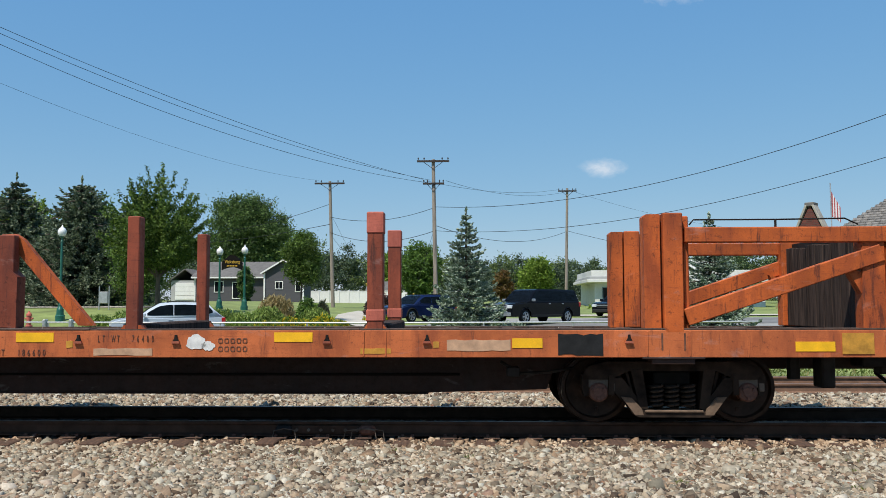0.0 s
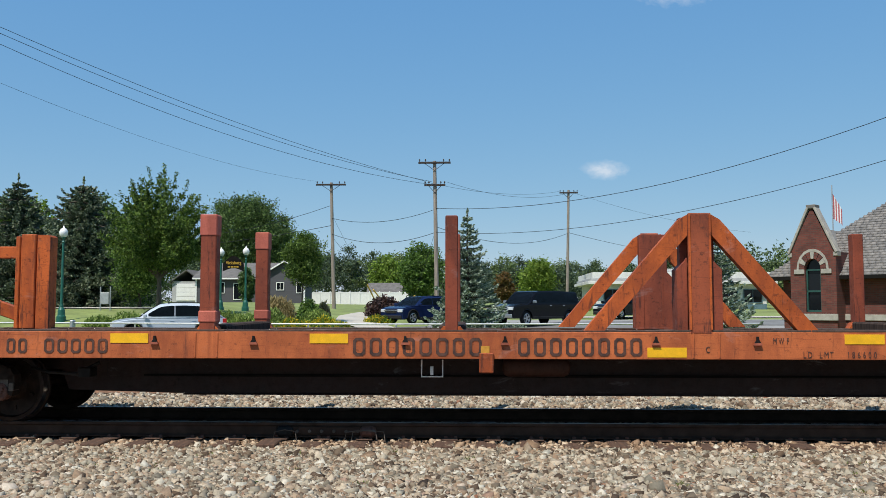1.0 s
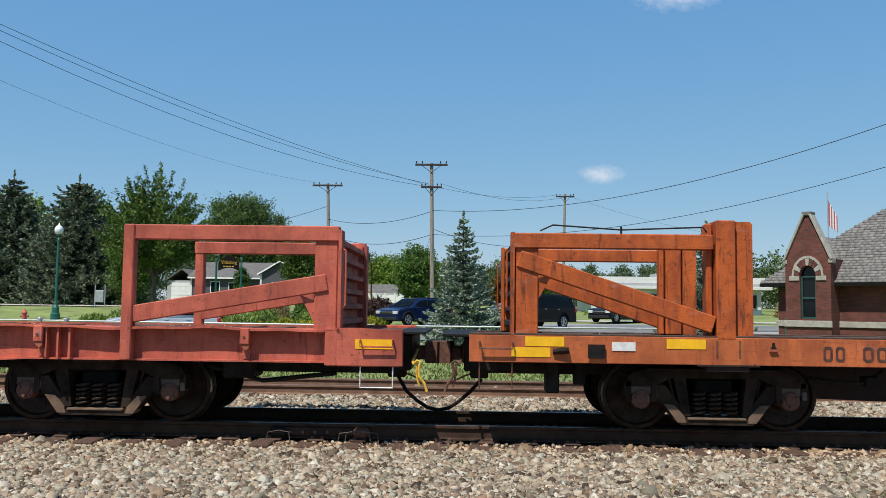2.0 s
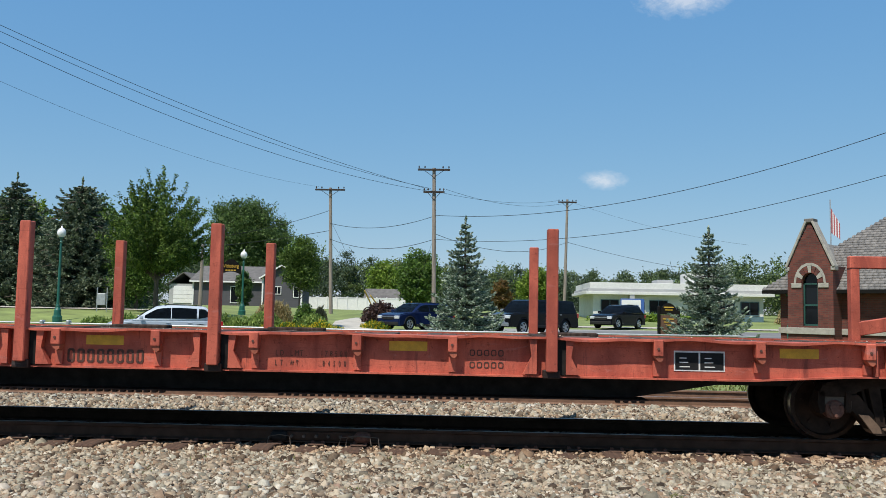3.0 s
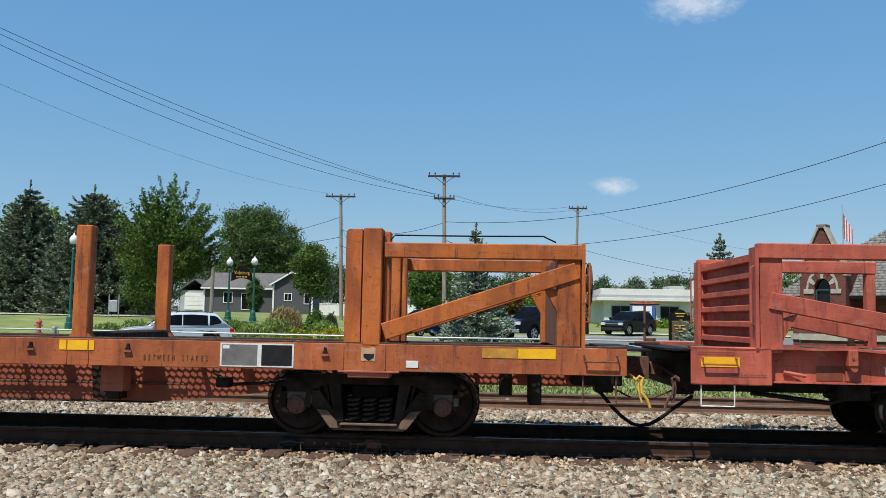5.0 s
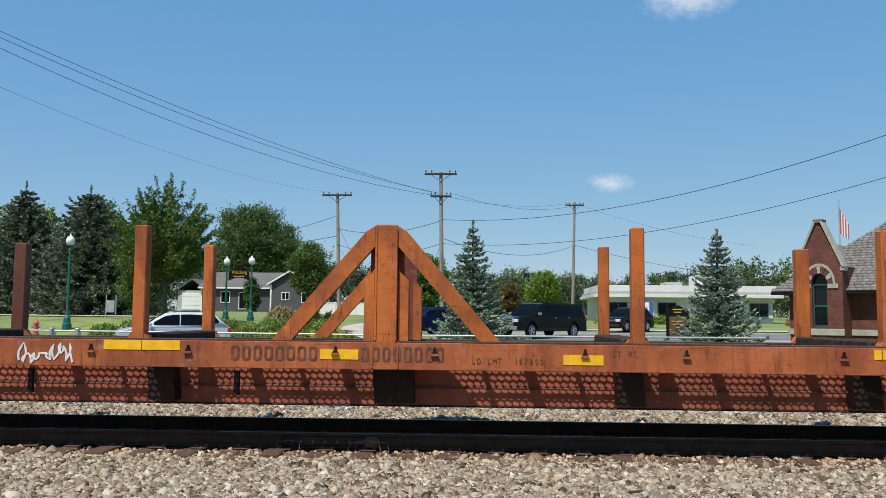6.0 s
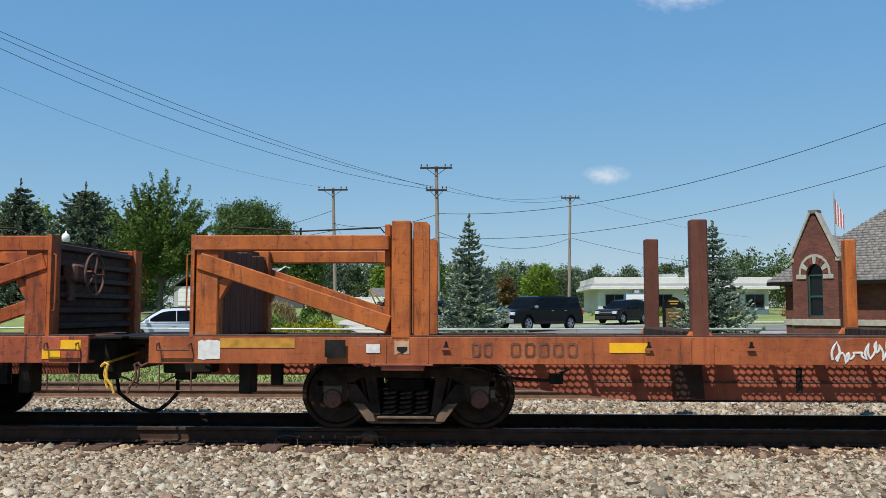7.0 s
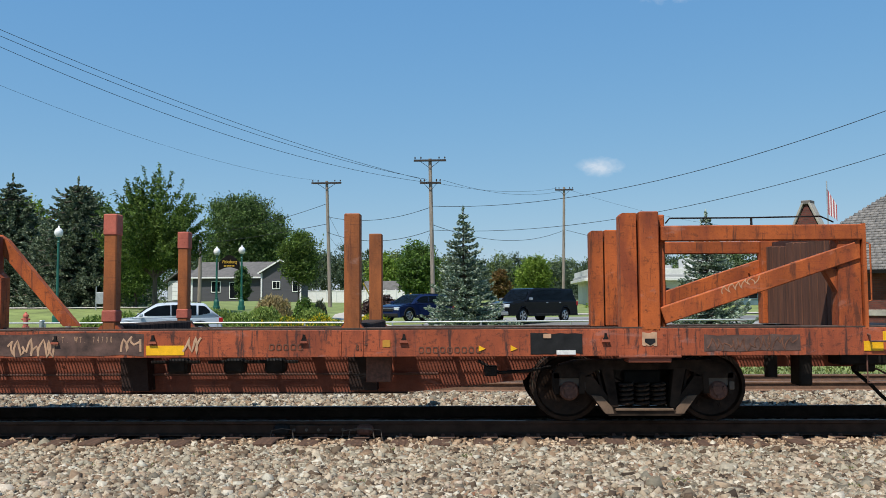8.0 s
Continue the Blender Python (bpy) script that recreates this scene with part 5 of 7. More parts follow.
M_leaf_bu = island_mat("burgundy_leaves", [(0, (0.030, 0.018, 0.018)), (0.6, (0.075, 0.042, 0.036)), (1, (0.14, 0.075, 0.055))], 0.6, 0.3, 0.2)
M_needle_blue = island_mat("blue_spruce_needles", [(0, (0.07, 0.115, 0.07)), (0.5, (0.22, 0.285, 0.20)), (1, (0.50, 0.57, 0.46))], 0.6, 0.3, 0.1)
M_needle_dk = island_mat("dark_spruce_needles", [(0, (0.040, 0.068, 0.038)), (0.55, (0.13, 0.178, 0.105)), (1, (0.33, 0.38, 0.25))], 0.6, 0.3, 0.15)
M_flower = island_mat("yellow_flowers", [(0, (0.10, 0.18, 0.02)), (0.55, (0.14, 0.24, 0.03)), (0.7, (0.6, 0.45, 0.02)), (1, (0.75, 0.55, 0.03))], 0.7, 0.3, 0.3)
M_bed = island_mat("sunlit_perennial_leaves", [(0, (0.12, 0.19, 0.04)), (0.5, (0.24, 0.34, 0.07)), (1, (0.40, 0.50, 0.13))], 0.6, 0.3, 0.4)
M_straw = island_mat("tan_grass", [(0, (0.26, 0.21, 0.09)), (1, (0.55, 0.43, 0.22))], 0.8, 0.2, 0.3)


def leaf_mesh(name, pts, size, rng, mat, long=1.5, droop=None):
    """Small folded leaves at pts; each leaf is a lozenge of its own."""
    n = len(pts)
    d = rng.normal(size=(n, 3))
    if droop is not None:
        d = d * 0.45 + droop
    d /= np.linalg.norm(d, axis=1)[:, None] + 1e-9
    u = np.cross(d, rng.normal(size=(n, 3)))
    u /= np.linalg.norm(u, axis=1)[:, None] + 1e-9
    s = size * rng.uniform(0.6, 1.3, (n, 1))
    v = np.stack([pts - d * s * long, pts + u * s * 0.62, pts + d * s * long, pts - u * s * 0.62], 1).reshape(-1, 3)
    return np_mesh(name, v, np.arange(4 * n).reshape(n, 4), mat)


def crown_points(rng, centre, radii, clumps, per, clump_r, hollow=0.55, lift=0.0):
    """Leaf places in clumps through an uneven crown."""
    out = []
    for _ in range(clumps):
        d = rng.normal(size=3)
        d /= np.linalg.norm(d)
        r = rng.uniform(hollow, 1.0) ** 0.6 * rng.uniform(0.82, 1.1)
        c = np.array(centre) + d * r * np.array(radii)
        c[2] += lift * (d[0] ** 2 + d[1] ** 2) * radii[2]
        out.append(c + rng.normal(size=(per, 3)) * clump_r * rng.uniform(0.6, 1.2) * np.array((1, 1, 0.7)))
    return np.concatenate(out)


def trunk_mesh(bm, x, y, z0, z1, r, limbs, reach, rng, rise=0.6):
    rod(bm, (x, y, z0 - 0.3), (x, y, z0 + (z1 - z0) * 0.45), r, 9, r * 0.75)
    rod(bm, (x, y, z0 + (z1 - z0) * 0.45), (x + rng.uniform(-0.2, 0.2), y, z1), r * 0.75, 8, r * 0.2)
    for k in range(limbs):
        a = rng.uniform(0, 6.28)
        h = z0 + (z1 - z0) * rng.uniform(0.3, 0.8)
        q = rng.uniform(0.5, 1.0) * reach
        m = Vector((x + math.cos(a) * q * 0.5, y + math.sin(a) * q * 0.5, h + q * rise * 0.5))
        e = Vector((x + math.cos(a) * q, y + math.sin(a) * q, h + q * rise * 1.3))
        rod(bm, (x, y, h), m, r * 0.4, 6, r * 0.26)
        rod(bm, m, e, r * 0.26, 5, r * 0.08)


def leafy_tree(label, x, y, top, radius, bottom, mat, leaf, count, seed, trunk_r=0.12, category="tree", rise=0.7, lift=0.0, clump=None):
    rng = np.random.default_rng(seed)
    z0 = ground_z(x, y)
    t = thing("tree", label, category, group="trees")
    bm = bmesh.new()
    trunk_mesh(bm, x, y, z0, top - 0.15 * (top - z0), trunk_r, 14, radius * 0.85, rng, rise)
    part("trunk", bm, M_bark, t)
    hz = (top - bottom) / 2
    per = 46 if clump is None else 190
    count, leaf = int(count * 1.9), leaf * 0.74
    pts = crown_points(rng, (x, y, bottom + hz), (radius * 0.86, radius * 0.86, hz * 0.93), max(8, count // per), per, clump or radius * 0.16, 0.35, lift)
    part("crown", leaf_mesh("crown", pts, leaf, rng, mat), None, t)
    return t


def vase_tree(label, x, y, top, radius, mat, leaf, seed):
    """Upswept limbs that fan out, with leaves along each shoot."""
    rng = np.random.default_rng(seed)
    z0 = ground_z(x, y)
    t = thing("tree", label, "tree", group="trees")
    bm = bmesh.new()
    rod(bm, (x, y, z0 - 0.3), (x, y, z0 + 2.2), 0.16, 10, 0.12)
    pts = []
    for k in range(150):
        a = rng.uniform(0, 6.28)
        out = radius * math.sqrt(rng.uniform(0.02, 1.0))
        h0 = z0 + rng.uniform(1.6, 2.6)
        zt = top - (out / radius) ** 1.6 * (top - z0) * 0.38 + rng.uniform(-1.1, 0.15)
        if rng.uniform() < 0.28:
            zt = z0 + rng.uniform(3.0, 4.6)
        p0 = np.array((x, y, h0))
        p2 = np.array((x + math.cos(a) * out, y + math.sin(a) * out, zt))
        p1 = np.array((x + math.cos(a) * out * 0.35, y + math.sin(a) * out * 0.35, h0 + (zt - h0) * 0.55))
        prev = p0
        for i in range(1, 8):
            u = i / 7
            q = (1 - u) ** 2 * p0 + 2 * u * (1 - u) * p1 + u * u * p2
            if k < 45:
                rod(bm, prev, q, 0.05 * (1.05 - u), 5, 0.05 * (0.95 - u * 0.9))
            prev = q
            if u > 0.3:
                sp = 0.24 if u < 0.99 else 0.12
                pts.append(q + rng.normal(size=(52, 3)) * sp * np.array((1, 1, 0.8)))
        for i in range(8):
            pts.append(p2 + (p2 - p1) / np.linalg.norm(p2 - p1) * 0.14 * i + rng.normal(size=(7, 3)) * 0.065)
    part("trunk", bm, M_bark, t)
    part("crown", leaf_mesh("crown", np.concatenate(pts), leaf, rng, mat), None, t)
    return t


def spruce(label, x, y, top, base_r, mat, seed, tiers, needle, z0=None, density=1.0, power=0.9, droop=0.34):
    """Whorls of flat branches that droop and turn up at the tips, hung with short sprays."""
    rng = np.random.default_rng(seed)
    z0 = ground_z(x, y) if z0 is None else z0
    H = top - z0
    t = thing("spruce_tree", label, "spruce tree", group="spruce trees")
    bm = bmesh.new()
    rod(bm, (x, y, z0 - 0.2), (x, y, top), base_r * 0.07, 8, 0.012)
    pts, dirs = [], []
    for k in range(tiers):
        f = k / tiers
        r = base_r * (1 - f) ** power * rng.uniform(0.86, 1.08) + 0.04
        nb = max(4, int((8 + 5 * (1 - f)) * density))
        for j in range(nb):
            a = 6.283 * (j + rng.uniform(-0.35, 0.35)) / nb + k * 0.7
            L = r * (rng.uniform(0.74, 1.08) if rng.uniform() < 0.85 else rng.uniform(1.05, 1.28))
            tip = rng.uniform(0.10, 0.36) * L
            c, s = math.cos(a), math.sin(a)
            z = z0 + 0.12 + H * 0.95 * (k + rng.uniform(-0.3, 0.3)) / tiers
            if r > 0.2 and j % 2 == 0:
                rod(bm, (x, y, z), (x + c * L * 0.85, y + s * L * 0.85, z - droop * 0.5 * L), 0.012 * base_r, 4, 0.004 * base_r)
            m = max(3, int(L / (needle * 1.25)))
            u = (0.16 + 0.84 * (np.arange(m) + 0.6) / m)[:, None]
            u = np.repeat(u, 7, 1) + rng.uniform(-0.5, 0.5, (m, 7)) / m
            side = rng.uniform(-1, 1, (m, 7)) * L * 0.30 * np.clip(1.12 - u, 0.06, 1)
            zz = z - droop * L * np.sin(np.clip(u, 0, 1) * 1.9) + tip * u ** 2.5 - np.abs(side) * 0.25 + rng.normal(size=(m, 7)) * needle * 0.55
            pts.append(np.stack([x + c * L * u - s * side, y + s * L * u + c * side, zz], -1).reshape(-1, 3))
            sg = np.sign(side) * 0.55
            dirs.append(np.stack([c - s * sg, s + c * sg, -0.15 + 0.55 * u ** 3], -1).reshape(-1, 3))
    for i in range(14):
        pts.append(np.array([(x, y, top - 0.05 * H * i / 14)]) + rng.normal(size=(3, 3)) * 0.02)
        dirs.append(np.tile((0, 0, 1.0), (3, 1)))
    part("trunk", bm, M_bark, t)
    part("needles", leaf_mesh("needles", np.concatenate(pts), needle, rng, mat, 1.35, np.concatenate(dirs)), None, t)
    return t


def clump(name, label, category, x, y, w, d, h, mat, leaf, count, seed, long=1.5, droop=None, kind=""):
    rng = np.random.default_rng(seed)
    z = ground_z(x, y)
    p = rng.normal(size=(count, 3))
    p /= np.linalg.norm(p, axis=1)[:, None]
    p *= rng.uniform(0.25, 1.0, (count, 1)) ** 0.45 * rng.uniform(0.8, 1.12, (count, 1))
    p[:, 2] = np.abs(p[:, 2])
    p = p * np.array((w / 2, d / 2, h)) + np.array((x, y, z))
    ob = new(name, leaf_mesh(name, p, leaf, rng, mat, long, droop))
    return tagged(ob, label, category, kind=kind)


UP = np.array((0.0, 0.0, 1.0))
spruce("tall dark green spruce behind the lawn", -33.6, 60, 10.8, 4.2, M_needle_dk, 11, 25, 0.092, density=1.2, power=0.62)
spruce("broad dark green spruce behind the lawn", -27.8, 58, 10.2, 5.0, M_needle_dk, 12, 25, 0.092, density=1.25, power=0.54)
spruce("tall green spruce standing further back", -28.4, 67, 9.9, 3.2, M_needle_dk, 13, 24, 0.10, density=1.0, power=0.75)
spruce("dark spruce at the edge of the lawn", -39.5, 62, 10.0, 4.2, M_needle_dk, 14, 24, 0.10, density=1.0, power=0.7)
spruce("young blue spruce beside the street", -0.52, 32, 5.02, 1.72, M_needle_blue, 21, 22, 0.044, density=1.05, power=0.80, droop=0.16)
spruce("young blue spruce near the brick depot", 8.54, 32, 4.76, 1.80, M_needle_blue, 22, 22, 0.044, density=1.05, power=0.80, droop=0.16)
leafy_tree("bright green maple at the edge of the lawn", -36.4, 66, 10.2, 3.2, 2.0, M_leaf_lt, 0.16, 9000, 31)
leafy_tree("light green tree among spruces", -31.8, 68, 10.4, 2.8, 2.4, M_leaf_md, 0.16, 8000, 32)
leafy_tree("leafy green tree with low branches", -22.4, 55, 7.7, 1.9, 1.3, M_leaf_md, 0.085, 15000, 33, clump=0.42)
vase_tree("vase-shaped elm with feathery upswept shoots", -19.2, 50, 8.75, 2.65, M_leaf_elm, 0.066, 34)
leafy_tree("large round dark green oak behind the house", -34.6, 125, 17.6, 7.0, 4.0, M_leaf_oak, 0.19, 30000, 35, 0.35, clump=0.72)
leafy_tree("small round-headed street tree", -10.15, 48, 5.55, 1.2, 2.35, M_leaf_elm, 0.070, 9500, 36, 0.06, clump=0.26)
leafy_tree("dark green clipped evergreen beside the house", -22.8, 82, 5.0, 0.85, 1.0, M_leaf_dk, 0.10, 4500, 37, 0.06)
leafy_tree("pale green tree in front of the woods", -13.3, 120, 8.1, 2.7, 1.5, M_leaf_lt, 0.2, 5000, 38)
leafy_tree("dense green tree behind the utility pole", -5.7, 82, 7.4, 2.1, 1.0, M_leaf_md, 0.14, 7500, 39)
leafy_tree("bright yellow-green young tree", 5.9, 90, 6.2, 2.0, 1.2, M_leaf_lt, 0.14, 7000, 40)
leafy_tree("small russet and green tree", 2.6, 98, 5.2, 1.3, 1.0, M_leaf_au, 0.14, 3200, 41)
leafy_tree("leafy tree behind the depot", 33.0, 82, 7.4, 3.2, 1.0, M_leaf_md, 0.2, 5000, 42)

rng = np.random.default_rng(77)
wood = {0: [], 1: [], 2: []}
for i in range(150):
    x = -75 + 1.05 * i + rng.uniform(-1, 1)
    y = rng.uniform(150, 172)
    top = lerp(x, [-75, -25, -12, 5, 26, 32, 45, 80], [11.5, 11.2, 9.8, 9.3, 8.6, 9.0, 9.0, 9.5]) * (y / 160) * rng.uniform(0.86, 1.06)
    r = rng.uniform(1.8, 3.4)
    wood[int(rng.choice([0, 0, 0, 0, 1, 1, 1, 2]))].append(crown_points(rng, (x, y, top - r * 1.1), (r, r, r * 1.1), 20, 70, 0.55, 0.5))
    wood[int(rng.choice([0, 0, 1]))].append(crown_points(rng, (x + rng.uniform(-1, 1), y - 2, top * 0.42), (r * 1.2, r, top * 0.4), 14, 66, 0.7, 0.5))
for i in range(34):   # nearer thicket on the rising ground behind the depot
    x = 26 + 1.0 * i
    y = rng.uniform(104, 114)
    wood[int(rng.choice([1, 2, 1, 0]))].append(crown_points(rng, (x, y, 4.6 + rng.uniform(-0.7, 0.9) + 0.05 * (x - 26)), (2.2, 2, 3.4), 26, 26, 0.5, 0.4))
for k, m in ((0, M_wood_dk), (1, M_wood_md), (2, M_wood_lt)):
    p = np.concatenate(wood[k])
    tagged(new("woods", leaf_mesh("woods", p, 0.17, rng, m, 1.2)), "distant belt of mixed green woods", "woods", kind="stuff")

clump("shrub", "round dark burgundy shrub", "shrub", -6.6, 58, 2.7, 2.0, 1.45, M_leaf_bu, 0.09, 6000, 51)
clump("shrub", "round green shrub in the flower bed", "shrub", -9.6, 47, 1.3, 1.3, 1.35, M_leaf_md, 0.07, 2600, 52)
clump("ornamental_grass", "tuft of tan ornamental grass", "ornamental grass", -12.3, 51, 2.3, 1.4, 1.2, M_straw, 0.05, 4200, 53, 3.5, UP * 0.9)
clump("ornamental_grass", "tuft of tan ornamental grass", "ornamental grass", -9.3, 50, 0.8, 0.8, 1.1, M_straw, 0.05, 1500, 54, 3.5, UP * 0.9)
for i, (x, y, w, h, m) in enumerate(((-17.9, 42.6, 1.6, 0.8, M_bed), (-16.2, 42.4, 1.9, 0.95, M_bed), (-19.5, 43.0, 1.6, 0.5, M_bed), (-13.6, 44.0, 2.6, 0.75, M_bed),
                                       (-12.2, 43.6, 1.8, 0.7, M_bed), (-11.2, 44.4, 1.8, 0.9, M_bed), (-14.8, 45.2, 2.2, 0.6, M_bed), (-9.9, 44.0, 1.2, 0.5, M_flower),
                                       (-9.0, 43.6, 1.2, 0.45, M_flower), (-8.2, 44.6, 1.3, 0.6, M_flower), (-8.9, 45.6, 1.5, 0.8, M_bed), (-11.0, 43.0, 1.0, 0.4, M_flower),
                                       (-6.1, 50.5, 1.6, 0.4, M_flower), (-7.3, 44.0, 0.9, 0.4, M_flower))):
    clump("perennial", "leafy green perennial clump" if m is not M_flower else "low clump of yellow day lilies", "garden plant", x, y, w * 1.15, 1.4, h * 1.1, m, 0.05, 2600, 60 + i, 2.6, UP * 0.7)
clump("hedge", "low green and gold planting before the bank", "hedge", 16, 80, 12, 1.5, 0.8, M_leaf_lt, 0.1, 3500, 81)
clump("hedge", "golden shrub beside the bank", "hedge", 28.8, 80, 2.8, 2, 1.5, M_straw, 0.1, 2000, 82)
clump("hedge", "green shrub beside the bank", "hedge", 31.0, 82, 2.5, 2, 2.2, M_leaf_lt, 0.1, 2400, 83)
clump("shrub", "low green shrub by the street", "shrub", 1.4, 33.5, 1.4, 1.0, 0.9, M_needle_blue, 0.05, 2500, 84)

M_weed = island_mat("dry_weeds", [(0, (0.10, 0.15, 0.03)), (0.5, (0.19, 0.23, 0.06)), (1, (0.34, 0.30, 0.13))], 0.8, 0.2, 0.4)
# ---- grass blades and weeds along the far track ----
rng = np.random.default_rng(5)
n = 9000
p = np.stack([rng.uniform(-15, 16, n), 18.7 + np.abs(rng.normal(0, 1.8, n)), np.zeros(n)], -1)
p[:, 2] = np.interp(p[:, 1], gy, [ground_z(0, q) + rise(q) for q in gy]) + 0.05
tagged(new("weeds", leaf_mesh("weeds", p, 0.035, rng, M_weed, 1.9, UP * 0.9)), "rough green weeds beside the far track", "grass", kind="stuff")
n = 30000
p = np.stack([rng.uniform(-26, 26, n), rng.uniform(22, 34, n), np.zeros(n)], -1)
p[:, 2] = np.interp(p[:, 1], gy, [ground_z(0, q) + rise(q) for q in gy]) + 0.03
tagged(new("grass", leaf_mesh("grass", p, 0.032, rng, M_weed, 1.8, UP * 0.9)), "short green lawn grass", "grass", kind="stuff")

n = 420   # a few sprouts in the near stones
cx, cy = rng.uniform(-5, 5, 22), rng.uniform(8.0, 10.0, 22)
k = rng.integers(0, 22, n)
p = np.stack([cx[k] + rng.normal(0, 0.045, n), cy[k] + rng.normal(0, 0.04, n), np.zeros(n)], -1)
p[:, 2] = np.interp(p[:, 1], gy, [ground_z(0, q) for q in gy]) + 0.03
tagged(new("weeds", leaf_mesh("weeds", p, 0.012, rng, M_weed, 2.2, UP * 0.8)), "sparse yellow-green sprouts in the stones", "grass", kind="stuff")

# ---- street furniture ----
M_pole = plain("grey_weathered_pole", (0.27, 0.225, 0.185), 0.95, 0, 0.3, 3, 0.3, (5, 5, 0.4))
M_arm = plain("dark_crossarm", (0.055, 0.045, 0.04), 0.9, 0, 0.3, 4)
M_wire = plain("black_wire", (0.03, 0.032, 0.036), 0.6, 0.2, 0.1, 2, 0)
M_green = plain("dark_green_enamel", (0.012, 0.105, 0.075), 0.4, 0, 0.2, 5)
M_globe = plain("white_globe", (0.8, 0.8, 0.78), 0.25, 0, 0.04, 3, 0)
M_trim = plain("white_trim", (0.78, 0.77, 0.74), 0.6, 0, 0.06, 3, 0.05)
M_steel = plain("galvanised_steel", (0.48, 0.49, 0.49), 0.45, 0.6, 0.15, 6)
M_gold = plain("gold_leaf_letters", (0.70, 0.43, 0.06), 0.45, 0.2, 0.1, 8, 0)
M_signblk = plain("black_sign_board", (0.010, 0.009, 0.008), 0.9, 0, 0.2, 5)
M_signbrn = plain("brown_sign_board", (0.11, 0.055, 0.03), 0.7, 0, 0.3, 5)


def utility_pole(label, x, y, base, top, lean, arms):
    t = thing("utility_pole", label, "utility pole", group="utility poles")
    bm = bmesh.new()
    rod(bm, (x, y, base - 0.5), (x + lean, y, top), 0.17, 10, 0.12)
    part("pole", bm, M_pole, t)
    for z, w in arms:
        u = (z - base) / (top - base)
        bm = bmesh.new()
        box(bm, x + lean * u - w / 2, x + lean * u + w / 2, y - 0.24, y - 0.13, z - 0.07, z + 0.07, 0.01)
        part("crossarm", bm, M_arm, t)
        for s in (-1, 1):
            bm = bmesh.new()
            rod(bm, (x + lean * u + s * w * 0.30, y - 0.18, z - 0.05), (x + lean * u, y - 0.15, z - 0.55), 0.02, 5)
            part("arm_brace", bm, M_arm, t)
        for q in (-0.46, -0.28, 0.28, 0.46):
            bm = bmesh.new()
            lathe(bm, [(0.02, 0.0), (0.02, 0.07), (0.055, 0.08), (0.05, 0.14), (0.03, 0.2)], 8, Matrix.Translation((x + lean * u + q * w, y - 0.18, z + 0.07)))
            part("insulator", bm, M_arm, t)
    return t


utility_pole("weathered grey utility pole with one crossarm", -12.15, 70, 1.0, 11.4, -0.33, ((11.2, 2.5),))
utility_pole("tall weathered utility pole with two crossarms", -3.1, 60, 0.3, 11.5, -0.2, ((11.35, 2.3), (9.75, 1.5)))
utility_pole("grey utility pole leaning beside the bank street", 8.8, 88, 0.8, 13.0, 0.25, ((12.7, 1.9),))
utility_pole("slim grey pole among the trees", -21.8, 66, 0.9, 6.2, 0.05, ())


def wire(a, b, sag, r=0.022, on=0):
    a, b = Vector((a[0], a[1], a[2] + rise(a[1]))), Vector((b[0], b[1], b[2] + rise(b[1])))
    r *= 0.62
    bm = bmesh.new()
    n = 26
    pts = [a.lerp(b, i / n) + Vector((0, 0, -4 * sag * (i / n) * (1 - i / n))) for i in range(-on, n + 1)]
    pipe(bm, pts, r, 5)
    ob = part("power_line", bm, M_wire, None)
    tagged(ob, "thin black overhead cable sagging between poles", "power line", group="power lines")


wire((-21.4, 36, 13.72), (-4.0, 59.8, 10.05), 0.55, 0.020, 5)
wire((-21.4, 36, 13.44), (-3.5, 59.8, 10.0), 0.74, 0.020, 5)
wire((-21.4, 36, 12.96), (-2.8, 59.8, 9.7), 1.02, 0.020, 5)
wire((-21.4, 36, 11.24), (-13.4, 69.8, 11.45), 0.7, 0.011, 5)
wire((-3.8, 59.8, 9.95), (8.1, 87.8, 12.85), 0.55, 0.018)
wire((-2.4, 59.8, 9.95), (9.8, 87.8, 12.85), 0.85, 0.018)
wire((-12.4, 69.9, 8.4), (-3.2, 59.9, 8.05), 0.6, 0.03)
wire((-12.4, 69.9, 7.1), (-3.2, 59.9, 6.4), 0.75, 0.032)
wire((-12.4, 69.9, 9.5), (-32, 78, 7.5), 0.9, 0.03)
wire((-12.4, 69.9, 7.8), (-34, 76, 6.3), 0.5, 0.035)
wire((-3.2, 59.9, 8.1), (21.6, 36, 11.0), 1.65, 0.028)
wire((-3.2, 59.9, 6.4), (21.6, 36, 8.95), 1.5, 0.024)
wire((-3.2, 59.9, 6.8), (8.9, 87.9, 8.5), 1.1, 0.03)
wire((8.9, 87.9, 8.6), (28, 96, 5.9), 0.4, 0.03)
wire((9.0, 87.9, 12.9), (30, 96, 9.2), 0.6, 0.016)
for i, (a, b) in enumerate((((-12.3, 70, 8.5), (-9.3, 76, 1.2)), ((-12.3, 70, 6.8), (-8.6, 76, 1.2)), ((-3.2, 60, 6.6), (-5.4, 63, 0.5)))):
    wire(a, b, 0.0, 0.018)
    bm = bmesh.new()
    p, q = Vector(b), Vector(b).lerp(Vector(a), 0.24)
    rod(bm, p, q, 0.06, 8)
    g = part("guy_marker", bm, M_hookyel, None)
    tagged(g, "yellow plastic guard on a guy wire", "guy guard")


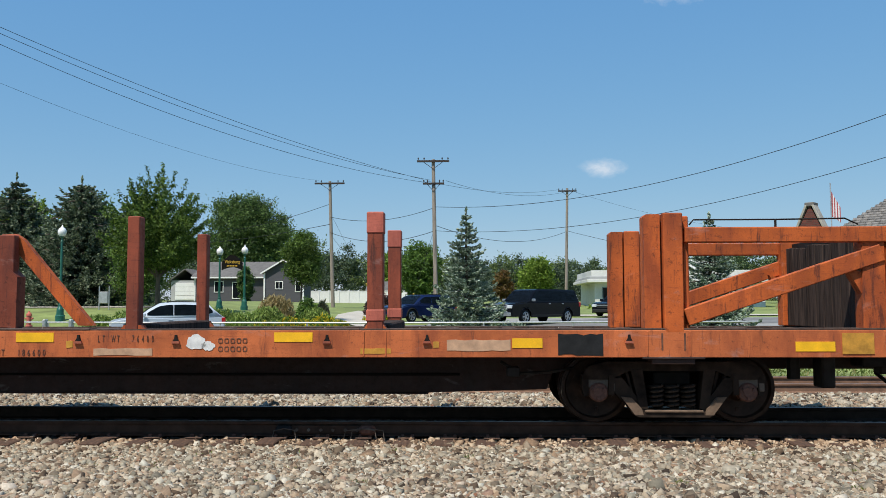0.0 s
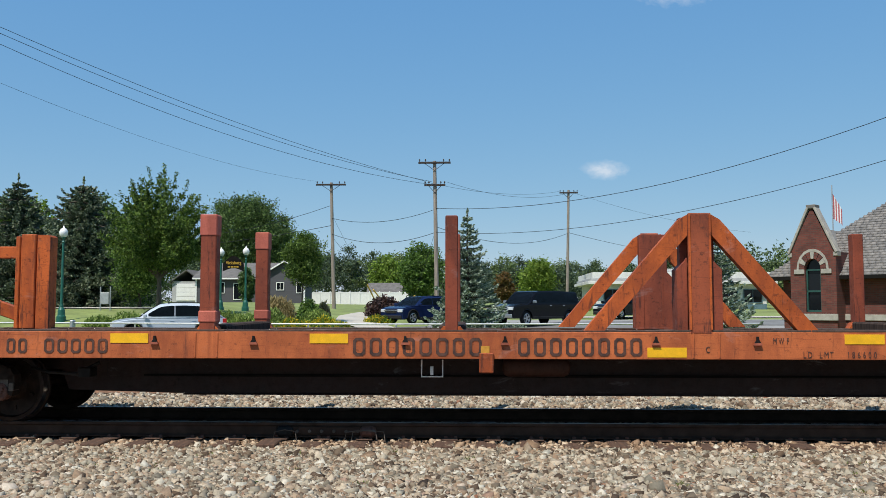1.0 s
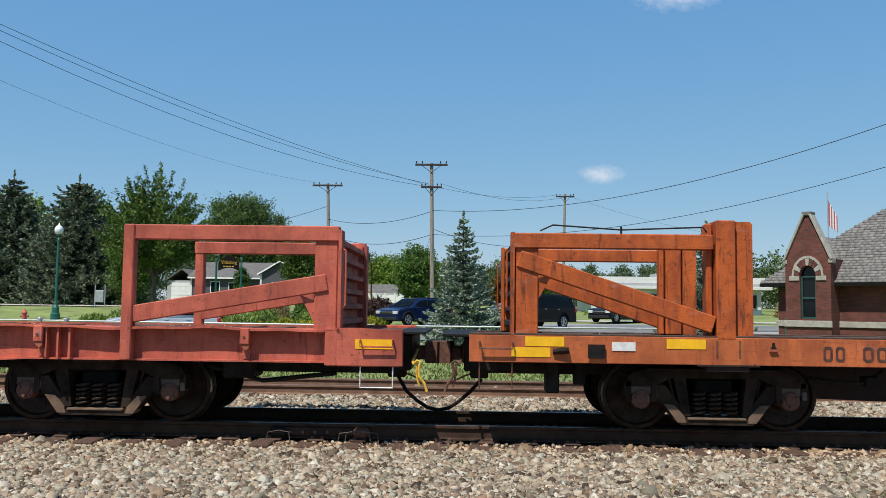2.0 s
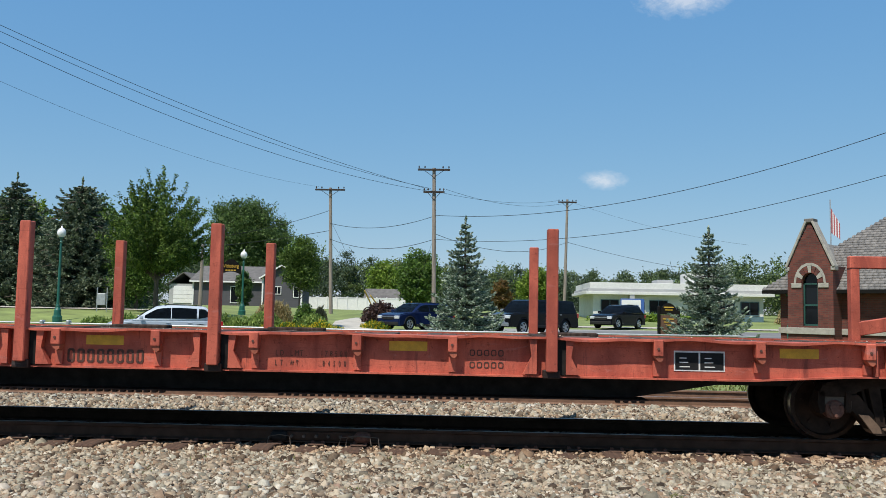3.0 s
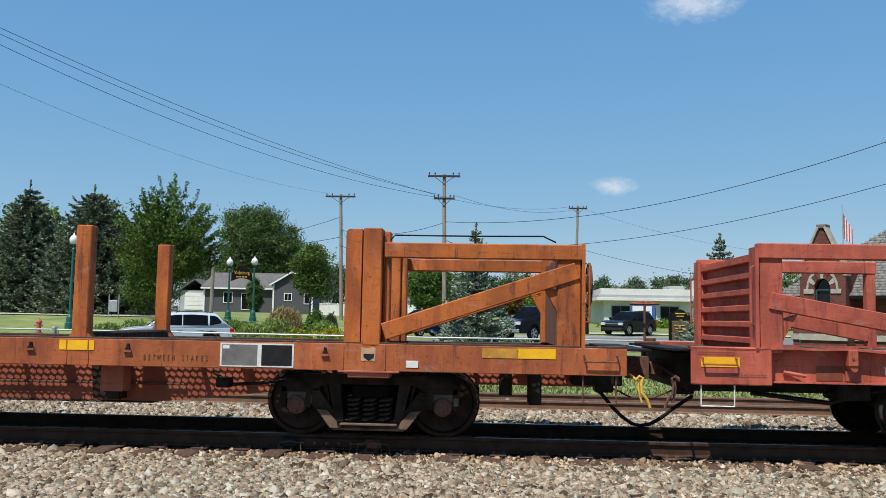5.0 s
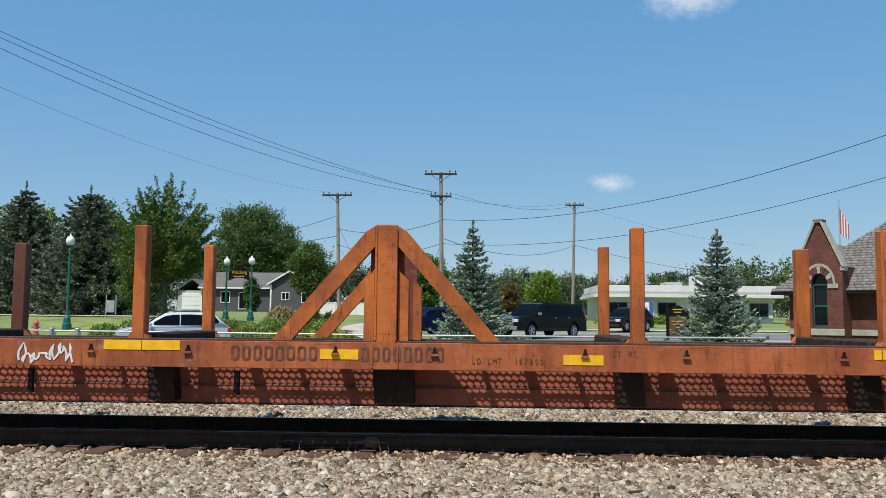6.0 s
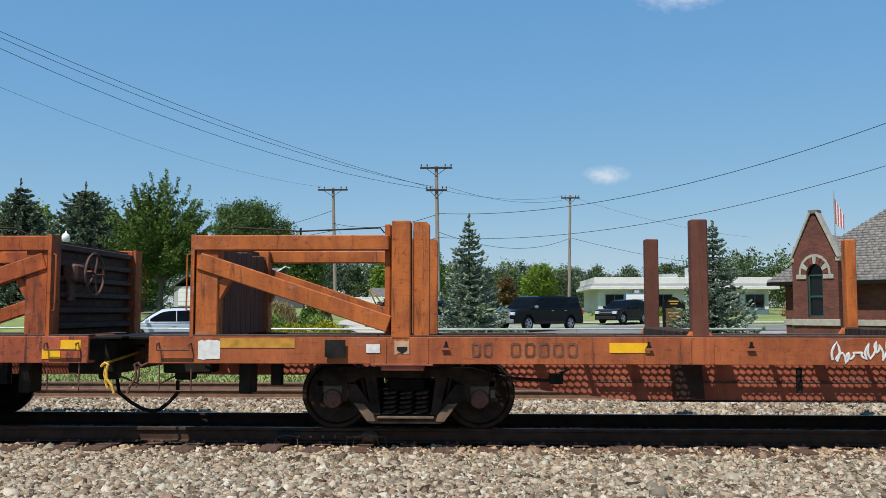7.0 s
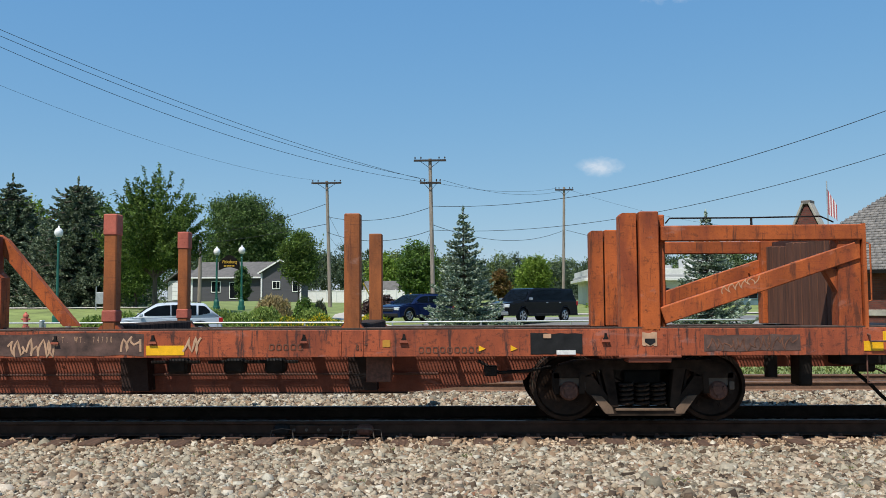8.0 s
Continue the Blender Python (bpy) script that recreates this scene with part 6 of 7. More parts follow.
def lamp_post(label, x, y, z0, globe_z):
    t = thing("street_lamp", label, "street lamp", group="street lamps")
    h = globe_z - z0
    bm = bmesh.new()
    lathe(bm, [(0.24, -0.2), (0.24, 0.12), (0.19, 0.16), (0.17, 0.45), (0.10, 0.6), (0.10, 0.68), (0.075, 0.75), (0.06, h - 0.5), (0.09, h - 0.46), (0.05, h - 0.40), (0.05, h - 0.30), (0.13, h - 0.24), (0.13, h - 0.2)], 16, Matrix.Translation((x, y, z0)))
    part("post", bm, M_green, t, smooth=False)
    bm = bmesh.new()
    lathe(bm, [(0.10, -0.22), (0.19, -0.12), (0.225, 0.02), (0.21, 0.13), (0.14, 0.24), (0.06, 0.29), (0.03, 0.38), (0.008, 0.42)], 18, Matrix.Translation((x, y, globe_z)))
    part("globe", bm, M_globe, t, "frosted white acorn globe", smooth=True)
    return t


lamp_post("green lamp post with a white acorn globe", -22.1, 44, 0.62, 5.12)
lamp_post("green lamp post carrying the arched sign", -17.34, 56, 1.0, 4.72)
lamp_post("green lamp post carrying the arched sign", -15.66, 56, 1.0, 4.80)

sgn = thing("arched_sign", "black arched sign with gold lettering between lamp posts", "sign")
bm = bmesh.new()
n = 12
low = [(-17.2 + 1.4 * i / n, 3.52 + 0.20 * math.sin(math.pi * i / n)) for i in range(n + 1)]
top = [(-17.2 + 1.4 * i / n, 4.02 + 0.52 * math.sin(math.pi * i / n)) for i in range(n, -1, -1)]
prism(bm, low + top, 55.94, 56.02)
part("board", bm, M_signblk, sgn)
lettering("Vicksburg", -17.0, 55.93, 3.98, 0.24, 1.04, M_gold, sgn)
bm = bmesh.new()
for k in range(4):
    box(bm, -16.85 + 0.19 * k, -16.71 + 0.19 * k, 55.925, 55.94, 3.77, 3.84)
part("lettering_bar", bm, M_gold, sgn)

sgn = thing("welcome_sign", "dark carved wooden sign with gold bars on posts", "sign")
for x in (8.38, 9.28):
    bm = bmesh.new()
    box(bm, x - 0.06, x + 0.06, 39.93, 40.07, -0.3, 1.75, 0.01)
    lathe(bm, [(0.08, 0), (0.08, 0.05), (0.03, 0.1)], 8, Matrix.Translation((x, 40, 1.75)))
    part("post", bm, M_signblk, sgn)
bm = bmesh.new()
n = 10
prism(bm, [(8.44, 1.45), (9.22, 1.45)] + [(9.22 - 0.78 * i / n, 1.62 + 0.36 * math.sin(math.pi * i / n) ** 0.7) for i in range(n + 1)], 39.96, 40.04)
part("crest", bm, M_signblk, sgn)
bm = bmesh.new()
box(bm, 8.44, 9.22, 39.97, 40.03, 0.45, 1.42, 0.01)
part("board", bm, M_signbrn, sgn)
for x, z, w, h in ((8.60, 1.76, 0.46, 0.05), (8.66, 1.64, 0.34, 0.04), (8.55, 1.22, 0.5, 0.045), (8.6, 1.08, 0.42, 0.04), (8.7, 0.94, 0.25, 0.04)):
    bm = bmesh.new()
    box(bm, x, x + w, 39.945, 39.962, z, z + h)
    part("lettering_bar", bm, M_gold, sgn)

t = thing("guard_rail", "low galvanised pipe rail beside the lawn", "fence")
for i in range(9):
    x = -15.5 + 2.6 * i
    bm = bmesh.new()
    rod(bm, (x, 25, -0.5), (x, 25, 0.86), 0.025, 8)
    part("post", bm, M_steel, t)
bm = bmesh.new()
pipe(bm, [(-15.5, 25, 0.90), (-9, 25, 0.885), (-3, 25, 0.87), (2, 25, 0.885), (8, 25, 0.9)], 0.026, 8)
part("rail", bm, M_steel, t)
for x in (-13.0, -12.2):
    bm = bmesh.new()
    box(bm, x - 0.05, x + 0.05, 24.9, 25.1, 0.3, 0.98, 0.02)
    part("post", bm, M_steel, t)

t = thing("fire_hydrant", "weathered orange fire hydrant on the lawn", "fire hydrant")
bm = bmesh.new()
lathe(bm, [(0.16, -0.1), (0.16, 0.05), (0.11, 0.08), (0.11, 0.5), (0.14, 0.52), (0.12, 0.6), (0.05, 0.68), (0.03, 0.74)], 12, Matrix.Translation((-21.6, 40, 0.3)))
rod(bm, (-21.8, 40, 0.68), (-21.4, 40, 0.68), 0.05, 8)
part("barrel", bm, M_pinkcap, t)
t = thing("meter_cabinet", "grey metal utility cabinet on posts", "utility cabinet")
bm = bmesh.new()
box(bm, -22.7, -22.2, 49.9, 50.1, 1.35, 2.05, 0.02)
part("cabinet", bm, M_steel, t)
for x in (-22.75, -22.15):
    bm = bmesh.new()
    rod(bm, (x, 50, 0.5), (x, 50, 2.4), 0.035, 8)
    part("post", bm, M_steel, t)

t = thing("privacy_fence", "white vinyl panel fence behind the lawn", "fence")
for i in range(11):
    x = -20.6 + 1.2 * i
    bm = bmesh.new()
    box(bm, x - 0.07, x + 0.07, 101.93, 102.07, 0.7, 2.68, 0.02)
    part("post", bm, M_trim, t)
    if i < 10:
        bm = bmesh.new()
        box(bm, x + 0.07, x + 1.13, 101.98, 102.02, 0.85, 2.55)
        box(bm, x + 0.07, x + 1.13, 101.95, 102.05, 2.5, 2.6, 0.01)
        part("panel", bm, M_trim, t)

# ---- buildings ----
M_shingle = plain("grey_shingles", (0.24, 0.225, 0.205), 0.95, 0, 0.25, 2.5, 0.4, (1, 1, 6))
M_houseroof = plain("grey_brown_house_shingles", (0.13, 0.12, 0.11), 0.95, 0, 0.25, 2.5, 0.4)
M_siding = plain("dark_grey_siding", (0.075, 0.073, 0.082), 0.8, 0, 0.12, 1.5, 0.2, (0.3, 0.3, 12))
M_white_wall = plain("off_white_stucco", (0.68, 0.67, 0.63), 0.8, 0, 0.08, 0.8, 0.1)
M_grey_wall = plain("grey_panel", (0.40, 0.40, 0.39), 0.8, 0, 0.1, 0.8, 0.1)
M_bluebase = plain("blue_grey_base", (0.10, 0.17, 0.20), 0.7, 0, 0.15, 1, 0.1)
M_limestone = plain("limestone", (0.36, 0.33, 0.28), 0.9, 0, 0.2, 4, 0.3)
M_capstone = plain("weathered_dark_stone", (0.15, 0.135, 0.12), 0.9, 0, 0.3, 4, 0.3)
M_slate = island_mat("grey_slates", [(0, (0.165, 0.155, 0.145)), (0.5, (0.205, 0.19, 0.175)), (1, (0.25, 0.23, 0.21))], 0.85, 0.3, 0, 9)
M_tealframe = plain("dark_green_joinery", (0.02, 0.075, 0.06), 0.5, 0, 0.2, 4)
M_blue = plain("blue_sign_paint", (0.05, 0.12, 0.35), 0.4, 0, 0.1, 3)
M_glass, nt, p = nodes_of("dark_window_glass")
p.inputs["Base Color"].default_value, p.inputs["Roughness"].default_value = (0.008, 0.010, 0.012, 1), 0.06
p.inputs["Specular IOR Level"].default_value = 0.22


def brick_material():
    m, nt, p = nodes_of("red_brick")
    tc, mp, b = nt.nodes.new("ShaderNodeTexCoord"), nt.nodes.new("ShaderNodeMapping"), nt.nodes.new("ShaderNodeTexBrick")
    mp.inputs["Rotation"].default_value = (radians(90), 0, 0)
    b.inputs["Scale"].default_value = 1.0
    b.inputs["Brick Width"].default_value, b.inputs["Row Height"].default_value, b.inputs["Mortar Size"].default_value = 0.23, 0.078, 0.009
    b.inputs["Color1"].default_value, b.inputs["Color2"].default_value, b.inputs["Mortar"].default_value = (0.19, 0.046, 0.03, 1), (0.11, 0.03, 0.022, 1), (0.11, 0.065, 0.05, 1)
    nt.links.new(tc.outputs["Object"], mp.inputs[0])
    nt.links.new(mp.outputs[0], b.inputs[0])
    st = ramp(nt, noise_tex(nt, 1.6, 5), [(0.3, (0.6,) * 3), (0.7, (1.0,) * 3)])
    nt.links.new(mix(nt, 1.0, b.outputs[0], st, "MULTIPLY"), p.inputs["Base Color"])
    p.inputs["Roughness"].default_value = 0.9
    bump(nt, p, b.outputs[1], -0.5, 0.01)
    return m


M_brick = brick_material()


def window(parent, x0, x1, y, z0, z1, frame_mat, bars=0):
    bm = bmesh.new()
    f = 0.07
    box(bm, x0 - f, x1 + f, y - 0.06, y, z1, z1 + f)
    box(bm, x0 - f, x1 + f, y - 0.06, y, z0 - f, z0)
    box(bm, x0 - f, x0, y - 0.06, y, z0, z1)
    box(bm, x1, x1 + f, y - 0.06, y, z0, z1)
    for k in range(bars):
        x = x0 + (x1 - x0) * (k + 1) / (bars + 1)
        box(bm, x - 0.025, x + 0.025, y - 0.05, y - 0.01, z0, z1)
    w = part("window", bm, frame_mat, parent)
    bm = bmesh.new()
    box(bm, x0, x1, y - 0.03, y - 0.012, z0, z1)
    part("pane", bm, M_glass, w)
    return w


def gable_roof(bm, x0, x1, y0, y1, ze, zr, over, thick=0.14, along="x"):
    if along == "x":
        ym = (y0 + y1) / 2
        k = (zr - ze) / (ym - y0)
        pts = [(y0 - over, ze - over * k), (ym, zr), (y1 + over, ze - over * k), (y1 + over, ze - over * k + thick), (ym, zr + thick), (y0 - over, ze - over * k + thick)]
        prism(bm, pts, x0 - over, x1 + over, "x")
    else:
        xm = (x0 + x1) / 2
        k = (zr - ze) / (xm - x0)
        pts = [(x0 - over, ze - over * k), (xm, zr), (x1 + over, ze - over * k), (x1 + over, ze - over * k + thick), (xm, zr + thick), (x0 - over, ze - over * k + thick)]
        prism(bm, pts, y0 - over, y1 + over)


h = thing("house", "single-storey dark grey house with white trim and garage", "house", group="houses")
bm = bmesh.new()
box(bm, -31.2, -22.4, 92, 101, 1.2, 4.05)
part("wall", bm, M_siding, h)
bm = bmesh.new()
gable_roof(bm, -31.2, -22.4, 92, 101, 4.05, 5.75, 0.35)
part("roof", bm, M_houseroof, h)
for x in (-31.2, -22.45):
    bm = bmesh.new()
    box(bm, x - 0.08, x + 0.08, 91.92, 92.0, 1.3, 4.0)
    part("corner_trim", bm, M_trim, h)
bm = bmesh.new()
box(bm, -31.5, -22.1, 91.55, 91.65, 3.86, 4.02)
part("fascia", bm, M_trim, h)
window(h, -29.0, -28.1, 92, 2.4, 3.5, M_trim, 1)
window(h, -27.0, -26.2, 92, 1.7, 3.4, M_trim, 0)
h = thing("garage", "pale garage with a white panelled door", "garage", group="houses")
bm = bmesh.new()
box(bm, -34.6, -31.3, 94, 101, 1.2, 3.7)
part("wall", bm, M_grey_wall, h)
bm = bmesh.new()
gable_roof(bm, -34.6, -31.3, 94, 101, 3.7, 4.9, 0.3, along="y")
part("roof", bm, M_houseroof, h)
for k in range(4):
    bm = bmesh.new()
    box(bm, -34.1, -31.8, 93.93, 93.99, 1.55 + 0.48 * k, 2.0 + 0.48 * k, 0.01)
    part("door_panel", bm, M_trim, h)
h = thing("house", "dark grey house with a street-facing gable and white trim", "house", group="houses")
bm = bmesh.new()
prism(bm, [(-22.5, 1.2), (-18.4, 1.2), (-18.4, 4.35), (-20.45, 5.5), (-22.5, 4.35)], 88, 91.9)
part("wall", bm, M_siding, h)
bm = bmesh.new()
gable_roof(bm, -22.5, -18.4, 88, 91.7, 4.4, 5.65, 0.3, along="y")
part("roof", bm, M_houseroof, h)
for s in (-1, 1):
    bm = bmesh.new()
    beam(bm, (-20.45 + s * 2.4, 87.68, 4.26), (-20.45, 87.68, 5.70), 0.15, 0.05, 0)
    part("rake_trim", bm, M_trim, h)
    bm = bmesh.new()
    box(bm, -20.45 + s * 2.05 - 0.08, -20.45 + s * 2.05 + 0.08, 87.92, 88, 1.2, 4.35)
    part("corner_trim", bm, M_trim, h)
window(h, -21.3, -20.6, 88, 2.7, 3.4, M_trim, 1)
window(h, -19.2, -18.7, 88, 2.4, 3.4, M_trim, 0)
h = thing("shed", "small garden shed with a grey shingle roof", "shed")
bm = bmesh.new()
box(bm, -14.4, -10.4, 109, 112, 0.9, 2.9)
part("wall", bm, M_siding, h)
bm = bmesh.new()
gable_roof(bm, -14.4, -10.4, 109, 112, 2.75, 3.75, 0.3)
part("roof", bm, M_houseroof, h)

h = thing("bank_building", "low white flat-roofed bank with stepped fascia", "building", pose(1.1, 0, -0.38))
bm = bmesh.new()
box(bm, 10.4, 27.2, 86, 98, 0.3, 3.9)
part("wall", bm, M_white_wall, h)
bm = bmesh.new()
box(bm, 10.4, 27.2, 85.95, 85.998, 0.3, 1.6)
part("base_course", bm, M_bluebase, h)
for z0, z1, e in ((3.55, 3.85, 0.75), (3.85, 4.15, 0.5), (4.15, 4.75, 0.3)):
    bm = bmesh.new()
    box(bm, 10.3 - e, 27.3 + e, 85.9 - e, 98, z0, z1, 0.02)
    part("fascia", bm, M_white_wall if z0 != 3.85 else M_grey_wall, h)
bm = bmesh.new()
box(bm, 20.2, 23.2, 88, 91, 4.75, 5.9, 0.02)
part("roof_house", bm, M_white_wall, h)
bm = bmesh.new()
box(bm, 17.2, 18.8, 88, 91, 4.75, 5.2, 0.02)
part("roof_unit", bm, M_grey_wall, h)
bm = bmesh.new()
box(bm, 13.9, 14.4, 85.2, 85.95, 0.3, 3.55, 0.02)
part("pier", bm, M_grey_wall, h)
for x in (11.2, 16.0, 22.6, 25.0):
    window(h, x, x + 1.7, 85.95, 1.75, 3.0, M_bluebase, 1)
window(h, 14.8, 15.5, 85.95, 0.6, 2.9, M_trim, 0)
s = thing("bank_sign", "white and blue sign board on the lawn", "sign")
bm = bmesh.new()
box(bm, 11.6, 13.5, 70.0, 70.3, 0.3, 2.6, 0.02)
part("cabinet", bm, M_blue, s)
bm = bmesh.new()
box(bm, 11.65, 13.2, 69.97, 69.998, 1.0, 2.5)
part("face", bm, M_trim, s)
lettering("TRUST", 11.8, 69.96, 1.8, 0.32, 1.25, M_blue, s)

# brick depot
d = thing("depot", "red brick railway depot with slate roof and stone trim", "building", pose(14.4, 38, 0, 0, 0, -42) @ pose(-14.4, -38, 0))
bm = bmesh.new()
box(bm, 12.8, 34, 39.0, 48, -0.3, 2.75)
part("wall", bm, M_brick, d)
bm = bmesh.new()
box(bm, 12.72, 34.05, 38.93, 38.998, 0.72, 0.98, 0.01)
part("water_table", bm, M_limestone, d)
bm = bmesh.new()   # gabled bay, with the arched opening cut through its face
gx0, gx1, gz, pk = 13.55, 15.51, 3.70, 5.65
xc, hw, spring, sill = 14.53, 0.33, 2.95, 1.08
n = 14
arch = [(xc + hw * math.cos(math.pi * i / n), spring + hw * 1.35 * math.sin(math.pi * i / n)) for i in range(n + 1)]
right_half = [(xc, -0.3), (gx1, -0.3), (gx1, gz), (xc, pk)] + [(xc, arch[n // 2][1])] + [arch[i] for i in range(n // 2 - 1, -1, -1)] + [(xc + hw, sill), (xc, sill)]
left_half = [(xc, -0.3), (gx0, -0.3), (gx0, gz), (xc, pk)] + [(xc, arch[n // 2][1])] + [arch[i] for i in range(n // 2 + 1, n + 1)] + [(xc - hw, sill), (xc, sill)]
prism(bm, right_half, 38.0, 38.35)
prism(bm, left_half, 38.0, 38.35)
box(bm, gx0, gx0 + 0.3, 38.35, 40, -0.3, gz)
box(bm, gx1 - 0.3, gx1, 38.35, 40, -0.3, gz)
part("gable_wall", bm, M_brick, d)
bm = bmesh.new()
gable_roof(bm, gx0 + 0.1, gx1 - 0.1, 38.4, 42.5, gz - 0.75, pk - 0.95, 0.0, 0.12, "y")
part("bay_roof", bm, M_shingle, d)
for s in (-1, 1):
    bm = bmesh.new()
    e = gx0 if s < 0 else gx1
    beam(bm, (e + s * 0.05, 38.17, gz - 0.04), (xc + s * 0.14, 38.17, pk + 0.02), 0.10, 0.50, 0.015)
    part("coping", bm, M_limestone, d, "grey stone gable coping")
    bm = bmesh.new()
    box(bm, e - 0.09, e + 0.09, 37.96, 38.4, gz - 0.20, gz - 0.02, 0.02)
    part("kneeler", bm, M_limestone, d)
bm = bmesh.new()
box(bm, xc - 0.20, xc + 0.20, 37.93, 38.46, pk - 0.04, pk + 0.14, 0.02)
part("cap_stone", bm, M_capstone, d)
bm = bmesh.new()
box(bm, gx0 - 0.05, gx1 + 0.05, 37.92, 37.998, 0.72, 1.0, 0.01)
part("window_sill", bm, M_limestone, d)
for i in range(9):   # arch ring: brick with stone keys
    a0, a1 = math.pi * i / 9 + 0.02, math.pi * (i + 1) / 9 - 0.02
    bm = bmesh.new()
    r0, r1 = hw + 0.03, hw + 0.26
    q = [(xc + r * math.cos(a), spring + 1.3 * r * math.sin(a)) for r, a in ((r0, a0), (r1, a0), (r1, a1), (r0, a1))]
    prism(bm, q, 37.95, 38.0)
    part("voussoir", bm, M_limestone if i in (1, 4, 7) else M_brick, d)
    bm = bmesh.new()
    r0, r1 = hw + 0.27, hw + 0.36
    q = [(xc + r * math.cos(a), spring + 1.3 * r * math.sin(a)) for r, a in ((r0, a0 - 0.02), (r1, a0 - 0.02), (r1, a1 + 0.02), (r0, a1 + 0.02))]
    prism(bm, q, 37.96, 38.0)
    part("hood_stone", bm, M_limestone, d)
for s in (-1, 1):
    bm = bmesh.new()
    box(bm, xc + s * 0.58 - 0.22, xc + s * 0.58 + 0.22, 37.95, 38.0, spring - 0.2, spring, 0.01)
    part("springer", bm, M_limestone, d)
bm = bmesh.new()
box(bm, xc - hw, xc - hw + 0.06, 38.12, 38.2, sill, spring)
box(bm, xc + hw - 0.06, xc + hw, 38.12, 38.2, sill, spring)
box(bm, xc - hw, xc + hw, 38.12, 38.2, sill, sill + 0.08)
box(bm, xc - hw, xc + hw, 38.12, 38.2, 1.95, 2.03)
box(bm, xc - hw, xc + hw, 38.12, 38.2, spring - 0.06, spring)
part("window_frame", bm, M_tealframe, d)
bm = bmesh.new()
box(bm, xc - hw, xc + hw, 38.2, 38.23, sill, spring + 0.46)
part("pane", bm, M_glass, d)
bm = bmesh.new()
pipe(bm, [(13.1, 38.9, 2.45), (13.42, 38.9, 2.40), (13.42, 38.9, 1.25), (13.2, 38.85, 1.05), (13.2, 38.85, -0.2)], 0.05, 8)
part("downpipe", bm, M_green, d)
bm = bmesh.new()
ev, rz, ov = 2.62, 7.5, 0.6
vv = [bm.verts.new(c) for c in ((12.8 - ov, 39 - ov, ev), (34 + ov, 39 - ov, ev), (34 + ov, 48 + ov, ev), (12.8 - ov, 48 + ov, ev), (17.6, 43.5, rz - 0.4), (30, 43.5, rz - 0.4))]
for f in ((0, 1, 5, 4), (1, 2, 5), (2, 3, 4, 5), (3, 0, 4), (3, 2, 1, 0)):
    bm.faces.new([vv[k] for k in f])
part("roof", bm, M_shingle, d, "grey slate hipped roof")
def slates():
    """Overlapping slates on the front slope, course by course."""
    rng = np.random.default_rng(15)
    vs, fs = [], []
    run, climb = 5.1, rz - 0.4 - ev
    n = 36
    for i in range(n):
        u0, u1 = i / n, (i + 1.25) / n
        xa, xb = 12.2 + u0 * 5.4, min(34.6 - u0 * 4.6, 27)
        x = xa - rng.uniform(0, 0.2)
        while x < xb:
            w = rng.uniform(0.2, 0.34)
            a, b, e = max(x, xa) + 0.006, x + w - 0.006, rng.uniform(0.0, 0.014)
            x += w
            if b - a < 0.03:
                continue
            k = len(vs)
            for u, h in ((u0 - e * 0.2, 0.045 + e), (min(u1, 1.0), 0.018)):
                for q in (a, b):
                    for d in (0, 0.02):
                        vs.append((q, 38.4 + u * run - d * 0.66, ev + u * climb + h + d * 0.75))
            fs += [(k, k + 2, k + 3, k + 1), (k + 4, k + 5, k + 7, k + 6), (k, k + 1, k + 5, k + 4), (k + 2, k + 6, k + 7, k + 3), (k + 1, k + 3, k + 7, k + 5)]
    return np_mesh("roofing", np.array(vs), fs, M_slate)


tagged(part("roofing", slates(), None, d, "overlapping grey roof slates"), kind="stuff")
# Board under the eaves, coloured black as the thin shadow line there.
bm = bmesh.new()
box(bm, 12.2, 34.6, 38.36, 38.44, 2.5, 2.66, 0.01)
part("eaves_board", bm, M_signblk, d)
window(d, 19.0, 20.2, 39.0, 1.1, 2.4, M_tealframe, 1)

t = thing("flagpole", "slim flagpole with a red and white striped flag", "flagpole")
bm = bmesh.new()
rod(bm, (24.45, 60, 0.2), (24.4, 60, 9.6), 0.045, 8)
part("pole", bm, M_steel, t)
M_flagred = plain("flag_red", (0.42, 0.10, 0.10), 0.8, 0, 0.1, 4, 0)
M_flagblue = plain("flag_blue", (0.03, 0.05, 0.18), 0.8, 0, 0.1, 4, 0)
for k in range(7):
    x = 24.46 + 0.085 * k
    bm = bmesh.new()
    q = [(x, 9.0 - 0.16 * k), (x + 0.085, 9.0 - 0.16 * (k + 1)), (x + 0.085, 7.2 - 0.07 * k), (x, 7.25 - 0.05 * k)]
    prism(bm, q, 60 + 0.03 * math.sin(k), 60.02 + 0.03 * math.sin(k))
    part("flag_fold", bm, M_flagred if k % 2 == 0 else M_trim, t)

# ---- vehicles ----
M_tyre = plain("tyre_rubber", (0.02, 0.02, 0.02), 0.9, 0, 0.2, 8)
M_alloy = plain("alloy_rim", (0.55, 0.55, 0.56), 0.3, 0.9, 0.1, 8)
M_tail = plain("red_tail_lamp", (0.45, 0.01, 0.01), 0.25, 0, 0.1, 8, 0)
M_lens = plain("clear_lamp", (0.75, 0.77, 0.78), 0.15, 0.3, 0.05, 8, 0)
M_plastic = plain("black_plastic", (0.025, 0.025, 0.025), 0.6, 0, 0.2, 8)


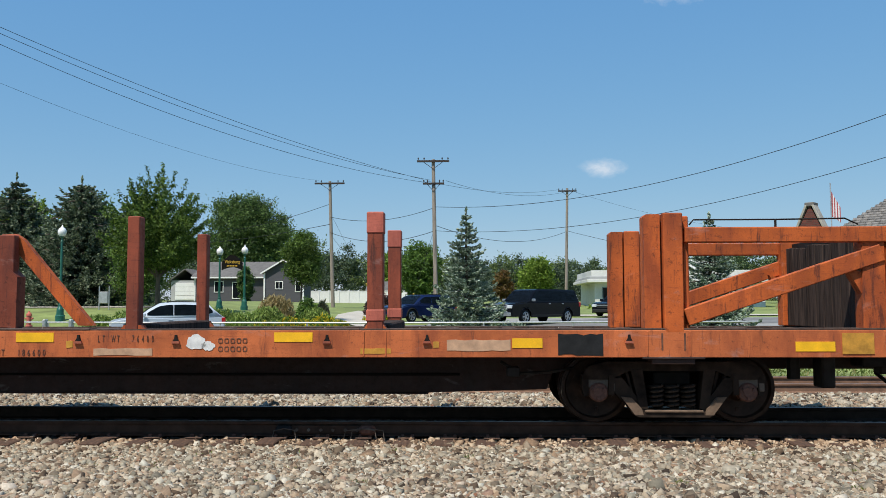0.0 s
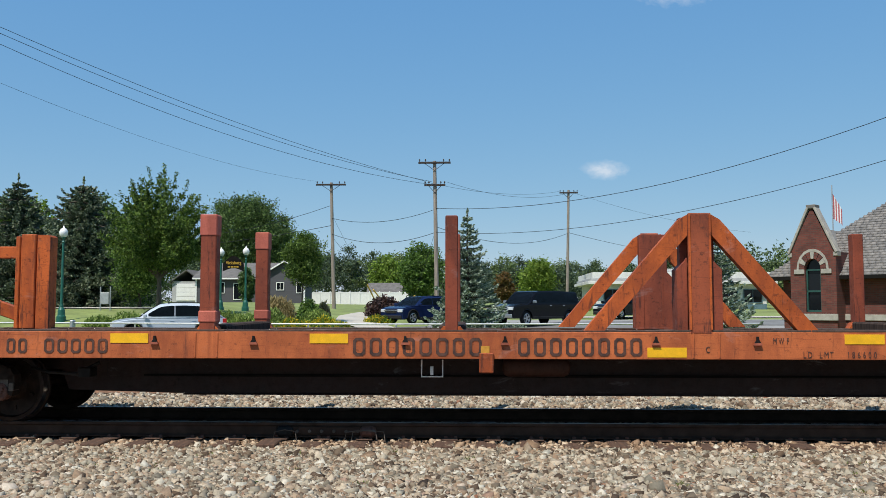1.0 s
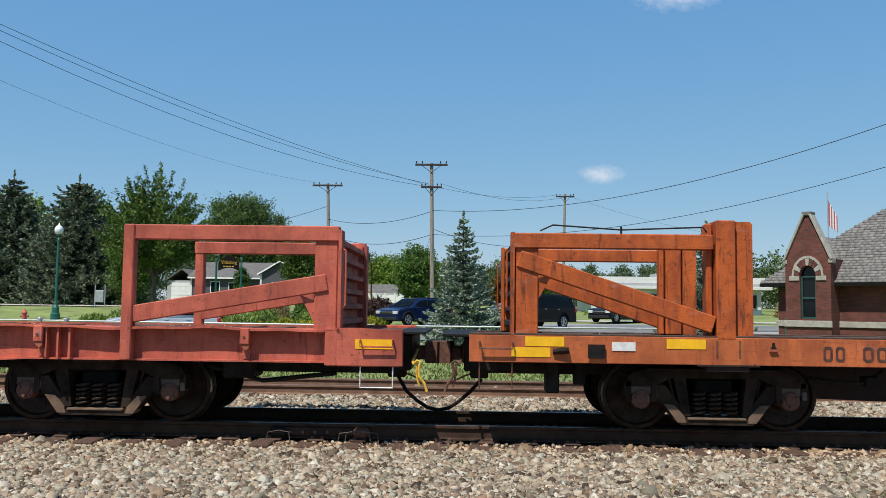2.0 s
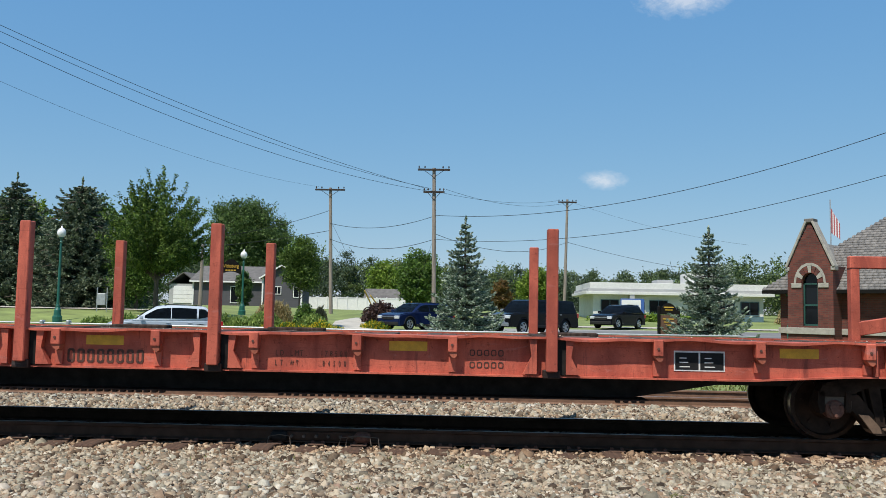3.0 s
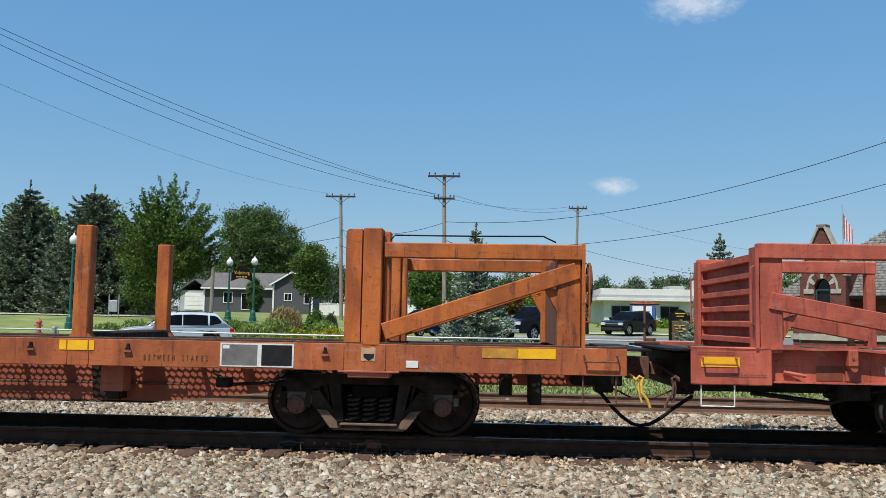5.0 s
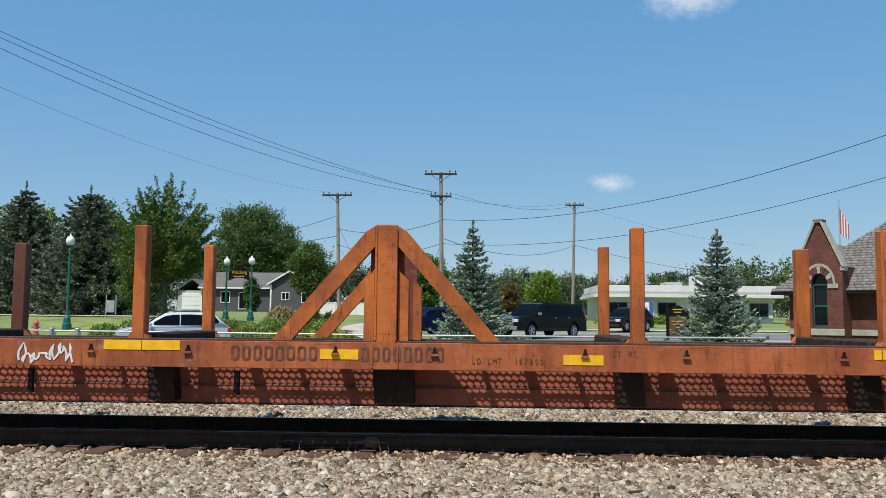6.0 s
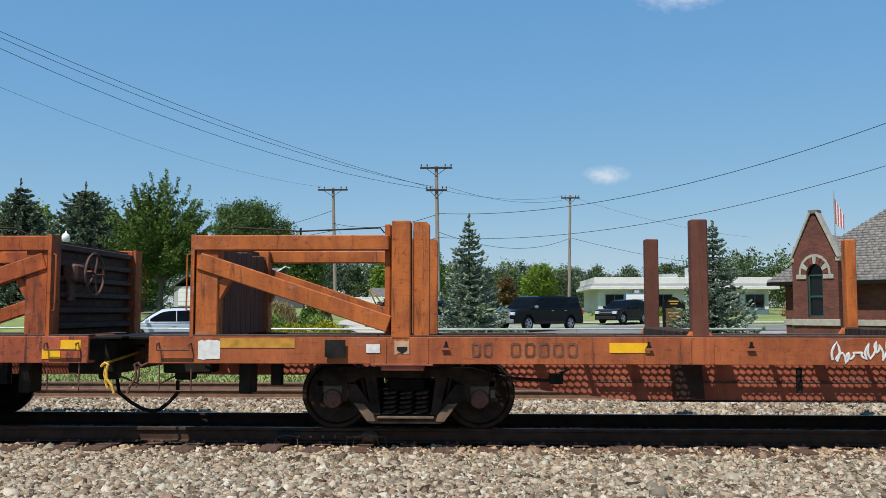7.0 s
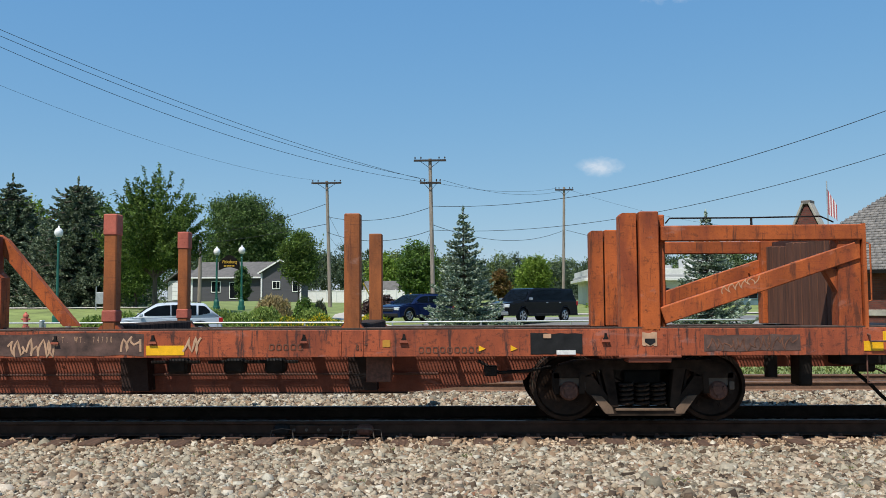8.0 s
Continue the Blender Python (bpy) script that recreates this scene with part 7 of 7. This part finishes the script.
def car_paint(name, col):
    m, nt, p = nodes_of(name)
    p.inputs["Base Color"].default_value = (*col, 1)
    p.inputs["Roughness"].default_value, p.inputs["Metallic"].default_value = 0.22, 0.0
    p.inputs["Coat Weight"].default_value, p.inputs["Coat Roughness"].default_value = 0.10, 0.04
    p.inputs["Specular IOR Level"].default_value = 0.1
    bump(nt, p, noise_tex(nt, 3, 2), 0.02, 0.01)
    return m


def vehicle(label, x, y, heading, L, W, H, paint, hood, wind, rear, belt, wheel_r, boxy=False, category="car"):
    """A motor car whose nose points along +x before it is turned. hood, wind, rear: where bonnet, windscreen top and roof end lie, from the nose."""
    t = thing("car", label, category, pose(x, y, ground_z(x, y) + 0.045, 0, 0, heading), "parked and passing cars")
    n, b = L / 2, -L / 2
    hw = W / 2
    axf, axr = n - 0.19 * L, b + 0.2 * L
    z0, zs = 0.26 if not boxy else 0.42, belt
    hood_z = belt - 0.02
    def arch(ax):
        r = wheel_r + 0.07
        return [(ax + r * math.cos(a), max(z0, wheel_r + r * math.sin(a))) for a in [math.pi * k / 8 for k in range(9)]]
    low = [(n - 0.05, z0)] + arch(axf) + arch(axr) + [(b + 0.05, z0)]
    up = [(b, z0 + 0.3), (b + 0.02, zs - 0.08), (b + 0.1, zs), (n - hood, hood_z), (n - hood * 0.7, hood_z - 0.02), (n - hood * 0.4, hood_z - 0.06), (n - hood * 0.2, hood_z - 0.11), (n - 0.10, hood_z - 0.14), (n - 0.03, hood_z - 0.19), (n, hood_z - 0.30), (n, z0 + 0.2)]
    bm = bmesh.new()
    prism(bm, low + up, -hw, hw)
    bmesh.ops.bevel(bm, geom=[e for e in bm.edges if abs(e.verts[0].co.y) > hw - 0.01 and abs(e.verts[0].co.y - e.verts[1].co.y) < 0.01 and max(e.verts[0].co.z, e.verts[1].co.z) > zs - 0.5], offset=0.07, segments=3, affect="EDGES")
    part("body", bm, paint, t)
    # greenhouse
    zr = H
    k = 0.80
    bx, fx = b + (0.10 if boxy else 0.12), n - hood
    tx, rx = n - wind, b + rear
    crown = [(fx + 0.16, zs - 0.04), (fx, zs), (fx * 0.55 + tx * 0.45, zs + (zr - zs) * 0.50), (tx + 0.08, zs + (zr - zs) * 0.88), (tx - 0.22, zr - 0.025),
             ((tx + rx) / 2, zr), (rx, zr - 0.05), (rx - 0.10, zr - 0.10), (rx * 0.55 + bx * 0.45, zs + (zr - zs) * 0.48), (bx, zs), (bx, zs - 0.04)]

    def width_at(z):
        return hw * (0.95 + (k - 0.95) * max(0.0, (z - zs) / (zr - zs)))
    def height_at(q):
        for (xa, za), (xb, zb) in zip(crown, crown[1:]):
            if xb <= q <= xa and xa > xb:
                return za + (zb - za) * (xa - q) / (xa - xb)
        return zs
    bm = bmesh.new()
    prism(bm, crown, -1.0, 1.0)
    for v in bm.verts:
        v.co.y *= width_at(v.co.z)
    bmesh.ops.bevel(bm, geom=[e for e in bm.edges if e.verts[0].co.y * e.verts[1].co.y > 0 and max(e.verts[0].co.z, e.verts[1].co.z) > zs + 0.02], offset=0.05, segments=3, affect="EDGES")
    cab = part("cabin", bm, paint, t, smooth=not boxy)
    sill = zs + 0.045
    span = fx - bx
    for s in (-1, 1):
        for u0, u1 in ((0.06, 0.405), (0.415, 0.715), (0.74, 0.95)):
            q0, q1 = fx - span * u0, fx - span * u1
            top = [(q0 + (q1 - q0) * i / 9, height_at(q0 + (q1 - q0) * i / 9) - 0.115) for i in range(10)]
            lift = 0.10 if u0 > 0.7 and not boxy else 0.0
            top = [c for c in top if c[1] > sill + lift + 0.03]
            if len(top) < 3:
                continue
            q = top + [(top[-1][0], sill + lift), (top[0][0], sill)]
            bm = bmesh.new()
            bm.faces.new([bm.verts.new((c[0], s * (width_at(c[1]) + 0.004), c[1])) for c in q])
            bmesh.ops.solidify(bm, geom=list(bm.faces), thickness=0.010)
            part("window", bm, M_glass, cab)
    for i0, sg in ((1, 1), (7, -1)):
        bm = bmesh.new()
        for (xa, za), (xb, zb) in zip(crown[i0:i0 + 2], crown[i0 + 1:i0 + 3]):
            d = Vector((abs(zb - za), 0, abs(xb - xa))).normalized() * 0.008
            ea, eb = width_at(za) * 0.88, width_at(zb) * 0.88
            bm.faces.new([bm.verts.new(c) for c in ((xa + sg * d.x, -ea, za + d.z), (xa + sg * d.x, ea, za + d.z), (xb + sg * d.x, eb, zb + d.z), (xb + sg * d.x, -eb, zb + d.z))])
        bmesh.ops.solidify(bm, geom=list(bm.faces), thickness=0.006)
        part("windscreen", bm, M_glass, cab)
    for ax in (axf, axr):
        for s in (-1, 1):
            m = pose(ax, s * (hw - 0.02), wheel_r, 90 if s < 0 else -90)
            bm = bmesh.new()
            lathe(bm, [(wheel_r * 0.62, -0.2), (wheel_r * 0.95, -0.2), (wheel_r, -0.15), (wheel_r, -0.05), (wheel_r * 0.95, 0.0), (wheel_r * 0.66, 0.0), (wheel_r * 0.64, -0.03)], 20, m)
            w = part("wheel", bm, M_tyre, t)
            bm = bmesh.new()
            for a in range(5):
                bmesh.ops.create_cube(bm, size=1, matrix=m @ Matrix.Rotation(a * 2 * math.pi / 5, 4, "Z") @ Matrix.Translation((wheel_r * 0.34, 0, -0.015)) @ Matrix.Diagonal((wheel_r * 0.6, wheel_r * 0.2, 0.03, 1)))
            pipe(bm, [m @ Vector((wheel_r * 0.62 * math.cos(q * math.pi / 9), wheel_r * 0.62 * math.sin(q * math.pi / 9), -0.01)) for q in range(19)], 0.022, 5)
            part("rim", bm, M_alloy, w)
    for s in (-1, 1):
        bm = bmesh.new()
        box(bm, n - 0.16, n + 0.012, *sorted((s * hw * 0.55, s * hw * 0.96)), hood_z - 0.38, hood_z - 0.2, 0.02)
        part("headlight", bm, M_lens, t)
        bm = bmesh.new()
        box(bm, b - 0.012, b + 0.18, *sorted((s * hw * 0.72, s * (hw + 0.006))), zs - 0.32, zs - 0.06, 0.02)
        part("tail_light", bm, M_tail, t)
        bm = bmesh.new()
        box(bm, fx - 0.28, fx - 0.12, *sorted((s * hw, s * (hw + 0.2))), zs, zs + 0.15, 0.03)
        part("door_mirror", bm, M_alloy if boxy else paint, t)
        for u in (0.40, 0.66):
            bm = bmesh.new()
            xx = fx + (bx - fx) * u
            box(bm, xx, xx + 0.18, *sorted((s * hw, s * (hw + 0.02))), zs - 0.16, zs - 0.12, 0.006)
            part("door_handle", bm, paint if not boxy else M_alloy, t)
        bm = bmesh.new()
        box(bm, axr + wheel_r + 0.1, axf - wheel_r - 0.1, *sorted((s * (hw - 0.1), s * (hw + 0.01))), z0 - 0.04, z0 + 0.1, 0.01)
        part("rocker_panel", bm, M_plastic, t)
    bm = bmesh.new()
    if boxy:
        for q in range(4):
            box(bm, n - 0.1, n + 0.03, -hw * 0.66, hw * 0.66, hood_z - 0.58 + 0.125 * q, hood_z - 0.50 + 0.125 * q, 0.015)
    else:
        box(bm, n - 0.1, n + 0.02, -hw * 0.5, hw * 0.5, hood_z - 0.44, hood_z - 0.2, 0.015)
    part("grille", bm, M_alloy if boxy else M_plastic, t)
    if not boxy:
        bm = bmesh.new()
        box(bm, n - 0.06, n + 0.032, -hw * 0.62, hw * 0.62, hood_z - 0.30, hood_z - 0.25, 0.01)
        part("chrome_bar", bm, M_alloy, t)
        for sd in (-1, 1):
            bm = bmesh.new()
            pipe(bm, [(tx - 0.25, sd * hw * 0.74, zr - 0.06), (tx - 0.35, sd * hw * 0.74, zr + 0.02), (rx + 0.25, sd * hw * 0.74, zr + 0.005), (rx + 0.12, sd * hw * 0.74, zr - 0.07)], 0.016, 6)
            part("roof_rail", bm, M_plastic, t)
    for ax in (axf, axr):
        for sd in (-1, 1):
            bm = bmesh.new()
            r = wheel_r + 0.075
            pipe(bm, [(ax + r * math.cos(math.pi * q / 10), sd * (hw + 0.002), wheel_r + r * math.sin(math.pi * q / 10)) for q in range(11)], 0.03, 6)
            part("wheel_arch", bm, paint if boxy else M_plastic, t)
    bm = bmesh.new()
    box(bm, n - 0.12, n + 0.05, -hw * 0.92, hw * 0.92, z0 + 0.04, z0 + 0.24, 0.03)
    part("front_bumper", bm, M_alloy if boxy else M_plastic, t)
    bm = bmesh.new()
    box(bm, b - 0.04, b + 0.12, -hw * 0.92, hw * 0.92, z0 + 0.04, z0 + 0.26, 0.03)
    part("rear_bumper", bm, M_plastic, t)
    return t


P_silver = car_paint("silver_car_paint", (0.42, 0.47, 0.53))
P_navy = car_paint("navy_car_paint", (0.008, 0.016, 0.055))
P_black = car_paint("black_car_paint", (0.005, 0.0055, 0.008))
vehicle("silver compact crossover on the street", -13.75, 37.0, 204, 4.75, 1.84, 1.66, P_silver, 1.15, 2.05, 0.80, 1.03, 0.36)
vehicle("dark blue crossover with its nose to the street", -3.75, 52, 228, 4.7, 1.95, 1.66, P_navy, 1.15, 2.0, 0.5, 1.08, 0.38)
vehicle("black crew-cab pickup truck with a canopy", 3.15, 50, 227, 6.3, 2.03, 2.0, P_black, 1.55, 2.3, 0.35, 1.28, 0.42, True, "pickup truck")
vehicle("black compact crossover in the parking lot", 9.75, 60, 228, 4.3, 1.80, 1.66, P_black, 1.15, 2.0, 0.65, 1.06, 0.37)



# ---- everything beyond the tracks stands on the climbing land ----
bpy.context.view_layer.update()
SETTLED = ("ground", "road", "parking_lot", "pavement", "footpath", "rail", "sleeper", "joint_bar", "ballast", "flat_car", "power_line", "camera", "sun", "weeds", "grass")
for ob in [o for o in scene.objects if o.parent is None and o.name.split(".")[0] not in SETTLED]:
    meshes = [o for o in (ob, *ob.children_recursive) if o.type == "MESH"]
    ys = [(o.matrix_world @ Vector(c)).y for o in meshes for c in o.bound_box]
    if ys:
        ob.location.z += rise((min(ys) + max(ys)) / 2 if ob.name != "depot" else 37.0)


# ---- fair-weather clouds far off ----
def cloud_material():
    m, nt, p = nodes_of("cloud_vapour")
    tc = nt.nodes.new("ShaderNodeTexCoord")
    g = nt.nodes.new("ShaderNodeTexGradient")
    g.gradient_type = "QUADRATIC_SPHERE"
    mp = nt.nodes.new("ShaderNodeMapping")
    mp.inputs["Location"].default_value, mp.inputs["Scale"].default_value = (-1, -1, 0), (2, 2, 0)
    nt.links.new(tc.outputs["Generated"], mp.inputs[0])
    nt.links.new(mp.outputs[0], g.inputs[0])
    nz = noise_tex(nt, 0.030, 8, 0.68, (1, 1.6, 1), distort=0.4)
    mul = nt.nodes.new("ShaderNodeMath")
    mul.operation = "MULTIPLY"
    nt.links.new(g.outputs["Fac"], mul.inputs[0])
    nt.links.new(nz, mul.inputs[1])
    a = ramp(nt, mul.outputs[0], [(0.12, (0, 0, 0)), (0.42, (0.62, 0.62, 0.62))])
    em = nt.nodes.new("ShaderNodeEmission")
    em.inputs[0].default_value, em.inputs[1].default_value = (0.80, 0.84, 0.90, 1), 0.85
    tr = nt.nodes.new("ShaderNodeBsdfTransparent")
    mx = nt.nodes.new("ShaderNodeMixShader")
    nt.links.new(a, mx.inputs[0])
    nt.links.new(tr.outputs[0], mx.inputs[1])
    nt.links.new(em.outputs[0], mx.inputs[2])
    nt.links.new(mx.outputs[0], nt.nodes["Material Output"].inputs[0])
    return m


M_cloud = cloud_material()
for x, z, w, h in ((290, 322, 230, 100), (478, 764, 480, 200)):
    bm = bmesh.new()
    bm.faces.new([bm.verts.new(c) for c in ((-w / 2, -h / 2, 0), (w / 2, -h / 2, 0), (w / 2, h / 2, 0), (-w / 2, h / 2, 0))])
    c = part("backdrop", bm, M_cloud, None)
    c.matrix_basis = look((x, 2000, z), (0, 0, 1.5)) @ pose(0, 0, 0, 0, 180, 0)
    tagged(c, "small white summer cloud far away", "cloud", kind="structure")

motions()
